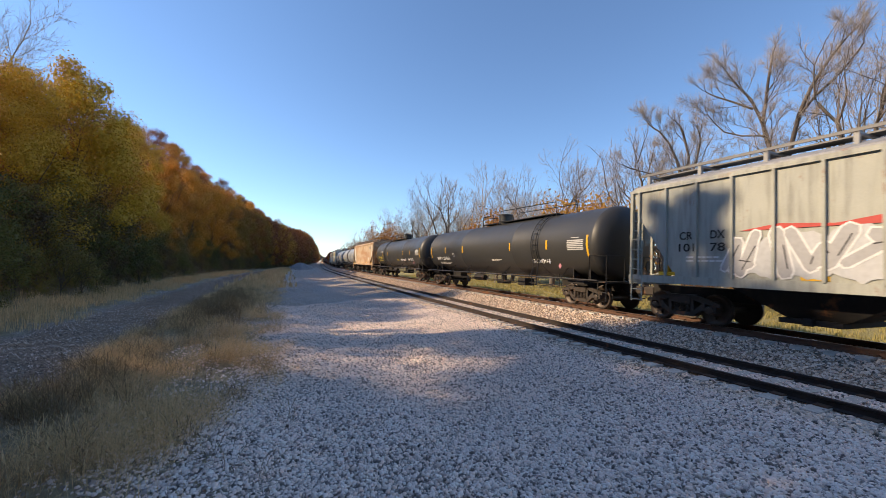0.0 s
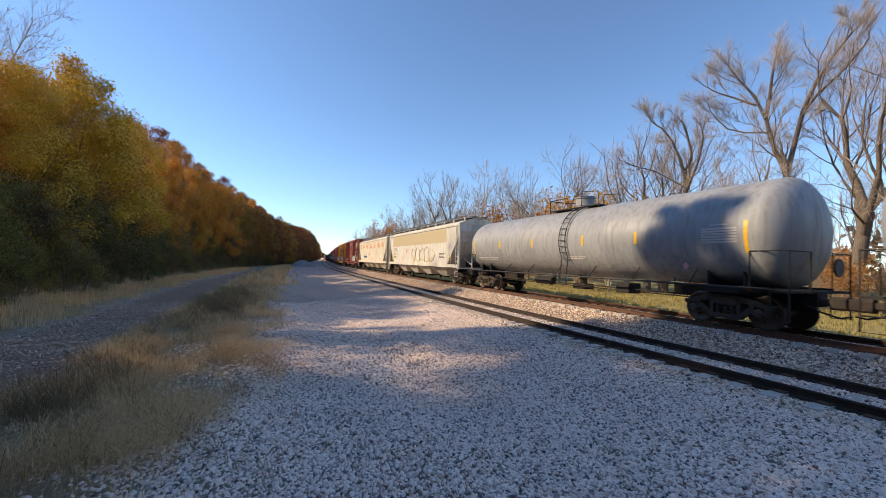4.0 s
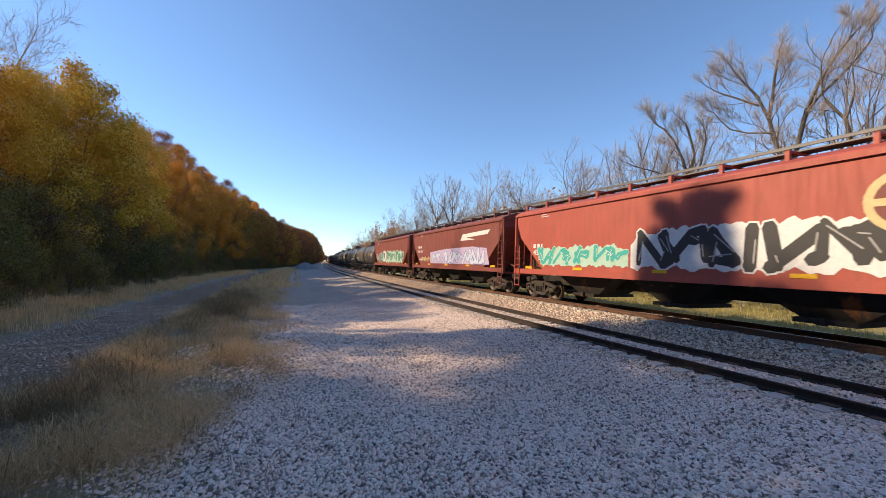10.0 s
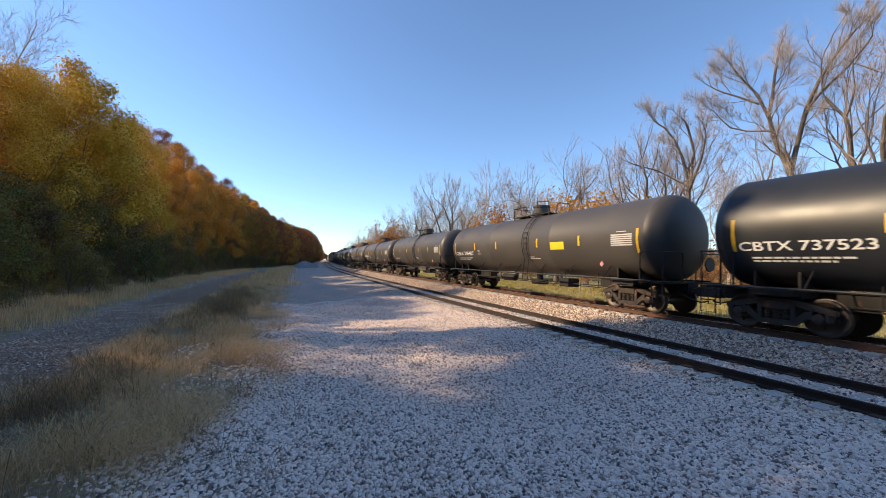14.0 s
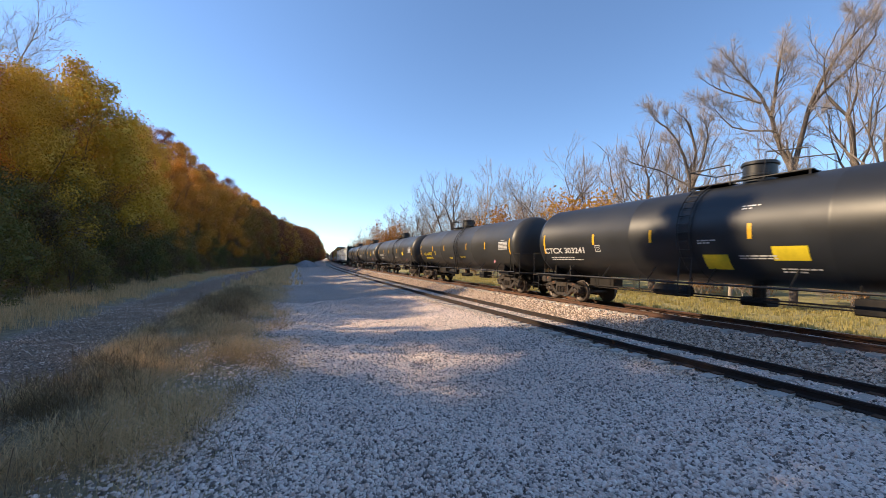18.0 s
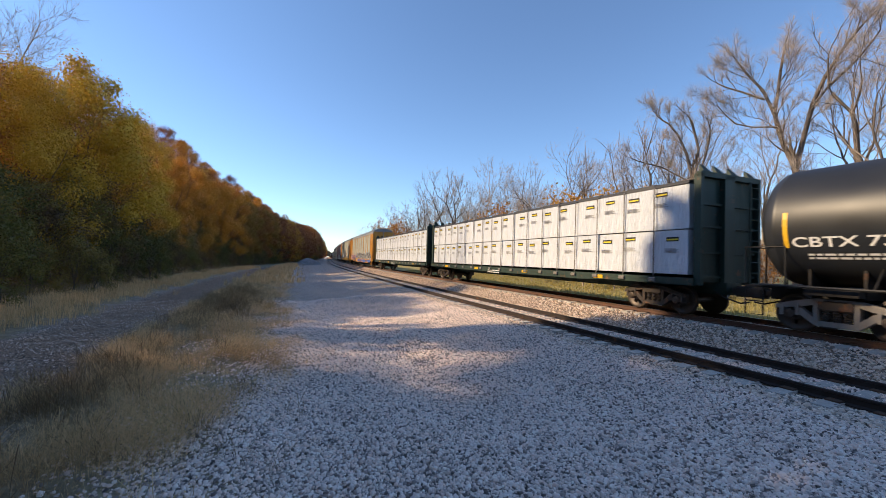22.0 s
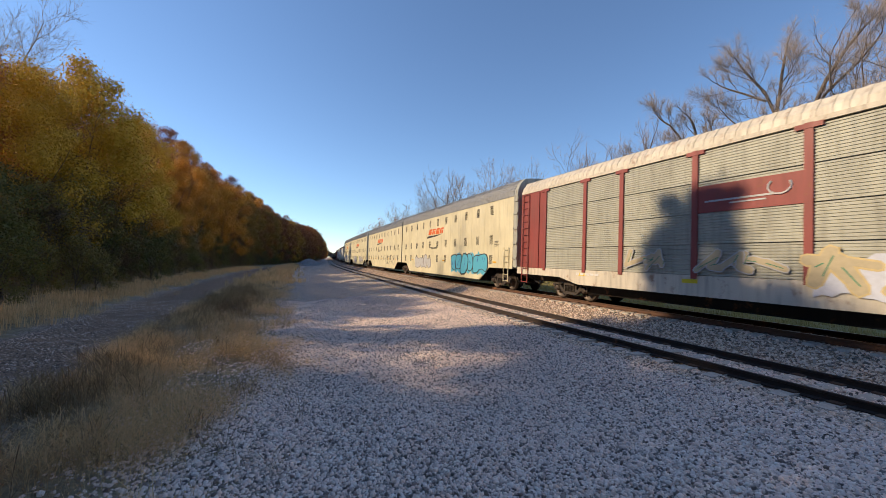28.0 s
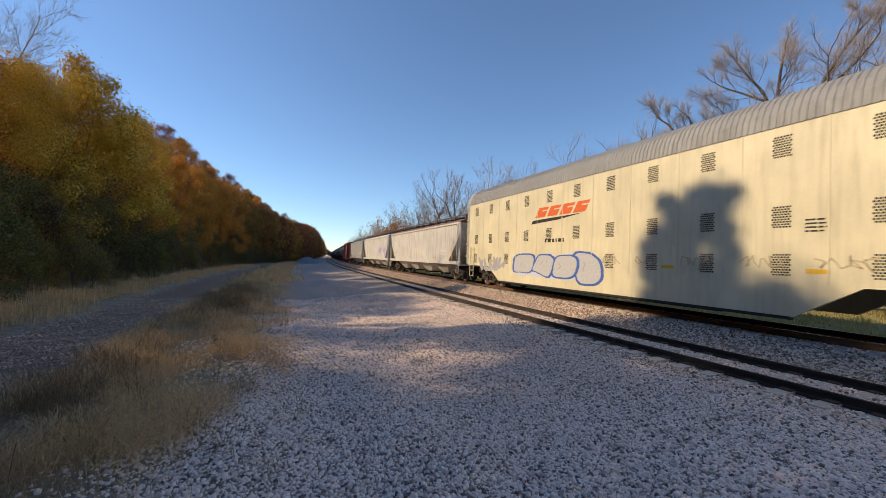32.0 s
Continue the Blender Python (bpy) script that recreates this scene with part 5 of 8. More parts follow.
        for q in (-1, 1):
            part("end_door", MB().plate([(s * e, z0), (s * (e + 0.08), z0), (s * (e + 0.08), z1 + 0.3), (s * e, z1 + 0.3)], min(q * 0.06, q * 1.42), max(q * 0.06, q * 1.42)), post_mat, car)
        part("crossover", MB().box(-1.3, min(s * e, s * (e + 0.35)), 1.02, 1.3, max(s * e, s * (e + 0.35)), 1.08), GRATE, car)
    for q in (-0.8, -0.45, -0.1, 0.3, 0.62):
        part("reflector", flat(MB(), -w - 0.022, q * half - 0.25, q * half + 0.25, 1.1, 1.22), LEMON, car)
    part("stencil", bars(-w - 0.024, e - 4.2, 1.12, 1.6, 1, 0.12, seed), WHITE, car)
    couplers(car, half)
    trucks(car, (-half + 4.2, half - 4.2))
    return car, half, w


def tall_rack(a, b, label, seed, ends, shared):
    """One unit of a tall articulated auto carrier: smooth cream sides with perforated vents, ribbed round roof.
    ends: (front, back) True where it has doors and a truck of its own; shared: it carries the truck at its back joint."""
    car, half = begin("tall_auto_carrier", a, b, label, "auto carrier")
    w, z1, top = 1.55, 5.16, 6.22
    e0 = -half + (0.95 if ends[0] else 0.16)
    e1 = half - (0.75 if ends[1] else 0.16)
    lo, hi = 0.42, 1.22
    f0, f1 = 3.5 if ends[0] else 2.6, 3.5 if ends[1] else 2.6
    side = [(e0, hi), (e0 + f0 - 0.8, hi), (e0 + f0 + 0.5, lo), (e1 - f1 - 0.5, lo), (e1 - f1 + 0.8, hi), (e1, hi), (e1, z1), (e0, z1)]
    part("side_wall", MB().plate(side, -w, -w + 0.06), CREAM, car)
    part("side_wall", MB().plate(side, w - 0.06, w), CREAM, car)
    part("inner_deck", MB().box(-w + 0.06, e0 + 0.05, 1.25, w - 0.06, e1 - 0.05, z1).box(-1.2, e0 + 5, 0.3, 1.2, e1 - 5, 1.25), UNDER, car)
    part("skirt_rail", MB().plate([(e0 + f0 + 0.5, lo - 0.06), (e1 - f1 - 0.5, lo - 0.06), (e1 - f1 - 0.5, lo + 0.02), (e0 + f0 + 0.5, lo + 0.02)], -w - 0.03, -w + 0.1), BAR, car)
    pr = [(-w - 0.02, z1), (-w + 0.03, z1 + 0.35), (-w + 0.18, z1 + 0.68), (-w + 0.46, z1 + 0.95), (-0.6, top - 0.05), (0, top), (0.6, top - 0.05), (w - 0.46, z1 + 0.95), (w - 0.18, z1 + 0.68), (w - 0.03, z1 + 0.35), (w + 0.02, z1)]
    part("roof", MB().prism(pr, e0, e1), GALVR, car)
    rr = once("tall_rib", lambda: MB().prism([(x * 1.007, z + 0.012) for x, z in pr], -0.028, 0.028).mesh("roof_rib", GALVR))
    k = int((e1 - e0) / 0.16)
    for i in range(k):
        p = part("roof_rib", rr, None, car)
        p.matrix_basis = pose(0, e0 + 0.12 + (e1 - e0 - 0.24) * i / (k - 1), 0)
    seam = once("seam", lambda: MB().box(-w - 0.008, -0.018, 1.24, -w + 0.01, 0.018, z1).mesh("panel_seam", CREAM))

    def vent():
        mb = MB()
        for r in range(9):
            for c in range(6):
                y, z = (c - 2.75 + 0.5 * (r % 2)) * 0.068, (r - 4) * 0.062
                mb.plate([(y + 0.027 * math.cos(q * 1.0472), z + 0.027 * math.sin(q * 1.0472)) for q in range(6)], -0.006, 0.004)
        return mb.mesh("vent", HOLE)
    vm = once("vent", vent)
    y = e1 - (1.05 if ends[1] else 1.5)
    while y > e0 + 1.2:
        for z in (1.69, 2.88, 4.65):
            p = part("vent", vm, None, car, "perforated vent panel")
            p.matrix_basis = pose(-w, y, z)
        p = part("panel_seam", seam, None, car)
        p.matrix_basis = pose(0, y - 0.93, 0)
        y -= 1.86
    # emblem: slanted orange blocks over a dark wedge
    yc = 1.2 if ends[0] else 0.85
    em = MB()
    for i in range(4):
        y = yc + 2.0 - i * 0.9
        mbz = 3.72
        em.plate([(y, mbz), (y - 0.3, mbz + 0.46), (y - 1.04, mbz + 0.46), (y - 0.97, mbz + 0.33), (y - 0.56, mbz + 0.33), (y - 0.52, mbz + 0.27), (y - 0.92, mbz + 0.27), (y - 0.74, mbz)], -w - 0.006, -w + 0.01)
    part("emblem", em, ORANGE, car, "orange slanted emblem blocks")
    part("emblem_wedge", MB().plate([(yc + 2.35, 3.42), (yc + 2.2, 3.6), (yc - 1.3, 3.68), (yc + 0.2, 3.52)], -w - 0.006, -w + 0.01), BAR, car, "dark wedge under the emblem")
    part("stencil", bars(-w - 0.002, yc + 1.2, 2.5, 1.9, 1, 0.2, seed), BAR, car)
    part("stencil", bars(-w - 0.002, -half + 3.0, 2.75, 0.6, 4, 0.05, seed + 4), BAR, car)
    for q in (-0.75, -0.4, -0.05, 0.3, 0.65):
        part("reflector", flat(MB(), -w, q * half - 0.22, q * half + 0.22, 1.5, 1.6), YELLOW, car)
    at = []
    for s, own in ((-1, ends[0]), (1, ends[1])):
        y = e0 if s < 0 else e1
        if own:
            pe = [(x * 0.985, z) for x, z in pr] + [(w - 0.03, 1.3), (-w + 0.03, 1.3)]
            en = part("end_door", MB().prism(pe, min(y, y + s * 0.35), max(y, y + s * 0.35)), PALEH, car, "stained pale end doors")
            hd = MB()
            for z in (1.8, 2.6, 3.4, 4.2, 4.9):
                hd.box(-w - 0.03, min(y + s * 0.02, y + s * 0.4), z - 0.05, -w + 0.12, max(y + s * 0.02, y + s * 0.4), z + 0.05)
            part("hinge", hd.tube([(-w + 0.05, y + s * 0.36, 1.3), (-w + 0.05, y + s * 0.36, 5.1)], 0.04, 6), PALEH, en)
            part("ladder", ladder(-w - 0.05, y - s * 0.6, 0.5, 2.4, 0.5), CREAM, car)
            part("draft_sill", MB().box(-0.35, min(y - s * 4, y + s * 0.5), 0.7, 0.35, max(y - s * 4, y + s * 0.5), 1.2), UNDER, car)
            at.append(s * (half - 3.0))
        else:
            part("joint_bellows", MB().prism([(x * 0.93, z - 0.06) for x, z in pr] + [(w - 0.12, 1.3), (-w + 0.12, 1.3)], min(y, y + s * 0.16), max(y, y + s * 0.16)), BAR, car)
    if shared:
        at.append(half)
    couplers(car, half, ends)
    trucks(car, at)
    return car, half, w


def consist():
    """The cars in their order, each from and to so many metres along the line at the clip's start."""
    x = -1.57
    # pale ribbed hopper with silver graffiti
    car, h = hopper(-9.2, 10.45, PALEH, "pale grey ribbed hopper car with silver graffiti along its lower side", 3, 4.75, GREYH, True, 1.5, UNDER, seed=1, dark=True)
    for text, y, z in (("CR", h - 2.59, 2.66), ("DX", h - 3.51, 2.66), ("101", h - 2.62, 2.3), ("78", h - 3.52, 2.3)):
        lettering(car, text, y, z, 0.24, BAR, x - 0.012, 0.5 if text == "101" else 0.42)
    graffiti(car, x - 0.012, h - 4.0, h - 12.6, 1.5, 2.72, "grey", "white", "black", 11, 8, "silver")
    part("graffiti_cap", MB().plate([(h - 4.1, 2.72), (h - 5, 2.86), (h - 6.1, 2.78), (h - 7, 2.93), (h - 8, 2.84), (h - 9.5, 2.95), (h - 11.8, 2.88), (h - 11.8, 2.7), (h - 8, 2.72)], x - 0.016, x), SPRAY["red"], car)
    part("yellow_ladder_guard", MB().box(-1.5, h - 2.0, 1.3, -1.4, h - 1.9, 2.5).box(-1.5, h - 2.35, 1.3, -1.4, h - 2.3, 2.4), YELLOW, car)
    tank_car(10.45, 30.97, BLACKT, "matt black tank car with white stencils and yellow strips", "SHPX 224263", WHITE, -5.2, tags=((-4.8, -6.2, 1.9, 0.25, "white", 3),), stripes=(0.62, 0.31, -0.31, -0.64), dome=0.0, seed=2, at=3.85, wide=2.33, mark_z=2.04)
    tank_car(30.97, 51.35, BLACKT, "matt black tank car with yellow lettering and graffiti tags", "UTLX 952493", LEMON, 4.3, tags=((-5.0, -6.6, 2.0, 0.35, "white", 5), (-2.2, -4.2, 1.95, 0.3, "white", 6), (6.6, 5.2, 2.9, 0.25, "silver", 7)), stripes=(0.60, 0.30, -0.34, -0.62), dome=0.0, seed=3, at=3.35, wide=2.2)
    car, h = hopper(51.35, 69.92, TANRUST, "rust-stained tan hopper car with curved end openings", 3, 4.6, TANRUST, False, 2.3, UNDER, seed=4, dark=True)
    part("cream_patch", MB().plate([(h - 0.84, 3.7), (h - 0.95, 3.9), (h - 2.4, 3.9), (h - 2.4, 3.4), (h - 2.75, 3.4), (h - 2.75, 1.6), (h - 2.6, 1.6), (h - 1.75, 2.3), (h - 1.16, 2.95)], -1.564, -1.55), CREAMH, car, "cream overpainted patch")
    part("cream_patch", MB().plate([(-h + 0.9, 3.7), (-h + 1.0, 3.95), (-h + 2.2, 3.95), (-h + 2.4, 2.0), (-h + 1.9, 2.2), (-h + 1.16, 2.95)], -1.564, -1.55), CREAMH, car, "cream overpainted patch")
    lettering(car, "GACX", h - 3.0, 2.64, 0.22, BAR, x - 0.002, 0.95)
    lettering(car, "5968", h - 2.95, 2.26, 0.22, BAR, x - 0.002, 0.8)
    part("faded_name_stencil", bars(x - 0.002, -h + 3.75, 3.45, 1.9, 1, 0.42, 4), GREYH, car)
    tank_car(69.92, 88.4, GREYS, "dusty light grey tank car with dark stained centre", "UTLX 670041", LEMON, 0.9, stripes=(0.52, 0.17, -0.11, -0.47), dome=-0.1, seed=5, at=3.15, wide=2.1)
    tank_car(88.4, 107.3, GREYT, "dusty light grey tank car with faded lettering", "", None, stripes=(0.55, 0.2, -0.2, -0.5), seed=6)
    car, h = hopper(107.3, 128.0, WHITEH, "white four-bay hopper car with a beige panel and outlined graffiti", 4, 4.65, CREAMH, False, 2.0, WHITEH, "C R D X", BAR, "1 5 5 4 4", 7)
    part("beige_panel", flat(MB(), -1.56, -h + 3.0, h - 2.2, 3.05, 4.05, 0.003), SPRAY["khaki"], car, "faded beige overpaint")
    part("round_badge", MB().plate([(h - 7.5 + 0.2 * math.cos(i * 0.314), 2.55 + 0.2 * math.sin(i * 0.314)) for i in range(20)], x - 0.004, x), SPRAY["pink"], car)
    thin_outline(car, x, h - 9.2, h - 15.2, 1.5, 2.75, "sand", 3, 5, 0.03)
    car, h = hopper(128.0, 149.5, CREAMH, "cream four-bay hopper car with rusty sprayed-out patches", 4, 4.65, CREAMH, False, 2.0, CREAMH, seed=8)
    r = random.Random(4)
    for k in range(7):
        y = h - 1.2 - k * 2.75
        mb = MB()
        for q in range(8):
            z = 3.2 + q * 0.075
            y0, y1 = y - r.uniform(0.0, 0.7), y - 1.6 + r.uniform(-0.5, 0.6)
            mb.plate([(y1, z), (y0, z), (y0 - 0.06, z + r.uniform(0.04, 0.075)), (y1 + 0.1, z + r.uniform(0.04, 0.07))], x + 0.006, x + 0.012)
        tagged(part("rust_patch", mb, SPRAY["rust"], car), "rusty orange sprayed-out patch", kind="stuff")
    part("round_badge", MB().plate([(-h + 11.6 + 0.2 * math.cos(i * 0.314), 2.35 + 0.2 * math.sin(i * 0.314)) for i in range(20)], x - 0.004, x), SPRAY["pink"], car)
    scrawl(car, x, h - 5.2, h - 7.8, 2.0, 0.4, "blue", 21, 0.05)
    # boxcars
    car, h, w = boxcar(149.5, 170.4, DARKR, "brown-red boxcar with a white emblem and double doors", 5.18, 0.99, (-2.75, 1.9, 2), seed=9)
    xx = -w - 0.104
    em = MB()
    line = [(2.72, 3.84), (3.36, 3.80), (3.46, 3.90), (3.46, 4.24), (3.36, 4.34), (2.68, 4.36), (2.58, 4.28), (2.24, 3.86), (2.06, 3.84), (1.9, 3.98), (1.86, 4.46)]
    for k, ((p, q), (p2, q2)) in enumerate(zip(line, line[1:])):
        stroke(em, xx, -h + p, q, -h + p2, q2, 0.13, 0.004 + 0.0004 * (k % 3))
    stroke(em, xx, -h + 2.72, 3.84, -h + 2.64, 4.3, 0.11, 0.0055)
    part("emblem", em, WHITE, car, "white rounded line emblem")
    lettering(car, "WWW.", -h + 3.1, 3.56, 0.16, WHITE, xx, 0.72)
    part("stencil", bars(xx, -h + 2.42, 3.48, 0.95, 1, 0.18, 3), WHITE, car)
    part("stencil", bars(xx, -h + 3.4, 2.85, 0.5, 9, 0.07, 5), WHITE, car)
    part("stencil", bars(xx, -h + 2.2, 2.9, 0.6, 2, 0.06, 6), WHITE, car)
    part("stencil", bars(xx, h - 3.4, 4.2, 0.9, 3, 0.08, 7), WHITE, car)
    part("printed_sticker", flat(MB(), xx, -h + 1.95, -h + 2.42, 1.75, 2.05), TABLE, car)
    part("printed_sticker", flat(MB(), xx, -h + 1.85, -h + 2.5, 1.55, 1.66), YELLOW, car)
    scrawl(car, xx, -h + 1.6, -h + 0.98, 3.9, 0.22, "sand", 88, 0.06)
    graffiti(car, xx + 0.02, -h + 8.0, -h + 4.0, 1.25, 2.2, "mint", "grey", "teal", 12, 5, "grey")
    graffiti(car, xx + 0.02, h - 3.4, h - 6.0, 1.2, 1.75, "sand", "pink", "red", 13, 3)
    car, h, w = boxcar(170.4, 191.37, MUSTARD, "yellow boxcar with black double plug doors and graffiti", 5.18, 0.85, (-2.6, 1.8, 2), DOORB, True, seed=10)
    xx = -w - 0.104
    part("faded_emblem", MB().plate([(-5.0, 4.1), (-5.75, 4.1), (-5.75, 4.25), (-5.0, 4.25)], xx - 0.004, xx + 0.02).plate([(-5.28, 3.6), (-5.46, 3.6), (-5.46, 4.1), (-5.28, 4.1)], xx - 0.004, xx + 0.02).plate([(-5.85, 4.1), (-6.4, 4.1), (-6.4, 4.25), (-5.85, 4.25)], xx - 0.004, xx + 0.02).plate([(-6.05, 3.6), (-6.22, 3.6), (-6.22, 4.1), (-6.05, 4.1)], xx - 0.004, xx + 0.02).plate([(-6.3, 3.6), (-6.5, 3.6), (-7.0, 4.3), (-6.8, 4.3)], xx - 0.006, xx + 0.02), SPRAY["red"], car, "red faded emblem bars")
    lettering(car, "RAILCAR POOLING EXPERTS", -6.1, 3.3, 0.2, BAR, xx, 4.4)
    part("cross_emblem", MB().plate([(h - 3.1, 3.3), (h - 2.95, 3.3), (h - 4.0, 4.0), (h - 4.15, 4.0)], xx - 0.004, xx + 0.02).plate([(h - 4.15, 3.3), (h - 4.0, 3.3), (h - 2.95, 4.0), (h - 3.1, 4.0)], xx - 0.007, xx + 0.02), SPRAY["pink"], car, "pink and blue crossed emblem")
    part("stencil", bars(xx, -h + 2.9, 2.5, 1.0, 5, 0.05, 8), GREYH, car)
    for y in (-1.4, 0.75):
        part("door_lock", MB().box(-w - 0.2, y - 0.1, 1.6, -w - 0.1, y + 0.1, 2.3, 0.03).box(-w - 0.19, y - 0.2, 1.35, -w - 0.12, y + 0.2, 1.45), SPRAY["silver"], car, "grey door lock box")
    graffiti(car, xx + 0.02, 8.9, 3.0, 1.2, 2.15, "mint", "black", "blue", 14, 5, "silver")
    graffiti(car, xx + 0.02, -3.0, -8.0, 1.12, 1.98, "lilac", "blue", "pink", 15, 6, bubble=True)
    car, h, w = boxcar(191.37, 209.0, BRICKR, "faded red boxcar with layered graffiti along the bottom", 4.95, 0.74, (-1.85, 1.75, 1), seed=11)
    xx = -w - 0.104
    lettering(car, "TA", h - 1.75, 2.7, 0.26, WHITE, xx, 0.45)
    for k, (e2, i2) in enumerate((("mint", "teal"), ("smoke", "mint"), ("grey", "pink"), ("khaki", "teal"))):
        y = -h + 0.9 + k * 3.7 + (1.5 if k == 3 else 0)
        graffiti(car, xx + 0.02, y + 3.5, y, 1.12, 2.2 + 0.15 * (k % 2), "worn", "worn" if k % 2 else e2, i2, 30 + k, 4, "worn")
    part("orange_block", flat(MB(), xx + 0.004, -h + 1.65, -h + 2.3, 1.15, 1.6), YELLOW, car, "orange sprayed block")
    scrawl(car, xx, 0.7, -2.9, 4.1, 0.3, "khaki", 31, 0.04)
    part("stencil", bars(xx, -h + 2.6, 4.1, 0.6, 4, 0.03, 12), TABLE, car)
    part("stencil", bars(xx, -h + 3.6, 2.8, 0.35, 5, 0.04, 13), TABLE, car)
    # three oxide red hoppers
    for a, b, num, sd in ((209.0, 227.3, "451315", 14), (227.3, 245.25, "451161", 15), (245.25, 263.85, "451204", 16)):
        car, h = hopper(a, b, OXIDE if sd != 14 else BRICKR, {14: "faded red hopper car with black and white graffiti", 15: "oxide red hopper car with lilac graffiti and white emblem", 16: "oxide red hopper car with green graffiti and a pale disc"}[sd], 3, 4.62, None, False, 2.2, UNDER, "", WHITE, num, sd, dark=True, high=2.62 if sd == 15 else 2.24)
        part("stencil", bars(x - 0.002, h - 2.2, 2.9 if sd == 15 else 2.46, 1.1, 1, 0.24, sd), WHITE, car)
        part("stencil", bars(x - 0.002, h - 2.8, 4.0, 0.6, 2, 0.05, sd), WHITE, car)
        if sd == 14:
            graffiti(car, x, h - 2.8, h - 7.9, 1.62, 2.5, "teal", "mint", "white", 40, 6, "mint")
            graffiti(car, x, h - 8.0, -h + 2.4, 1.58, 2.95, "black", "white", "grey", 41, 6, "white")
            disc = [(math.cos(q * 0.2618), math.sin(q * 0.2618)) for q in range(24)]
            bd = part("round_emblem", MB().plate([(-h + 3.6 + 0.66 * p, 3.1 + 0.66 * q) for p, q in disc], x - 0.009, x), SPRAY["sand"], car, "pale round emblem with a cross")
            part("emblem_quarter", MB().plate([(-h + 3.6 + 0.5 * p, 3.1 + 0.5 * q) for p, q in disc], x - 0.012, x), OXIDE, bd)
            part("emblem_cross", MB().plate([(-h + 3.54, 2.62), (-h + 3.66, 2.62), (-h + 3.66, 3.58), (-h + 3.54, 3.58)], x - 0.015, x).plate([(-h + 3.1, 3.02), (-h + 4.1, 3.02), (-h + 4.1, 3.18), (-h + 3.1, 3.18)], x - 0.016, x), SPRAY["sand"], bd)
        if sd == 15:
            part("lilac_field", MB().plate([(h - 5.5, 1.6), (h - 5.4, 2.5), (h - 7.2, 2.62), (0, 2.7), (-h + 4.5, 2.75), (-h + 2.6, 2.6), (-h + 2.2, 1.6)], x - 0.003, x), SPRAY["lilac"], car, "lilac sprayed band")
            graffiti(car, x, h - 5.6, -h + 2.4, 1.6, 2.65, "pale", "blue", "lilac", 42, 8)
            scrawl(car, x, h - 2.9, h - 5.4, 1.95, 0.5, "sand", 43, 0.06)
            part("emblem", MB().plate([(-h + 6.5, 3.2), (-h + 6.1, 3.62), (-h + 2.2, 3.72), (-h + 2.5, 3.45), (-h + 5.5, 3.38), (-h + 4.2, 3.2)], x - 0.004, x), WHITE, car, "pale slanted emblem")
        if sd == 16:
            scrawl(car, x, 5.9, 4.7, 2.15, 0.6, "lilac", 47, 0.05)
            graffiti(car, x, 5.3, 3.1, 1.6, 2.75, "green", "pale", "mint", 44, 3, "plum")
            part("pale_disc", MB().plate(blob(random.Random(3), 2.4, 2.3, 1.5, 1.45, 30, 0.14), x - 0.004, x), WHITE, car, "pale sprayed cloud")
            part("disc_ring", MB().tube([(x - 0.005, 2.4 + 0.5 * math.cos(q * 0.35), 2.45 + 0.42 * math.sin(q * 0.35)) for q in range(10)], 0.04, 5), SPRAY["grey"], car)
            part("disc_strokes", MB().plate([(2.75, 2.2), (2.05, 2.2), (2.1, 2.6), (2.3, 2.75), (2.55, 2.75), (2.72, 2.6)], x - 0.008, x).plate([(2.55, 1.95), (2.25, 1.95), (2.2, 2.2), (2.6, 2.2)], x - 0.008, x), SPRAY["plum"], car)
            graffiti(car, x, 1.65, -6.2, 1.58, 2.95, "green", "white", "pink", 45, 6, "mint")
    # the string of tank cars
    tank_car(263.85, 282.65, BROWNT, "dusty dark grey tank car with white stencils", "GBRX 705450", WHITE, lines=((3.2, 2.28, 1.3), (3.2, 1.95, 1.2)), seed=17)
    tank_car(282.65, 301.15, GLOSST, "glossy black tank car with white graffiti tags", "CBTX 737523", WHITE, tags=((-3.4, -6.6, 2.1, 0.34, "white", 8), (-0.6, -2.6, 2.0, 0.3, "silver", 9)), seed=18)
    tank_car(301.15, 319.9, BROWNT, "dusty brown-black tank car with a yellow placard", "GBRX 705407", WHITE, -0.8, stickers=((-3.45, 2.46, 0.95, 0.34, LEMON),), stripes=(0.55, 0.235, -0.225, -0.565), seed=19)
    tank_car(319.9, 337.6, BROWNT, "dusty brown-black tank car with faded stencils", "", WHITE, seed=20)
    tank_car(337.6, 356.55, BROWNT, "matt brown-black tank car with white stencils", "GBRX 703338", WHITE, lines=((3.9, 2.32, 0.9), (3.9, 2.0, 0.6)), seed=21)
    tank_car(356.55, 374.8, BROWNT, "dusty grey-brown tank car with white and pink tags", "CBTX 737796", WHITE, -0.55, tags=((1.0, 0.15, 1.85, 0.45, "white", 14), (-1.2, -2.7, 1.9, 0.4, "silver", 15), (-4.2, -5.6, 2.05, 0.22, "pink", 16)), stripes=(0.52, 0.19, -0.22, -0.56), dome=-0.03, seed=22, at=3.6, wide=1.95)
    tank_car(374.8, 393.3, GLOSST, "glossy black tank car with yellow placards", "CTCX 303241", WHITE, 1.25, stickers=((-0.15, 1.8, 0.72, 0.42, LEMON), (-2.0, 2.03, 0.76, 0.36, LEMON)), stripes=(0.535, 0.225, -0.135, -0.5), dome=-0.06, lines=((0.3, 2.4, 0.6), (-0.9, 3.3, 0.5), (-1.7, 1.62, 0.9)), seed=23, at=2.9, wide=2.5)
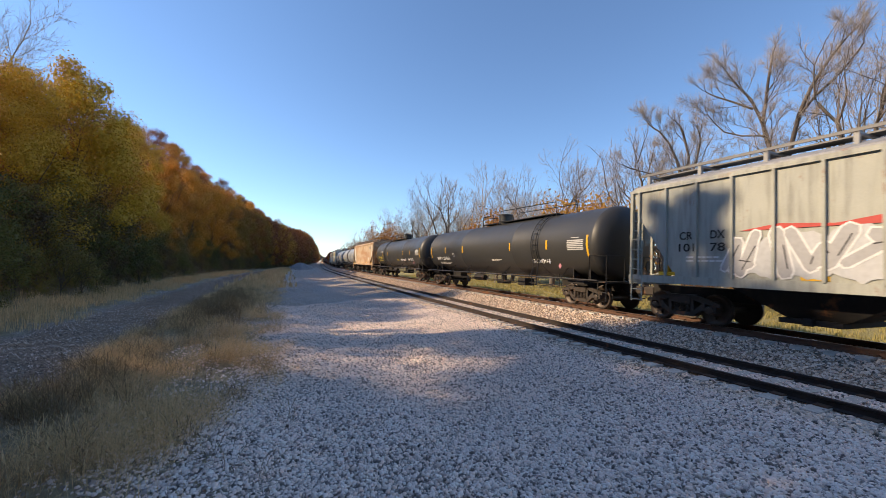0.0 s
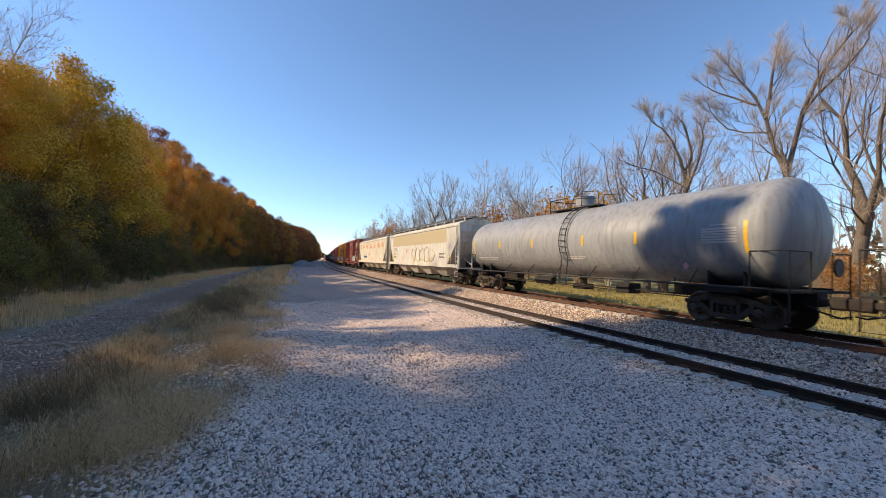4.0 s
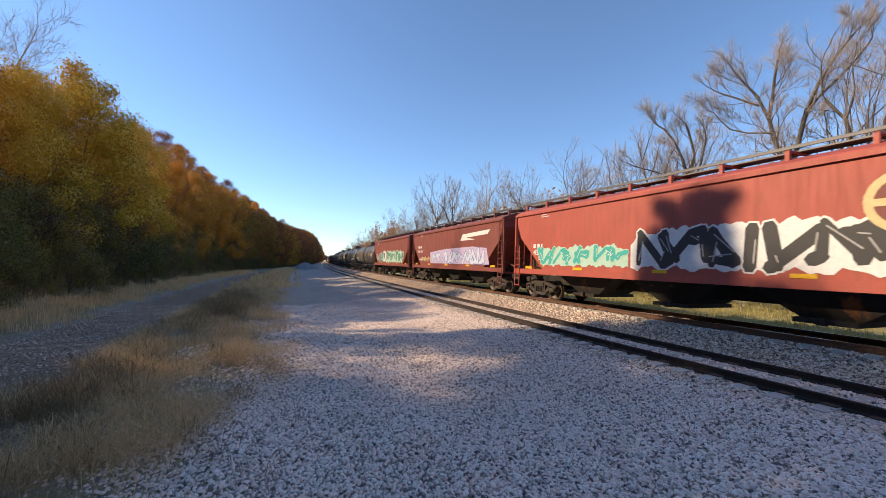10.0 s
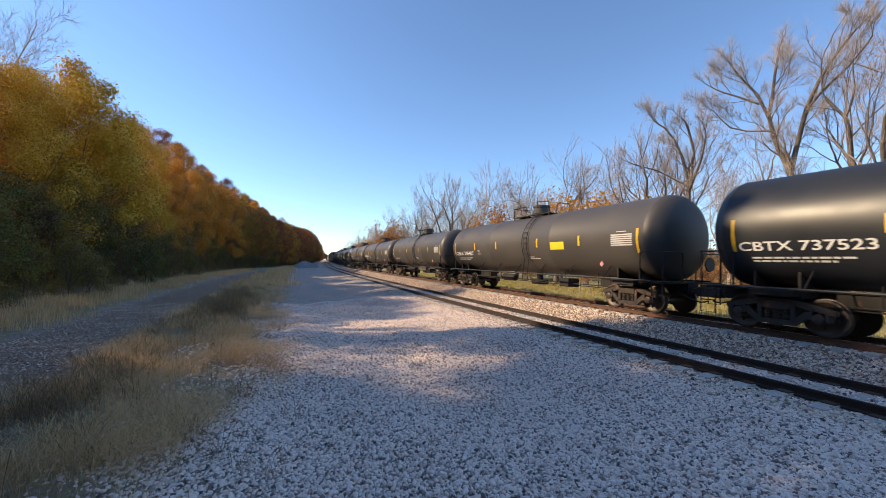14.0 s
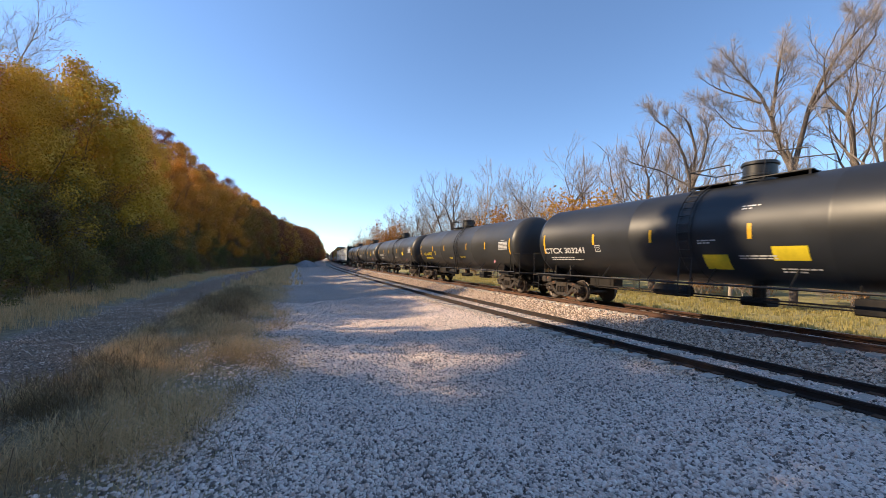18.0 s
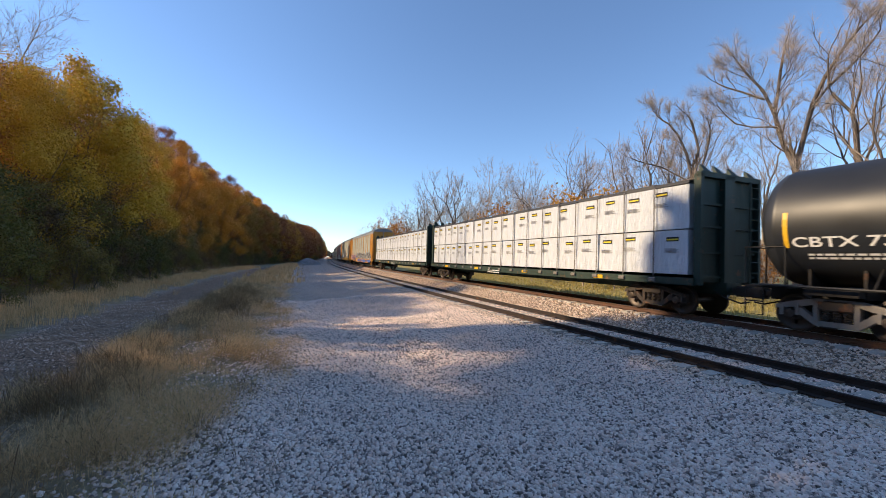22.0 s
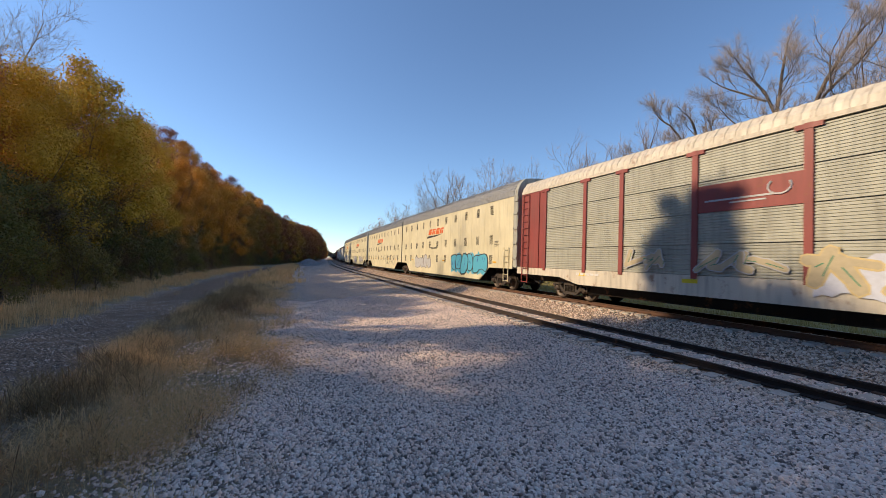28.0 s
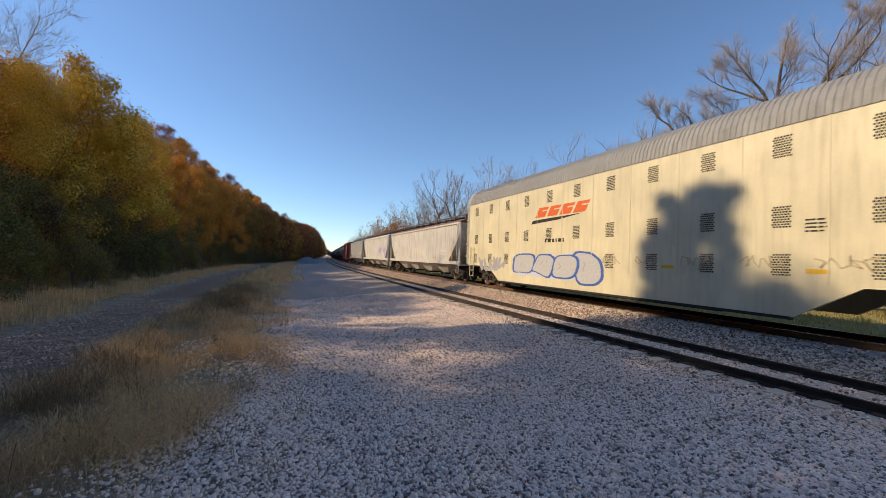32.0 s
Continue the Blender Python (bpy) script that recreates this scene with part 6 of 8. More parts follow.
    tank_car(393.3, 411.6, BLACKT, "matt black tank car with yellow lettering", "UTLX 210707", LEMON, -1.2, stripes=(0.54, 0.24, -0.24, -0.56), dome=0.097, lines=((1.25, 1.9, 0.9),), seed=24, at=3.35, wide=2.0)
    tank_car(411.6, 430.2, BLACKT, "matt black tank car with white lettering and placard", "TILX 362463", WHITE, stickers=((-4.4, 2.3, 0.6, 0.3, LEMON),), seed=25, at=3.45, wide=2.0)
    tank_car(430.2, 448.77, BLACKT, "matt black tank car with white car number", "TILX 362467", WHITE, stickers=((-4.5, 2.28, 0.6, 0.3, LEMON),), seed=26, at=3.5, wide=2.0)
    tank_car(448.77, 467.4, GLOSST, "glossy black tank car with a bent yellow placard", "CBTX 738573", WHITE, 0.6, stickers=((-1.7, 1.72, 0.6, 0.5, LEMON),), dome=-0.15, seed=27, truck_mat=PALET)
    lumber_car(467.4, 491.95, "green centre-beam flat car stacked with white-wrapped lumber bundles", 1)
    lumber_car(492.0, 516.6, "green flat car carrying two tiers of wrapped lumber", 2)
    # auto carriers
    car, h, w = autorack(516.9, 545.8, RACKY, "galvanised auto carrier with yellow posts and heavy graffiti", 3)
    graffiti(car, -w - 0.055, 3.2, -12.4, 1.2, 2.42, "black", "white", "silver", 50, 14)
    r = random.Random(12)
    for i in range(9):
        y = 2.2 - 1.65 * i
        part("blue_patch", MB().plate(blob(r, y, r.uniform(1.0, 1.12), r.uniform(1.7, 2.5), r.uniform(0.3, 0.5), 26, 0.5), -w - 0.027 - 0.002 * (i % 2), -w), SPRAY["blue" if i % 4 != 2 else "plum"], car, "blue sprayed patch along the sill")
    graffiti(car, -w - 0.055, 12.6, 5.6, 1.05, 2.15, "plum", "mint", "pink", 51, 7, "salmon")
    scrawl(car, -w - 0.06, 5.2, 4.0, 1.7, 0.5, "blue", 52, 0.07)
    part("faint_name_stencil", bars(-w - 0.01, 9.0, 3.35, 2.3, 1, 0.3, 4), GREYH, car)
    car, h, w = autorack(546.0, 574.9, RACKY, "galvanised auto carrier with yellow posts and white tags", 4)
    graffiti(car, -w - 0.055, h - 5.0, h - 12.0, 1.3, 2.2, "white", "black", "grey", 53, 7)
    car, h, w = autorack(575.05, 603.95, RACKR, "galvanised auto carrier with red posts and rusty roof", 5, CREAMH)
    part("name_board", flat(MB(), -w - 0.012, 1.45, 4.15, 3.2, 4.0, 0.008), RACKR, car, "dark red emblem board")
    part("board_emblem", MB().tube([(-w - 0.026, 2.0 + 0.26 * math.cos(q * 0.5 + 2.6), 3.7 + 0.2 * math.sin(q * 0.5 + 2.6)) for q in range(10)], 0.03, 5).box(-w - 0.03, 2.1, 3.5, -w - 0.015, 3.9, 3.55).box(-w - 0.03, 2.3, 3.4, -w - 0.015, 3.2, 3.44), SPRAY["silver"], car)
    graffiti(car, -w - 0.055, 6.9, 1.6, 1.35, 2.15, "khaki", "silver", "green", 54, 4)
    graffiti(car, -w - 0.055, 1.3, -6.5, 1.0, 2.1, "khaki", "sand", "green", 55, 5, "pale")
    # tall articulated carriers, two pairs
    tw = -1.552
    car, h, w = tall_rack(602.9, 626.6, "tall cream auto carrier with perforated vents and blue graffiti", 60, (True, False), True)
    graffiti(car, tw, -h + 9.6, -h + 4.0, 0.75, 2.15, "sky", "black", "blue", 60, 6, "sky", bubble=True)
    graffiti(car, tw, h - 5.0, h - 9.4, 0.75, 1.9, "silver", "smoke", "grey", 61, 5, bubble=True)
    car, h, w = tall_rack(626.6, 648.7, "tall cream auto carrier with thin black graffiti outlines", 61, (False, True), False)
    thin_outline(car, tw, -2.95, -6.6, 0.85, 2.0, "black", 5, 3, 0.016)
    thin_outline(car, tw, -6.8, -9.2, 0.9, 1.9, "grey", 6, 2, 0.016)
    car, h, w = tall_rack(648.97, 671.57, "tall cream auto carrier with grey and green graffiti", 62, (True, False), True)
    graffiti(car, tw, h - 5.5, h - 10.0, 1.0, 1.8, "silver", "lilac", "grey", 62, 5, "lilac")
    part("green_figure", MB().plate(blob(random.Random(8), h - 9.85, 1.42, 0.85, 1.1), tw - 0.014, tw), SPRAY["lime"], car, "lime green sprayed blob")
    graffiti(car, tw, 6.4, 2.6, 0.8, 1.9, "silver", "blue", "grey", 63, 5, "lilac", bubble=True)
    graffiti(car, tw, -1.8, -6.5, 0.75, 1.9, "grey", "smoke", "silver", 68, 6)
    thin_outline(car, tw, 2.1, 0.3, 0.95, 1.9, "smoke", 8, 2, 0.014)
    part("orange_mark", flat(MB(), tw - 0.016, -5.7, -5.1, 1.42, 1.54), YELLOW, car, "orange mark on the graffiti")
    car, h, w = tall_rack(671.57, 693.6, "tall cream auto carrier with blue and white graffiti", 63, (False, True), False)
    graffiti(car, tw, h - 6.5, h - 12.5, 0.8, 2.0, "silver", "blue", "grey", 64, 4, "pale", bubble=True)
    graffiti(car, tw, h - 2.2, h - 5.4, 0.95, 1.75, "grey", "silver", "grey", 65, 4)
    for k in range(5):
        scrawl(car, tw, -h + 9.5 - k * 1.7, -h + 8.6 - k * 1.7, 1.75, 0.4, "khaki", 66 + k, 0.03)
    # the tail that comes into view at the end
    hopper(693.6, 715.2, WHITEH, "white hopper car with a brown rusty roof", 4, 4.6, BROWNROOF, False, 2.0, WHITEH, seed=31)
    car, h = hopper(715.2, 735.0, WHITEH, "white hopper car with purple graffiti", 3, 4.6, None, False, 2.0, WHITEH, seed=32)
    graffiti(car, x, -h + 7.5, -h + 2.8, 1.6, 3.2, "lilac", "white", "blue", 70, 3)
    hopper(735.0, 754.5, GREYH, "plain grey hopper car", 3, 4.55, seed=33)
    boxcar(754.5, 772.5, DARKR, "brown-red boxcar with closed doors", 4.7, 1.2, (-1.2, 1.8, 1), seed=34)
    tail = 772.5
    for i in range(12):
        m = (BLACKT, BROWNT, BLACKT, GREYT)[i % 4]
        tank_car(tail, tail + 18.4, m, "distant dark tank car at the tail of the train" if m != GREYT else "distant grey tank car at the tail of the train", "", None, side_text=False, seed=80 + i)
        tail += 18.4


consist()

# ---- plants and loose stone ----


def quads(name, centre, nrm_seed, size, mat, long=1.0, face=None):
    """Many small leaf cards: centre (n, 3), size (n); face: the way that they turn, roughly."""
    rng = np.random.default_rng(nrm_seed)
    n = len(centre)
    up = rng.normal(size=(n, 3))
    if face is not None:
        up = 0.42 * up + face + np.array([0, 0, 0.3])
    a = np.cross(up, rng.normal(size=(n, 3)))
    a /= np.linalg.norm(a, axis=1, keepdims=True)
    b = np.cross(up, a)
    b /= np.linalg.norm(b, axis=1, keepdims=True)
    s = size[:, None]
    v = np.stack([centre - a * s * long, centre + b * s * 0.5, centre + a * s * long, centre - b * s * 0.5], 1)
    f = np.arange(4 * n).reshape(n, 4)
    return raw_mesh(name, v.reshape(-1, 3), f, mat, 4)


def crown_points(rng, blobs, n, shell=0.35):
    """Leaf places on and in a heap of uneven balls (x, y, z, radius)."""
    b = np.array(blobs)
    w = b[:, 3] ** 2
    pick = rng.choice(len(b), n, p=w / w.sum())
    d = rng.normal(size=(n, 3))
    d /= np.linalg.norm(d, axis=1, keepdims=True)
    r = b[pick, 3] * (1 - shell * rng.uniform(0, 1, n) ** 1.5) * (1 + 0.26 * rng.normal(size=n))
    p = b[pick, :3] + d * r[:, None] * np.array([1, 1, 0.85])
    return p, d


def bare_kind(seed, height, r0, limbs, wide, mat, fork=0.2, dens=1.0, twig=0.011, coarse=False):
    """A leafless tree: the trunk with its limbs, and the haze of fine twigs. Returns both meshes."""
    rng = random.Random(seed)
    vs, fs, tv, tf = [], [], [], []

    def ring(p, d, r, n):
        a = d.cross(Vector((0.3, 0.2, 1)) if abs(d.z) < 0.9 else Vector((1, 0.1, 0))).normalized()
        b = d.cross(a)
        k = len(vs)
        vs.extend(p + (a * math.cos(6.2832 * j / n) + b * math.sin(6.2832 * j / n)) * r for j in range(n))
        return k

    def rod(p, d, length, r, end, segs, n, wob, rise):
        """A bending tapered rod; gives its stations (place, direction, radius, how far along)."""
        k = ring(p, d, r, n)
        out = []
        for i in range(segs):
            d = (d + Vector((rng.uniform(-1, 1), rng.uniform(-1, 1), rng.uniform(-1, 1))) * wob + Vector((0, 0, rise))).normalized()
            p = p + d * (length / segs)
            rr = r + (end - r) * (i + 1) / segs
            k2 = ring(p, d, rr, n)
            fs.extend((k + j, k + (j + 1) % n, k2 + (j + 1) % n, k2 + j) for j in range(n))
            k = k2
            out.append((p, d, rr, (i + 1) / segs))
        return out

    def aside(d, angle):
        w = d.cross(Vector((rng.uniform(-1, 1), rng.uniform(-1, 1), rng.uniform(-0.6, 0.6)))).normalized()
        return (d * math.cos(angle) + w * math.sin(angle)).normalized()

    def spray(p, d, length, m):
        for _ in range(max(1, int(m * dens + rng.random()))):
            q = p + aside(d, rng.uniform(0.2, 1.0)) * length * rng.uniform(0.5, 1.2) + Vector((0, 0, 0.12 * length))
            o = (q - p).cross(Vector((rng.uniform(-1, 1), rng.uniform(-1, 1), rng.uniform(-1, 1)))).normalized() * twig
            k = len(tv)
            tv.extend((p - o, p + o, q))
            tf.append((k, k + 1, k + 2))

    def bough(p, d, length, r, level):
        segs = (7, 5, 3)[level - 1]
        st = rod(p, d, length, r, max(r * 0.3, 0.006), segs, (6, 4, 3)[level - 1], (0.10, 0.13, 0.17)[level - 1], (0.055, 0.05, 0.04)[level - 1])
        for q, dd, rr, f in st:
            if level < 3 and f > (0.25 if level == 1 else 0.1):
                for _ in range(1 if coarse else 2 if level == 1 else 2):
                    bough(q, aside(dd, rng.uniform(0.35, 0.85)), length * rng.uniform(0.28, 0.5) * (1.15 - 0.5 * f), max(rr * 0.55, 0.008), level + 1)
            if level >= 2:
                spray(q, dd, height * 0.055, 3 if level == 3 else 2)
        spray(st[-1][0], st[-1][1], height * 0.06, 5)

    stem = rod(Vector((0, 0, -0.3)), Vector((rng.uniform(-0.08, 0.08), rng.uniform(-0.08, 0.08), 1)).normalized(), height * fork, r0, r0 * 0.82, 4, 8, 0.04, 0.02)
    p, d, r, _ = stem[-1]
    for i in range(limbs):
        a = 6.2832 * (i + rng.uniform(-0.25, 0.25)) / limbs
        lean = wide * rng.uniform(0.35, 1.0) if i else 0.1
        dd = Vector((math.cos(a) * lean, math.sin(a) * lean, 1)).normalized()
        q = stem[-1 - (i % 2)][0] if i > 1 else p
        bough(q, dd, height * (1 - fork) * rng.uniform(0.8, 1.0), r * (0.72 if i == 0 else rng.uniform(0.42, 0.62)), 1)
    k = height / max(v.z for v in tv)
    out = []
    for name, v, f, m in (("trunk", vs, fs, mat), ("crown", tv, tf, TWIG)):
        me = bpy.data.meshes.new(name)
        me.from_pydata([(c.x * k, c.y * k, c.z * k) for c in v], [], f)
        me.materials.append(m)
        if name == "trunk":
            me.shade_smooth()
        out.append(me)
    return tuple(out)


def spread_kind(seed, height, r0, limbs, wide, mat, fork=0.25, depth=6, twig=0.007, dens=1.0, lines=()):
    """A leafless broad tree: limbs that part again and again into a wide crown, with a haze of fine twigs. lines: the courses of its great limbs in the tree's own upright plane, (sideways, up) in metres, thickness first. Returns both meshes."""
    rng = random.Random(seed)
    vs, fs, tv, tf = [], [], [], []

    def ring(p, d, r, n):
        a = d.cross(Vector((0.3, 0.2, 1)) if abs(d.z) < 0.9 else Vector((1, 0.1, 0))).normalized()
        b = d.cross(a)
        k = len(vs)
        vs.extend(p + (a * math.cos(6.2832 * j / n) + b * math.sin(6.2832 * j / n)) * r for j in range(n))
        return k

    def rod(p, d, length, r, end, segs, n, wob, rise):
        k = ring(p, d, r, n)
        out = []
        for i in range(segs):
            d = (d + Vector((rng.uniform(-1, 1), rng.uniform(-1, 1), rng.uniform(-1, 1))) * wob + Vector((0, 0, rise))).normalized()
            p = p + d * (length / segs)
            rr = r + (end - r) * (i + 1) / segs
            k2 = ring(p, d, rr, n)
            fs.extend((k + j, k + (j + 1) % n, k2 + (j + 1) % n, k2 + j) for j in range(n))
            k = k2
            out.append((p, d, rr))
        return out

    def aside(d, angle):
        w = d.cross(Vector((rng.uniform(-1, 1), rng.uniform(-1, 1), rng.uniform(-0.6, 0.6)))).normalized()
        return (d * math.cos(angle) + w * math.sin(angle)).normalized()

    def spray(p, d, m):
        ln = height * 0.038
        for _ in range(max(1, int(m * dens + rng.random()))):
            q = p + aside(d, rng.uniform(0.1, 0.95)) * ln * rng.uniform(0.5, 1.3) + Vector((0, 0, 0.1 * ln))
            o = (q - p).cross(Vector((rng.uniform(-1, 1), rng.uniform(-1, 1), rng.uniform(-1, 1)))).normalized() * twig
            k = len(tv)
            tv.extend((p - o, p + o, q))
            tf.append((k, k + 1, k + 2))

    def limb(p, d, length, r, level):
        st = rod(p, d, length, r, r * 0.72, 4 if level < 4 else 3, max(3, 7 - level), 0.075 + 0.02 * level, 0.012 + 0.012 * level)
        if level >= depth - 3:
            for q, dd, _ in st:
                spray(q, dd, 3 if level >= depth - 1 else 2)
        if level >= depth:
            spray(st[-1][0], st[-1][1], 5)
            return
        p, d, rr = st[-1]
        kids = 2 if rng.random() < 0.75 else 3
        for i in range(kids):
            main = i == 0
            limb(p, aside(d, rng.uniform(0.14, 0.34) if main else rng.uniform(0.4, 0.75)), length * (rng.uniform(0.76, 0.9) if main else rng.uniform(0.6, 0.8)), max(0.008, rr * (0.86 if main else rng.uniform(0.5, 0.68))), level + 1)
        if level > 0 and rng.random() < 0.8:
            q, dd, rq = st[rng.randrange(len(st) - 1)]
            limb(q, aside(dd, rng.uniform(0.6, 1.0)), length * 0.55, max(0.008, rq * 0.4), min(depth, level + 2))

    for r, *course in lines:
        r *= 0.72
        pts = [Vector((x, rng.uniform(-0.5, 0.5) * min(1, i), z)) for i, (x, z) in enumerate(course)]
        for i, (p, q) in enumerate(zip(pts, pts[1:])):
            d = (q - p).normalized()
            k, r2 = ring(p, d, r, 7), max(0.03, r * 0.86)
            k2 = ring(q, d, r2, 7)
            fs.extend((k + j, k + (j + 1) % 7, k2 + (j + 1) % 7, k2 + j) for j in range(7))
            r = r2
            if q.z > height * 0.4:
                for _ in range(2):
                    limb(p.lerp(q, rng.uniform(0.3, 1.0)), aside(d, rng.uniform(0.4, 0.85)), height * rng.uniform(0.035, 0.055), max(0.01, r * 0.4), depth - 3)
        limb(pts[-1], d, height * 0.04, r, depth - 3)
    stem = [(Vector((0, 0, 0)), Vector((0, 0, 1)), r0)] if lines else rod(Vector((0, 0, -0.3)), Vector((rng.uniform(-0.1, 0.1), rng.uniform(-0.1, 0.1), 1)).normalized(), height * fork, r0, r0 * 0.85, 4, 9, 0.05, 0.02)
    p, d, r = stem[-1]
    for i in range(limbs):
        a = 6.2832 * (i + rng.uniform(-0.25, 0.25)) / limbs
        lean = wide * rng.uniform(0.7, 1.1) if i else wide * 0.25
        q = stem[-1 - i % 2][0]
        limb(q, Vector((math.cos(a) * lean, math.sin(a) * lean, 1)).normalized(), height * (1 - fork) * rng.uniform(0.23, 0.29), r * (0.8 if i == 0 else rng.uniform(0.5, 0.72)), 1)
    k = 1.0 if lines else height / max(v.z for v in tv)
    out = []
    for name, v, f, m in (("trunk", vs, fs, mat), ("crown", tv, tf, TWIG)):
        me = bpy.data.meshes.new(name)
        me.from_pydata([(c.x * k, c.y * k, c.z * k) for c in v], [], f)
        me.materials.append(m)
        if name == "trunk":
            me.shade_smooth()
        out.append(me)
    return tuple(out)


TWIG = bark_mat("fine_tan_twigs", (0.33, 0.275, 0.23), (0.54, 0.46, 0.39))


def leafy_kind(seed, height, width, leaves, size, low=0.12, mat=None, heaps=28):
    """Trunk and crown meshes of one autumn tree."""
    rng = np.random.default_rng(seed)
    r = random.Random(seed)
    trunk = bare_kind(seed, height * 0.9, height * 0.015, 4, 0.5, DARKBARK, 0.25, 0.2, 0.006, True)[0]
    blobs = []
    for i in range(heaps):
        q = low + (0.95 - low) * (i + r.random()) / heaps
        z = height * q
        reach = width / 2 * (math.sin(math.pi * min(1, 0.16 + q * 0.84)) ** 0.7)
        a = 2.4 * i + r.uniform(-0.5, 0.5)
        d = reach * r.uniform(0.55, 1.08)
        blobs.append((d * math.cos(a), d * math.sin(a), z, width * r.uniform(0.075, 0.16)))
    blobs += [(0, 0, height * 0.9, width * 0.13), (0, 0, height * 0.55, width * 0.2), (0, 0, height * 0.75, width * 0.17)]
    p, face = crown_points(rng, blobs, leaves, 0.3)
    return trunk, quads("crown", p, seed + 1, rng.uniform(0.6, 1.3, len(p)) * size, mat or LEAF, 0.62, face)


def wood_edge(y):
    """How far the wood's edge draws in towards the line further on."""
    return np.interp(y, [60, 110, 150, 200, 250, 320, 800], [0, 2.2, 6.5, 10.5, 12.6, 14.5, 16])


LEAF_A = leaf_mat("yellow_green_leaves", ((0.0, (0.22, 0.13, 0.016)), (0.5, (0.42, 0.25, 0.018)), (1.0, (0.70, 0.44, 0.035))), 0.24)
LEAF_B = leaf_mat("golden_leaves", ((0.0, (0.20, 0.12, 0.02)), (0.5, (0.44, 0.23, 0.022)), (1.0, (0.58, 0.25, 0.025))), 0.22)
LEAF_C = leaf_mat("orange_leaves", ((0.0, (0.60, 0.31, 0.04)), (0.5, (0.74, 0.33, 0.03)), (1.0, (0.66, 0.23, 0.03))), 0.32)
LEAF_D = leaf_mat("rust_red_leaves", ((0.0, (0.38, 0.15, 0.035)), (0.5, (0.34, 0.11, 0.035)), (1.0, (0.24, 0.08, 0.04))), 0.36)
TINTS = (LEAF_A, LEAF_B, LEAF_C, LEAF_D)
TINT_WORDS = ("yellow-green", "golden", "orange", "rust-red")


def plant(name, label, category, group, u, y, scale, turn, meshes, tint=None, tall=1.0):
    x, y, z = ground_at(u, y)
    e = tagged(new(name), label, category, group)
    e.matrix_basis = Matrix.Translation((x, y, z - 0.05)) @ Matrix.Rotation(turn, 4, "Z")
    for part_name, me in meshes:
        o = part(part_name, me, None, e)
        o.matrix_basis = Matrix.Diagonal((scale, scale, scale * tall, 1))
        if tint is not None and part_name in ("crown", "leaves"):
            o.material_slots[0].link = "OBJECT"
            o.material_slots[0].material = tint
    return e


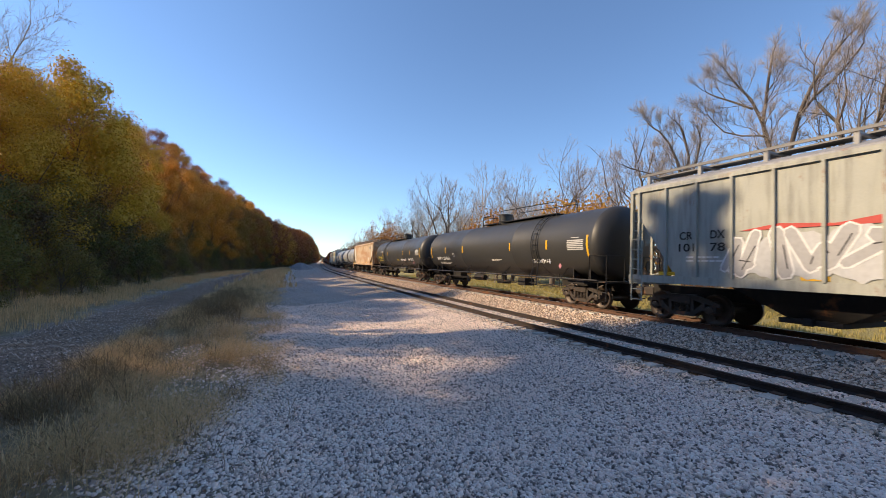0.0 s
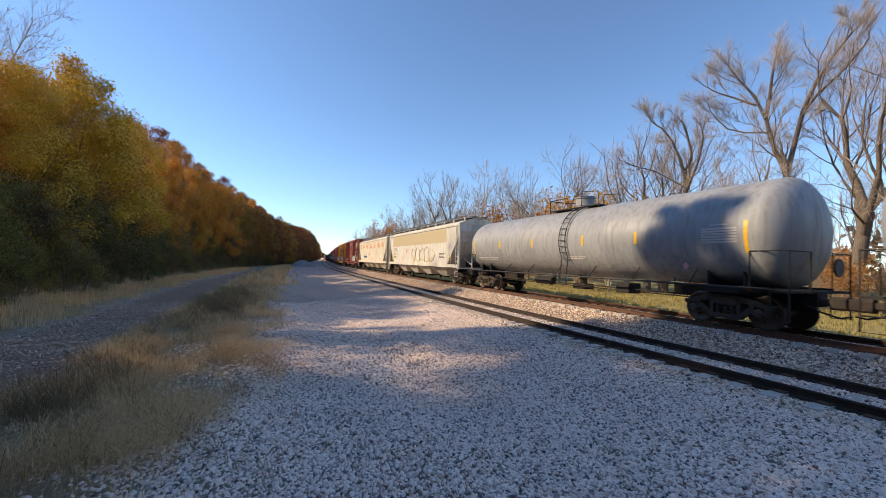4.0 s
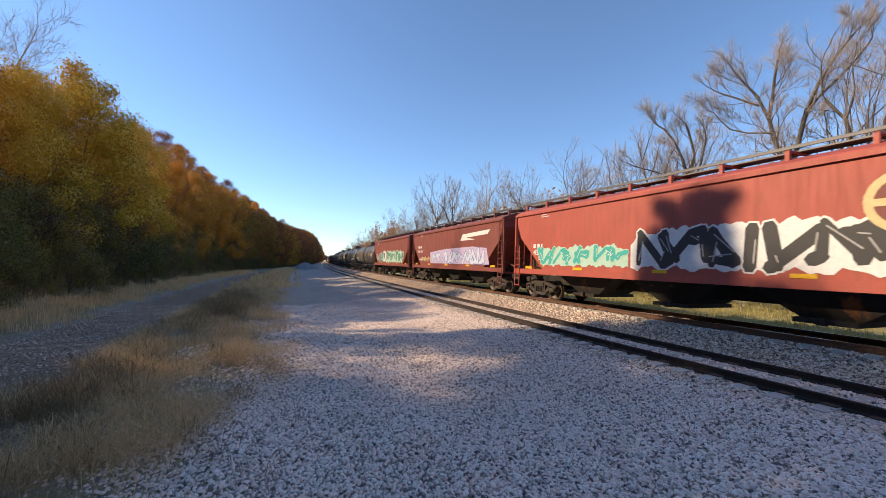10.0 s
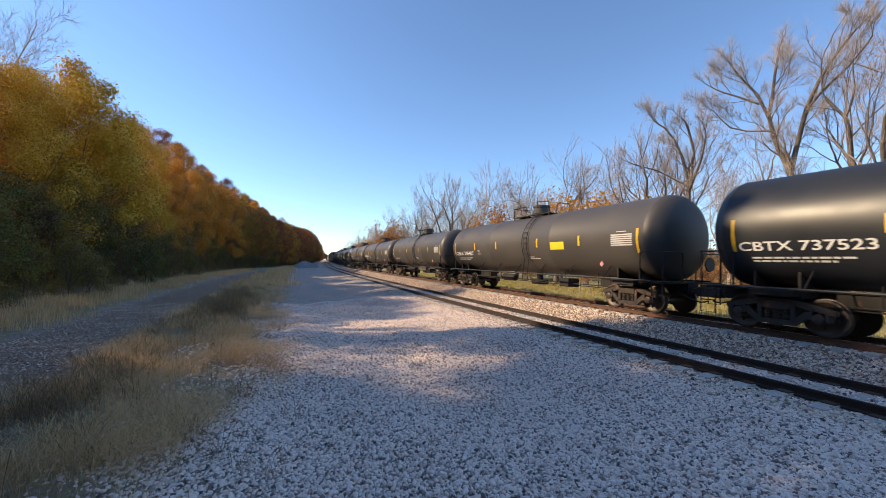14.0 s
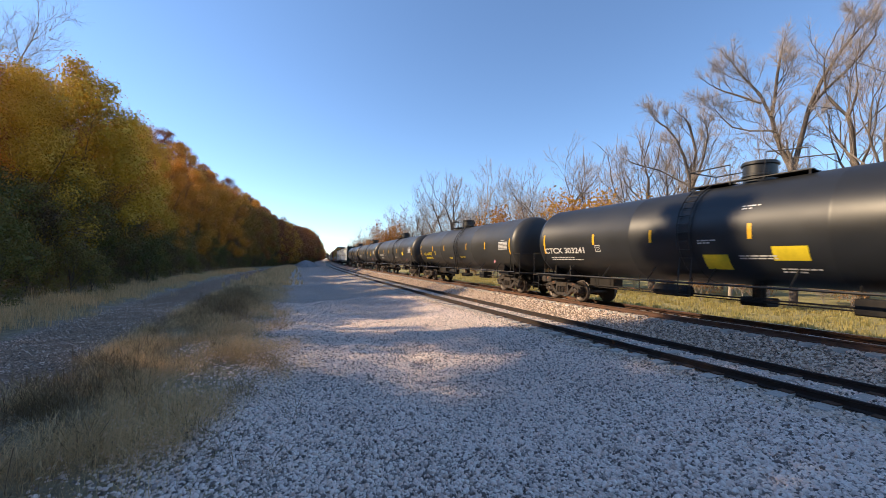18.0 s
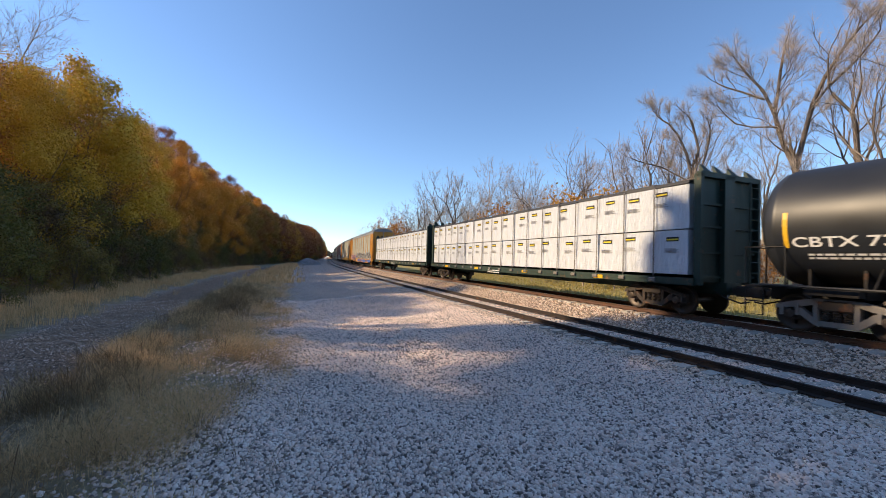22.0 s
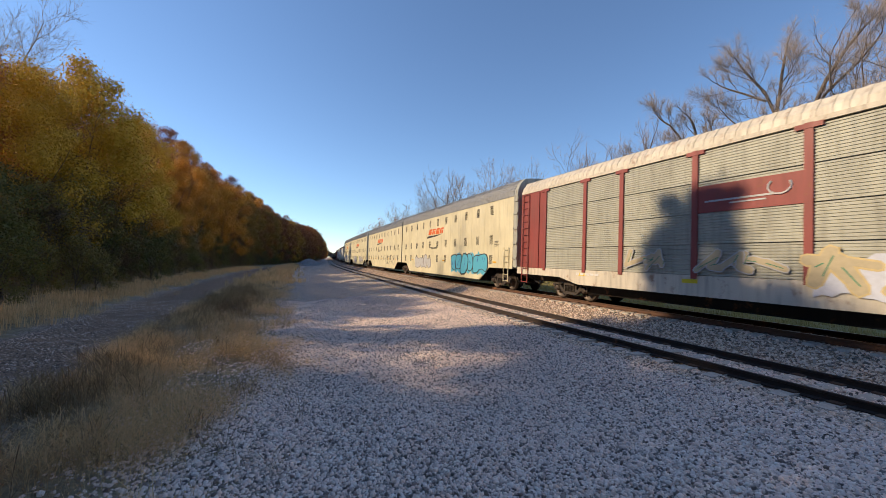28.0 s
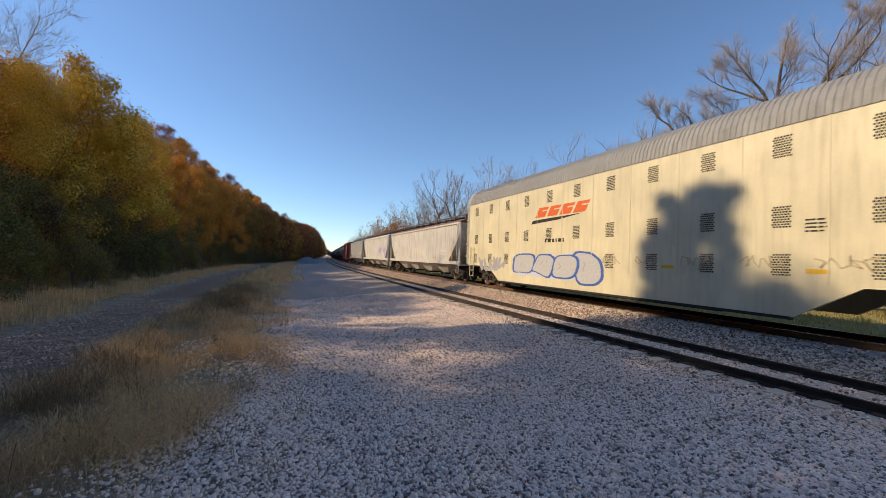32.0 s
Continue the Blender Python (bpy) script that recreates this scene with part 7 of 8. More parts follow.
def left_wood():
    """The wooded slope: tall autumn trees in rows, brush along its foot."""
    r = random.Random(5)
    near = [leafy_kind(100 + i, 15.0, 8.8 + 0.6 * (i % 3), 30000, 0.125) for i in range(5)]
    # high crowns for unseen trees: they shade the cars, not the gravel
    high = [leafy_kind(117, 15.0, 9.0, 16000, 0.135, 0.72)]
    full = [leafy_kind(115, 15.0, 9.4, 36000, 0.135)]
    far = [leafy_kind(120 + i, 15.0, 9.5, 5200, 0.27, 0.12, None, 34) for i in range(3)]
    brush = [leafy_kind(140 + i, 4.2, 4.2, 4200, 0.075, 0.03, LEAFG, 18) for i in range(4)]
    hy = [-60, 0, 14, 18, 31, 37.5, 45, 75, 112, 165, 260]
    hv = [15.0, 15.4, 15.4, 13.0, 12.8, 16.6, 14.2, 14.6, 15.5, 16.8, 19.0]

    def fitted_skyline(u, y):
        """How high the crowns reach: capped along lines from the eye to fit the camera's view."""
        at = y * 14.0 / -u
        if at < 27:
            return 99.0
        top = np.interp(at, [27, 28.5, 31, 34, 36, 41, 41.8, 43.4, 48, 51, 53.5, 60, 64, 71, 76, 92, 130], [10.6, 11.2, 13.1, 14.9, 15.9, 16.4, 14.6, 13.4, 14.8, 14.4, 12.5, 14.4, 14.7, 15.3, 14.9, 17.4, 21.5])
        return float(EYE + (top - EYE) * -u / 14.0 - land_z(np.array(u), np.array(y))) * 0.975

    def tree(u, y, h, tint, kinds, wide=1.0, tall=1.0):
        k = r.randrange(len(kinds))
        h = max(5.0, min(h, fitted_skyline(u, y)))
        s = h / 15.0
        tr, cr = kinds[k]
        plant("autumn_tree", TINT_WORDS[tint] + " autumn tree on the wooded slope beside the track", "tree", "autumn trees", u + float(wood_edge(y)), y, s * wide, r.uniform(0, 6.28), (("trunk", tr), ("crown", cr)), TINTS[tint], tall / wide)
    # front row: spaced to let light between the crowns, the nearest unseen
    front = [-44 + 5.5 * i for i in range(8)] + [-1.5, 2.6, 7.2, 10.4, 30.8, 36.4, 42.6, 47.8, 55.0, 61.5, 68.5, 75.5, 83, 91, 99] + [107 + 8.0 * i for i in range(26)] + [320 + 22 * i for i in range(14)]
    for y in front:
        h = float(np.interp(y, hy, hv)) * r.uniform(0.95, 1.04)
        tint = 0 if 34 < y < 40 else r.choice((0, 1, 1, 2)) if y < 50 else r.choice((1, 2, 2, 1)) if y < 100 else r.choice((2, 3, 3, 1))
        tree(-13.6 - r.uniform(0, 0.8), y, h, tint, full if 34 < y < 40 else near if y < 125 else far, 0.98 if 34 < y < 40 else 0.8 if y < 80 else 0.95)
    # unseen trees added to shade the gravel and the cars' lower sides
    for u, y, h, wide in ((-14.0, 12.6, 15.4, 0.6), (-14.6, 13.6, 14.6, 0.4), (-14.0, 20.7, 14.2, 0.42), (-19.5, -2, 18.0, 0.8), (-19.5, 4, 19.0, 0.85), (-19.5, 10.5, 19.0, 0.85), (-19.5, 14.9, 19.0, 0.62)):
        tree(u, y, h, 2, near, wide, 1.0)
    # unseen high-crowned tree, added to shade the cars
    tree(-19.5, 21.8, 18.8, 2, high, 0.62, 1.0)
    # unseen taller tree, inferred from its shadow: crown heaped to cast that shape on the passing cars
    rng = np.random.default_rng(44)
    tx, ty, tz = ground_at(-16.0, 20.6)
    heaps = [(y - ty, z - tz, rr) for y, z, rr in (
        (19.75, 20.05, 0.55), (20.45, 20.1, 0.55), (19.44, 20.5, 0.2), (19.55, 20.35, 0.26), (20.1, 20.0, 0.5), (20.9, 19.6, 0.45), (21.35, 19.95, 0.42), (21.3, 20.25, 0.24),
        (21.9, 19.3, 0.42), (19.7, 19.0, 0.6), (20.1, 19.5, 0.6), (20.6, 19.2, 0.7), (21.4, 18.9, 0.65), (22.0, 18.6, 0.45), (19.5, 18.5, 0.5), (21.0, 18.6, 0.7), (19.7, 17.9, 0.65), (20.8, 18.0, 0.8),
        (21.7, 17.8, 0.7), (22.05, 17.2, 0.45), (18.5, 17.5, 0.55), (18.1, 17.0, 0.5), (19.2, 17.0, 0.8), (20.4, 16.6, 1.0), (21.6, 16.4, 0.8), (18.8, 15.8, 1.0), (22.6, 15.4, 0.9), (20.6, 15.2, 1.1), (23.3, 15.4, 0.6), (18.0, 16.2, 0.6))]
    spots, face = crown_points(rng, [(r.uniform(-0.5, 0.5), y, z, rr) for y, z, rr in heaps], 34000, 0.95)
    tall_crown = quads("crown", spots, 45, rng.uniform(0.6, 1.2, len(spots)) * 0.12, LEAF_B, 0.62, face)
    tall_trunk = bare_kind(46, 17.5, 0.2, 4, 0.14, DARKBARK, 0.4, 0.2, 0.006, True)[0]
    plant("autumn_tree", "tall slender golden tree out of view, added to shade the passing cars", "tree", "autumn trees", -16.0, 20.6, 1.0, 0.0, (("trunk", tall_trunk), ("crown", tall_crown)), LEAF_B)
    # another unseen high crown, added for the shade low on the cars
    tree(-28.0, 23.2, 20.6, 2, high, 0.7, 1.0)
    # rows behind, up the slope
    for u0, u1, step, y0, y1 in ((-20, -17.5, 7, -30, 300), (-28, -24, 9, 0, 320), (-40, -33, 13, 30, 380), (-60, -48, 17, 80, 430), (-90, -70, 22, 120, 470)):
        y = float(y0)
        while y < y1:
            # trees left out here, out of view, so the low sun reaches the gravel
            y = 29.0 if u0 > -30 and 15.5 < y < 29.0 else y
            tree(r.uniform(u0, u1), y, (12.2 if u0 == -20 and 25 < y < 62 else 13.0 + 3.0 * min(1, max(0, (y - 60) / 60))) * r.uniform(0.9, 1.12), r.choice((1, 2, 2, 3, 3)), far if y > 70 or u0 < -22 else near)
            y += step * r.uniform(0.8, 1.25)
    # brush at the foot, the taller behind
    for u0, u1, lo, hi, step, end in ((-10.3, -11.4, 0.45, 0.85, 2.0, 130), (-12.4, -14.6, 0.95, 1.5, 2.3, 300)):
        y = -14.0
        while y < end:
            s = r.uniform(lo, hi)
            u = r.uniform(u1, u0) + float(wood_edge(y))
            plant("shrub", "dark green-brown shrub at the foot of the slope", "shrub", "shrubs at the wood's edge", u, y, s, r.uniform(0, 6.28), tuple(zip(("stem", "leaves"), brush[r.randrange(4)])), None, r.uniform(0.85, 1.2))
            y += step * r.uniform(0.8, 1.3) * (1 if y < 60 else 2)
    # dark growth added under the crowns, for the wood's shaded lower half
    under = [leafy_kind(150 + i, 7.0, 5.0, 6500, 0.085, 0.04, LEAFG, 30) for i in range(4)]
    y = 22.0
    while y < 150:
        u = r.uniform(-13.4, -12.2) + float(wood_edge(y))
        plant("understory_tree", "dark green-brown growth added for the wood's shaded lower half", "tree", "understory trees", u, y, r.uniform(0.5, 1.05) * (0.72 if y > 44 else 1.0), r.uniform(0, 6.28), tuple(zip(("trunk", "leaves"), under[r.randrange(4)])), None, r.uniform(0.85, 1.15))
        y += r.uniform(2.2, 3.4) * (1 if y < 60 else 2)
    # bare crowns that show over the wood
    tall_one = bare_kind(77, 21.0, 0.2, 6, 0.95, PALEBARK, 0.42, 0.45, 0.008)
    for u, y in ((-23.0, 42.5),):
        plant("bare_tree", "leafless tree reaching over the autumn crowns", "tree", "bare trees", u, y, 1.06, y, tuple(zip(("trunk", "crown"), tall_one)))


def right_wood():
    """Bare trees beyond the main line, with russet brush under them."""
    r = random.Random(9)
    big = [spread_kind(200 + i, 16.0, 0.30, 3 + i % 2, 0.75 + 0.15 * (i % 2), PALEBARK if i == 3 else BARK, 0.26 + 0.06 * (i % 2), 6, 0.006, 0.7) for i in range(4)]
    kinds = [spread_kind(220 + i, 16.0, 0.2, 2 + i % 3, 0.45 + 0.12 * (i % 3), PALEBARK if i % 2 else BARK, 0.3, 6, 0.008, 0.4) for i in range(6)]
    coarse = [bare_kind(230 + i, 16.0, 0.22, 6, 0.6, BARK if i else PALEBARK, 0.2, 0.6, 0.015, True) for i in range(3)]
    names = ("trunk", "crown")
    # two great forked trees near the line, limb courses laid to fit the camera's view
    twin = spread_kind(301, 20.0, 0.36, 0, 0.5, BARK, 0.4, 6, 0.0046, 1.1, (
        (0.36, (0, -0.3), (0.1, 5.0), (-0.05, 9.3)), (0.26, (-0.05, 9.2), (-0.65, 10.9), (-1.0, 12.3), (-1.15, 13.2), (-1.0, 14.6), (-0.85, 16.1), (-0.7, 17.5)),
        (0.15, (-1.15, 13.1), (-1.8, 15.0), (-2.5, 16.2), (-2.9, 16.8)), (0.11, (-1.7, 14.3), (-3.0, 15.2), (-3.9, 15.7)), (0.09, (-0.95, 12.2), (-2.4, 12.6), (-3.4, 13.0), (-4.0, 13.8)),
        (0.24, (0.0, 9.3), (0.4, 11.5), (0.8, 13.5), (1.4, 15.0), (2.2, 16.7), (2.9, 17.8)), (0.12, (0.75, 13.2), (1.6, 14.5), (2.8, 15.8), (3.4, 16.5))))
    broad = spread_kind(302, 17.5, 0.3, 0, 0.5, BARK, 0.4, 6, 0.0048, 1.1, (
        (0.3, (0, -0.3), (-0.05, 5.0), (-0.1, 10.0)), (0.17, (-0.1, 9.6), (-0.6, 12.0), (-1.2, 13.6), (-1.9, 14.6), (-2.4, 15.0)), (0.17, (0.0, 9.4), (0.3, 12.2), (-0.2, 14.4)),
        (0.14, (0.0, 9.0), (0.8, 11.5), (1.1, 13.3)), (0.1, (-0.2, 9.4), (-2.4, 11.0), (-4.2, 11.6))))
    # turned so that the plane of their limbs faces the camera
    for u, y, meshes in ((30.0, 14.1, twin), (30.0, 20.9, broad)):
        plant("bare_tree", "broad leafless tree with great forked limbs", "tree", "bare trees", u, y, 0.94, -math.atan2(u, y), tuple(zip(names, meshes)))
    for u, y, s, k, turn in ((30.5, 11.3, 1.14, 1, 2.0), (30, 24.5, 1.0, 1, 3.3), (31, 48, 1.1, 0, 2.0), (33, 9.0, 1.2, 3, 1.0), (30, 5.0, 1.1, 1, 4.4), (30, 37.5, 1.12, 2, 0.0), (30.5, 58.5, 1.35, 3, 3.0), (34, 7.5, 1.1, 3, 2.2), (35, 18.2, 0.95, 3, 0.7), (33, 25.0, 0.95, 1, 3.6), (32, 1.5, 1.1, 0, 1.9), (31, 33.5, 1.0, 0, 2.7), (31, 75, 1.35, 1, 1.1), (32, 93, 1.4, 2, 5.2)):
        plant("bare_tree", "tall leafless tree with a forked grey-brown trunk", "tree", "bare trees", u, y, s, turn, tuple(zip(names, big[k % 4])))
    for row, (u0, u1, step) in enumerate(((29.5, 36, 7.5), (38, 46, 11.0), (48, 60, 14.0))):
        y = -6.0
        while y < 760:
            s = float(np.interp(y, [0, 15, 22, 35, 50, 60, 100, 300], [0.95, 0.85, 0.75, 0.85, 1.0, 1.15, 1.3, 1.4])) * r.uniform(0.75, 1.08)
            plant("bare_tree", "leafless grey-brown tree in the wood beyond the tracks", "tree", "bare trees", r.uniform(u0, u1), y, s, r.uniform(0, 6.28), tuple(zip(names, kinds[r.randrange(6)] if y < 95 else coarse[r.randrange(3)])))
            y += step * r.uniform(0.7, 1.3) * (1 if y < 110 else 1.7 if y < 330 else 4.5)
    rng = np.random.default_rng(3)
    bush = []
    for i in range(3):
        stem, tw = bare_kind(240 + i, 4.6, 0.045, 6, 0.7, PALEBARK, 0.12, 0.5, 0.006)
        t = np.zeros(len(tw.vertices) * 3, np.float32)
        tw.vertices.foreach_get("co", t)
        t = t.reshape(-1, 3, 3)[:, 2]
        n = 2800
        t = t[rng.integers(0, len(t), n)] + rng.normal(size=(n, 3)) * 0.14
        bush.append((stem, quads("leaves", t, 250 + i, rng.uniform(0.6, 1.3, n) * 0.085, LEAFR)))
    y = -4.0
    while y < 330:
        plant("shrub", "thin russet-leaved shrub under the bare trees", "shrub", "russet shrubs", r.uniform(25.5, 33), y, r.uniform(0.5, 1.25), r.uniform(0, 6.28), tuple(zip(("stem", "leaves"), bush[r.randrange(3)])))
        y += r.uniform(2.2, 4.4) * (1 if y < 120 else 2)
    # undergrowth further in
    scrub = [bare_kind(260 + i, 4.6, 0.04, 7, 0.8, PALEBARK, 0.08, 1.3, 0.012) for i in range(3)]
    for u0, u1, step in ((32, 38, 2.6), (40, 50, 3.2)):
        y = -12.0
        while y < 150:
            plant("bare_shrub", "leafless tan shrub in the undergrowth beyond the tracks", "shrub", "bare shrubs", r.uniform(u0, u1), y, r.uniform(0.5, 0.95), r.uniform(0, 6.28), tuple(zip(("stem", "crown"), scrub[r.randrange(3)])))
            y += step * r.uniform(0.8, 1.3) * (1 if y < 70 else 1.8)
    # young oaks that keep their orange leaves
    for u, y, s in ((27, 30, 2.2), (26.5, 25.5, 2.0), (27, 46, 2.25), (27.5, 49, 2.0), (27, 118, 3.3), (28, 126, 2.9), (27, 78, 1.8), (33, 160, 2.8), (32, 12, 0.9), (31, 190, 2.8), (33, 215, 3.2), (30, 240, 3.0), (31, 270, 3.0)):
        plant("young_oak", "young oak that keeps its dry orange leaves", "tree", "young oaks", u, y, s, y, tuple(zip(("trunk", "crown"), bush[int(y) % 3])), LEAFO)


LEAFO = leaf_mat("dry_orange_leaves", ((0.0, (0.64, 0.36, 0.07)), (0.5, (0.58, 0.29, 0.06)), (1.0, (0.48, 0.21, 0.05))), 0.35)


def blades(name, label, n, place, lo, hi, width, mat, seed, lean=0.35, head=0.0, fluff=0.0):
    """Grass in clumps. place(rng, n) gives u, y of the clumps' feet."""
    rng = np.random.default_rng(seed)
    per = 14
    cu, cy = place(rng, n // per)
    m = len(cu)
    u = np.repeat(cu, per) + rng.normal(size=m * per) * 0.10
    y = np.repeat(cy, per) + rng.normal(size=m * per) * 0.10
    tall = np.repeat(rng.uniform(lo, hi, m), per) * rng.uniform(0.6, 1.1, m * per)
    base = np.stack([u + bend(y), y, land_z(u, y) - 0.01], -1)
    a = rng.uniform(0, 6.283, m * per)
    out = np.stack([np.cos(a), np.sin(a), np.zeros_like(a)], -1)
    side = np.stack([-np.sin(a), np.cos(a), np.zeros_like(a)], -1) * (width * rng.uniform(0.7, 1.4, m * per))[:, None]
    k = (rng.uniform(0.1, 1.0, m * per) * lean)[:, None] * tall[:, None]
    mid = base + out * k * 0.35 + np.array([0, 0, 1]) * tall[:, None] * 0.6
    tip = base + out * k + np.array([0, 0, 1]) * tall[:, None]
    v = np.stack([base - side * 0.7, base + side * 0.7, mid + side, mid - side, tip + side * (0.25 + head), tip - side * (0.25 + head)], 1).reshape(-1, 3)
    i = 6 * np.arange(m * per)
    f = np.concatenate([np.stack([i, i + 1, i + 2, i + 3], 1), np.stack([i + 3, i + 2, i + 4, i + 5], 1)])
    if fluff:
        # small seed heads and curled leaves scattered along the upper half of the stalks
        pick = rng.integers(0, m * per, int(m * per * fluff))
        q = rng.uniform(0.35, 1.0, (len(pick), 1))
        c = base[pick] * (1 - q) + tip[pick] * q + rng.normal(size=(len(pick), 3)) * 0.018
        s = rng.uniform(0.5, 1.2, (len(pick), 1)) * 0.0085
        d1, d2 = rng.normal(size=(2, len(pick), 3))
        v2 = np.stack([c - d1 * s, c + d2 * s * 0.5, c + d1 * s, c - d2 * s * 0.5], 1).reshape(-1, 3)
        f = np.concatenate([f, len(v) + np.arange(len(v2)).reshape(-1, 4)])
        v = np.concatenate([v, v2])
    tagged(new(name, raw_mesh(name, v, f, mat, 4)), label, "grass", kind="stuff")


def grass():
    def strip(rng, n):
        y = np.where(rng.uniform(0, 1, n) < 0.1, rng.uniform(-7, 1.2, n), 1.2 + 48 * rng.uniform(0, 1, n) ** 1.9)
        edge = np.interp(y, [0, 5, 8, 12, 20, 40], [-1.9, -1.55, -0.5, -0.1, -0.1, 0.2]) + 0.3 * np.sin(y * 2.1) + 0.25 * np.sin(y * 0.77) + rng.normal(size=n) * 0.4
        u = -4.35 + (edge + 4.35) * rng.uniform(0, 1, n)
        ok = np.sin(u * 2.3 + y * 0.8) + np.sin(y * 1.7 - u * 1.3) + rng.normal(size=n) * 0.5 > -0.35
        return u[ok], y[ok]

    def verge(rng, n):
        y = 2 + 90 * rng.uniform(0, 1, n) ** 1.6
        return -9.3 + 0.75 * rng.normal(size=n) + 0.3 * np.sin(y * 0.7) + wood_edge(y), y

    def weeds(rng, n):
        y, u = rng.uniform(5, 40, n), rng.uniform(-4.6, 0.2, n)
        near_patch = np.exp(-((y - 9.5) / 2.6) ** 2 - ((u + 3.3) / 0.8) ** 2)
        far_patch = np.exp(-((y - 24) / 7) ** 2 - ((u + 2.6) / 1.1) ** 2)
        ok = near_patch + far_patch + 0.12 * np.sin(u * 5 + y * 3) > rng.uniform(0.05, 1, n)
        return u[ok], y[ok]

    def lawn(rng, n):
        return rng.uniform(16.8, 30, n), -4 + 80 * rng.uniform(0, 1, n) ** 1.4

    def far_strip(rng, n):
        y = rng.uniform(38, 120, n)
        u = -1.9 + rng.normal(size=n) * 1.1
        ok = np.sin(y * 0.35) + np.sin(u * 1.5 + y * 0.15) + rng.normal(size=n) * 0.6 > -0.6
        return u[ok], y[ok]
    blades("dry_grass", "pale dry grass growing between gravel and track road", 200000, strip, 0.08, 0.42, 0.0013, GRASS, 1, 1.6, 1.6, 0.9)
    blades("dry_grass_verge", "pale dry grass along the foot of the wooded slope", 50000, verge, 0.2, 0.5, 0.005, GRASS, 2)
    blades("weeds", "dark dead weed stalks standing in the dry grass", 110000, weeds, 0.18, 0.55, 0.0022, WEED, 3, 1.2, 1.8, 1.0)
    blades("meadow_grass", "yellow-green grass beyond the main line", 70000, lawn, 0.12, 0.32, 0.012, MEADOW, 4)
    blades("far_grass", "dry grass further along the gravel road", 30000, far_strip, 0.3, 0.65, 0.014, GRASS, 5)


MEADOW = blade_mat("meadow_grass", ((0.15, (0.32, 0.27, 0.09)), (0.45, (0.52, 0.43, 0.17)), (0.75, (0.38, 0.35, 0.12))))


def off_rails(u, y, rng):
    ok = np.ones(len(u), bool)
    for c in (SIDING - 0.755, SIDING + 0.755, TRACK - 0.755, TRACK + 0.755):
        ok &= np.abs(u - c) > 0.13
    # few stones lie on the sleepers
    on = np.abs((y + 60) / 0.61 - np.round((y + 60) / 0.61)) * 0.61 < 0.12
    for c in (SIDING, TRACK):
        ok &= ~(on & (np.abs(u - c) < 1.28) & (rng.uniform(0, 1, len(u)) < (0.35 if c == SIDING else 0.8)))
    return ok


def thin_edge(u, y, rng):
    edge = np.interp(y, [0, 6, 8, 12, 40], [-1.9, -1.4, -0.7, 0.0, 0.6])
    return rng.uniform(0, 1, len(u)) < np.clip((u - edge + 0.9) / 1.2, 0.12, 1)


def gravel_pile():
    rng = np.random.default_rng(4)
    n, m = 40, 14
    x0, y0, z0 = ground_at(2.4, 116)
    vs = [(x0, y0, z0 + 2.0)]
    for i in range(1, m + 1):
        for j in range(n):
            a, q = 6.2832 * j / n, i / m
            rr = 4.0 * q * (1 + 0.12 * math.sin(3 * a + 1) + 0.05 * math.sin(7 * a))
            vs.append((x0 + rr * math.cos(a), y0 + 1.6 * rr * math.sin(a), z0 - 0.3 + 2.3 * (1 - q ** 1.5) + rng.normal() * 0.04))
    fs = [(0, 1 + j, 1 + (j + 1) % n) for j in range(n)]
    fs += [(1 + i * n + j, 1 + (i + 1) * n + j, 1 + (i + 1) * n + (j + 1) % n, 1 + i * n + (j + 1) % n) for i in range(m - 1) for j in range(n)]
    tagged(part("gravel_heap", MB().add(vs, fs), PILE), "heap of grey crushed stone beside the siding", "gravel heap")


def pile_mat():
    m = Mat("heaped_gravel", 0.95)
    co = m.coords()
    c = m.n("ShaderNodeTexVoronoi", {"feature": "F1"}, Vector=co, Scale=9.0)
    m.colour(m.ramp(m.n("ShaderNodeSeparateColor", i0=c.outputs["Color"]).outputs[0], (0.0, (0.14, 0.135, 0.13)), (0.6, (0.27, 0.26, 0.26)), (1.0, (0.42, 0.41, 0.40))))
    m.bump(c.outputs["Distance"], 0.8, 0.06)
    return m.m


PILE = pile_mat()


def far_ridge():
    """The wooded rise that closes the view down the line."""
    rng = np.random.default_rng(8)
    n = 9000
    x = rng.uniform(-260, 420, n)
    top = 16 + 7 * np.sin(x * 0.017 + 1) + 4 * np.sin(x * 0.06)
    z = -1 + top * rng.uniform(0, 1, n) ** 0.6
    p = np.stack([x, 1150 + rng.uniform(-25, 25, n), z], -1)
    tagged(new("far_woods", quads("far_woods", p, 9, rng.uniform(2.0, 4.5, n), FARWOOD)), "far grey-brown woods closing the view down the line", "woods", kind="stuff")


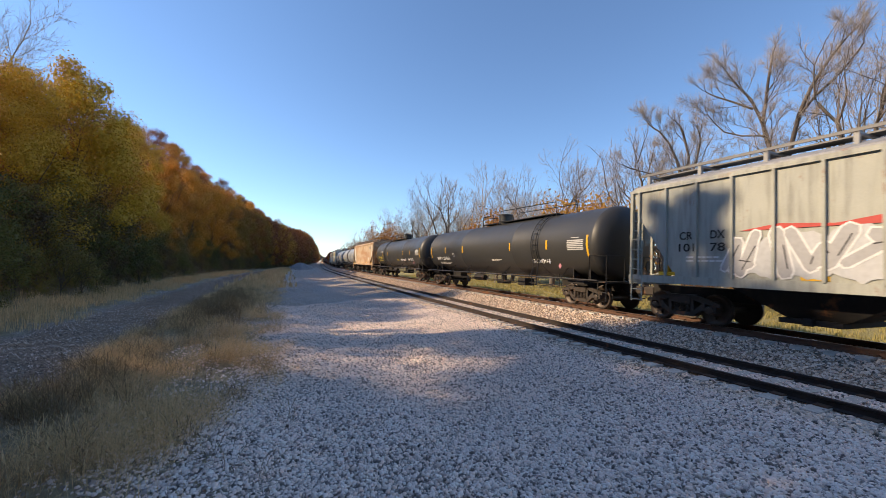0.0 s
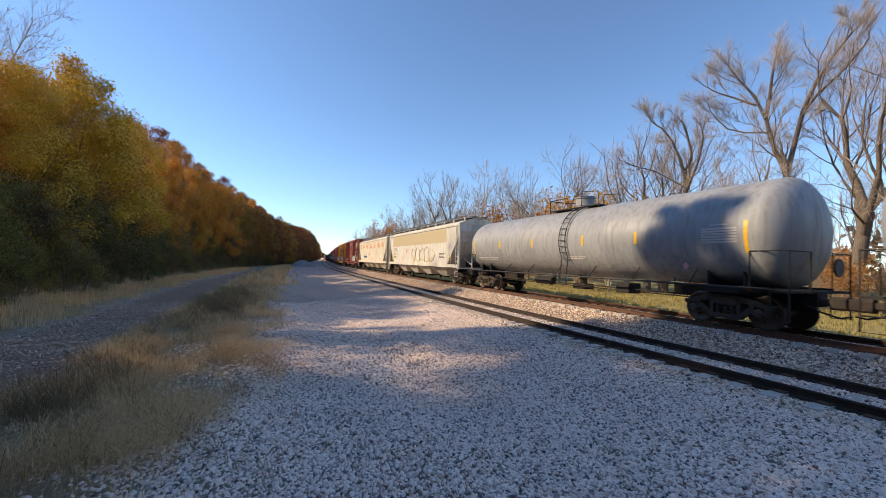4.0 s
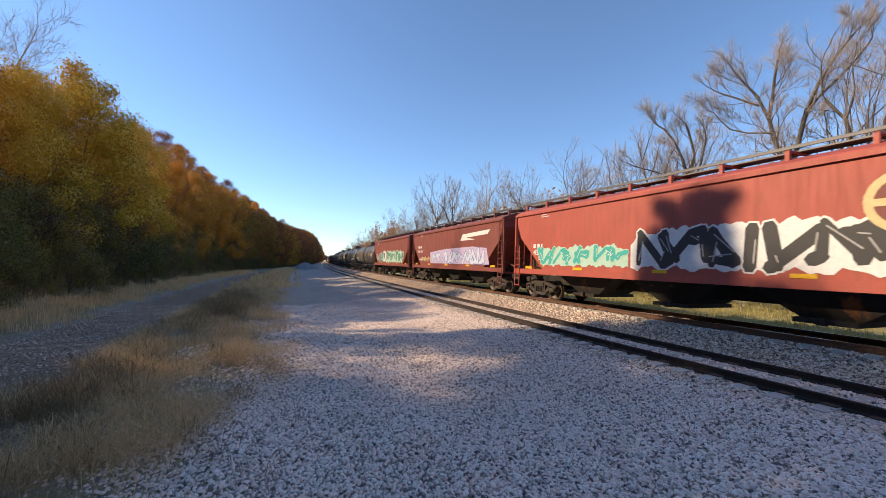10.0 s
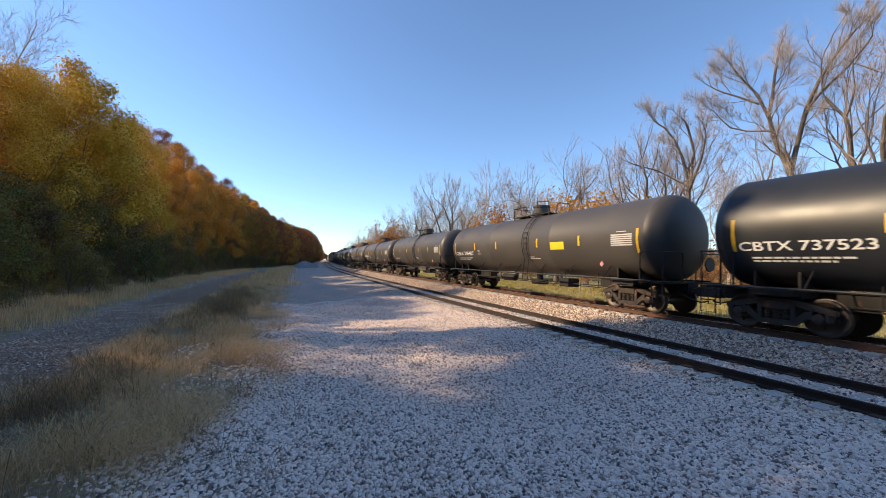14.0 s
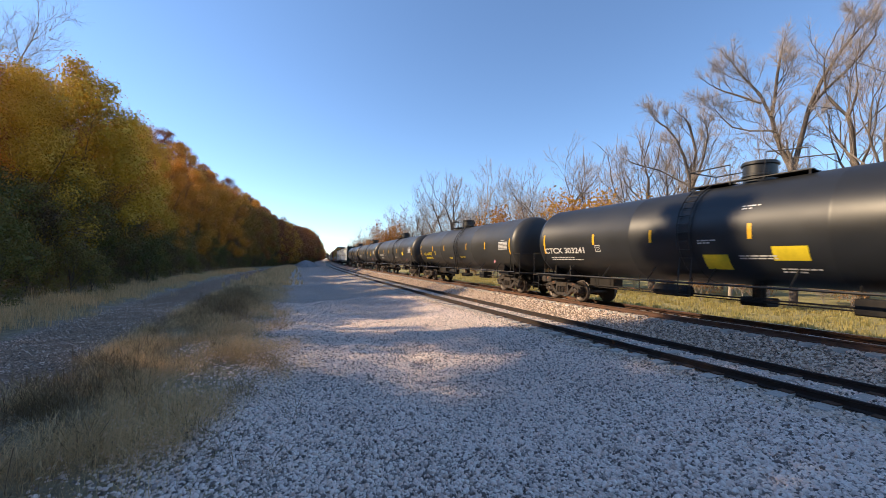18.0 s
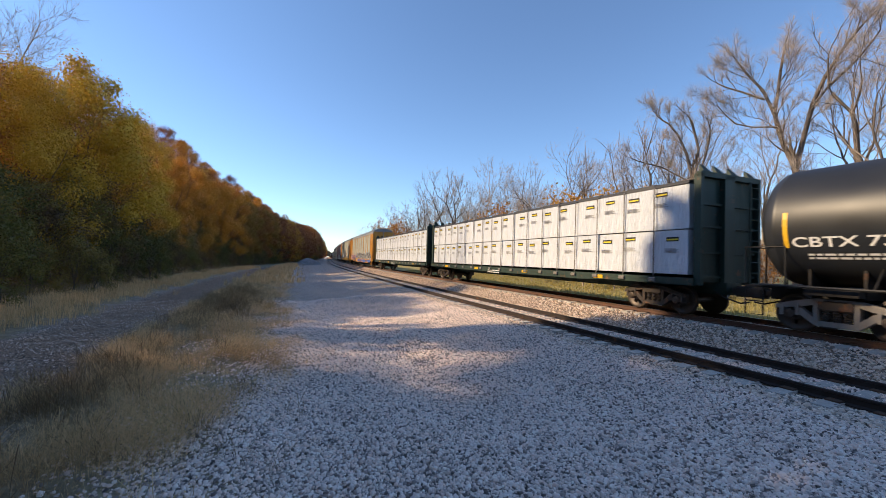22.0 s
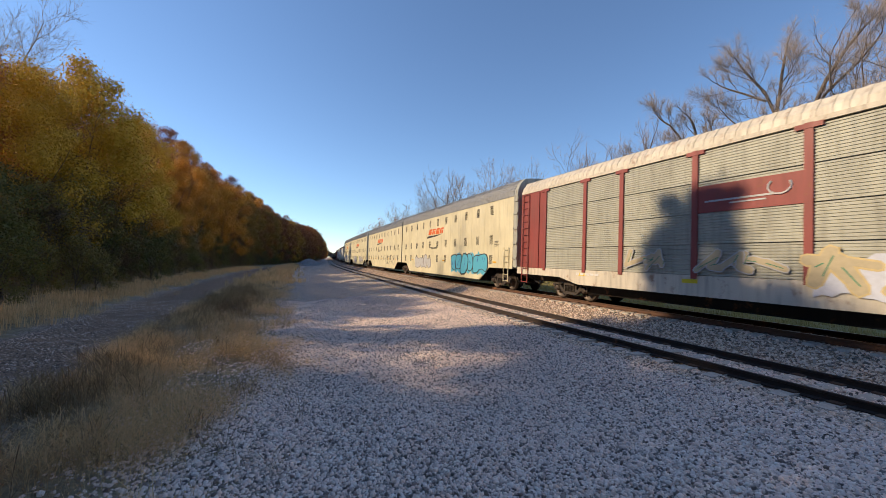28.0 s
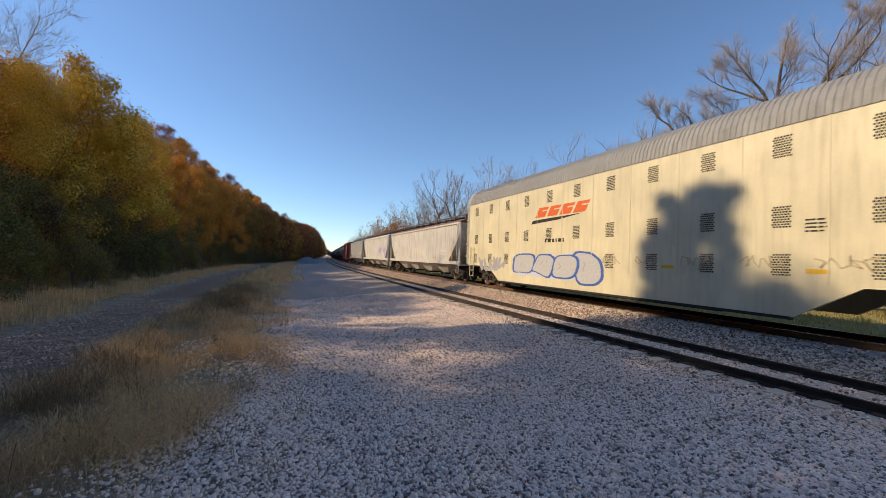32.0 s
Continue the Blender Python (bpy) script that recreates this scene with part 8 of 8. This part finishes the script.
def far_thicket():
    """The dense brown wood behind the bare trees."""
    rng = np.random.default_rng(18)
    n = 34000
    y = -60 + 960 * rng.uniform(0, 1, n) ** 2.4
    u = rng.uniform(58, 78, n)
    top = 7.5 + 1.8 * np.sin(y * 0.13) + 1.2 * np.sin(y * 0.37 + 1) + 0.02 * y
    z = -1.5 + top * rng.uniform(0, 1, n) ** 0.8
    p = np.stack([u + bend(y), y, z], -1)
    tagged(new("thicket", quads("thicket", p, 19, rng.uniform(0.3, 0.7, n) * (1 + np.maximum(y, 0) / 160), FARWOOD)), "dense grey-brown thicket behind the bare trees", "woods", kind="stuff")


FARWOOD = leaf_mat("far_woods", ((0.0, (0.16, 0.13, 0.11)), (0.6, (0.22, 0.17, 0.13)), (1.0, (0.28, 0.19, 0.11))), 0.2)
far_ridge()
far_thicket()
left_wood()
right_wood()
grass()
pebbles("gravel", 205000, -2.6, 7.5, 1.6, 24, 0.012, 0.029, "loose grey crushed stone covering the ground", seed=1, keep=thin_edge)
pebbles("loose_gravel", 32000, -2.6, 7.5, -6, 1.7, 0.013, 0.031, "loose grey crushed stone covering the ground", seed=6)
pebbles("ballast", 60000, 7.4, 15.5, 1.6, 26, 0.018, 0.036, "rust-tinged grey ballast stone between and beside the rails", seed=2, keep=off_rails, mat=BALLAST)
pebbles("crib_gravel", 9000, SIDING - 0.6, SIDING + 0.6, 2.0, 30, 0.016, 0.028, "grey ballast heaped over the sleepers between the siding's rails", lambda u, y: land_z(u, y) + 0.025, seed=7)
pebbles("road_gravel", 9000, -7.4, -4.3, 4.0, 26, 0.009, 0.02, "fine brown gravel on the track road", seed=3, mat=BALLAST)
gravel_pile()

# ---- what moves ----


def motions():
    where = {}
    for car, s0 in TRAIN:
        where[car] = s0
        rows = []
        for i in range(33):
            s = s0 - SPEED * i
            rows.append((i, pose(TRACK + float(bend(s)), s, 0, 0, 0, -math.degrees(swing(s)))))
        walk(car, rows)
    # the wheels roll while they pass close by
    turn = math.degrees(SPEED / 0.455 / FPS)
    for w, car, d, y in WHEELS:
        near = (where[car] + y) / SPEED
        f0, f1 = max(0, round((near - 1.5) * FPS)), min(32 * FPS, round((near + 0.3) * FPS))
        if f1 - f0 < 3:
            continue
        fs = sorted({0, *range(f0, f1 + 1), 32 * FPS})
        walk(w, [(f / FPS, pose(0, d, 0.455, turn * (min(max(f, f0), f1) - f0), 0, 0)) for f in fs])


motions()
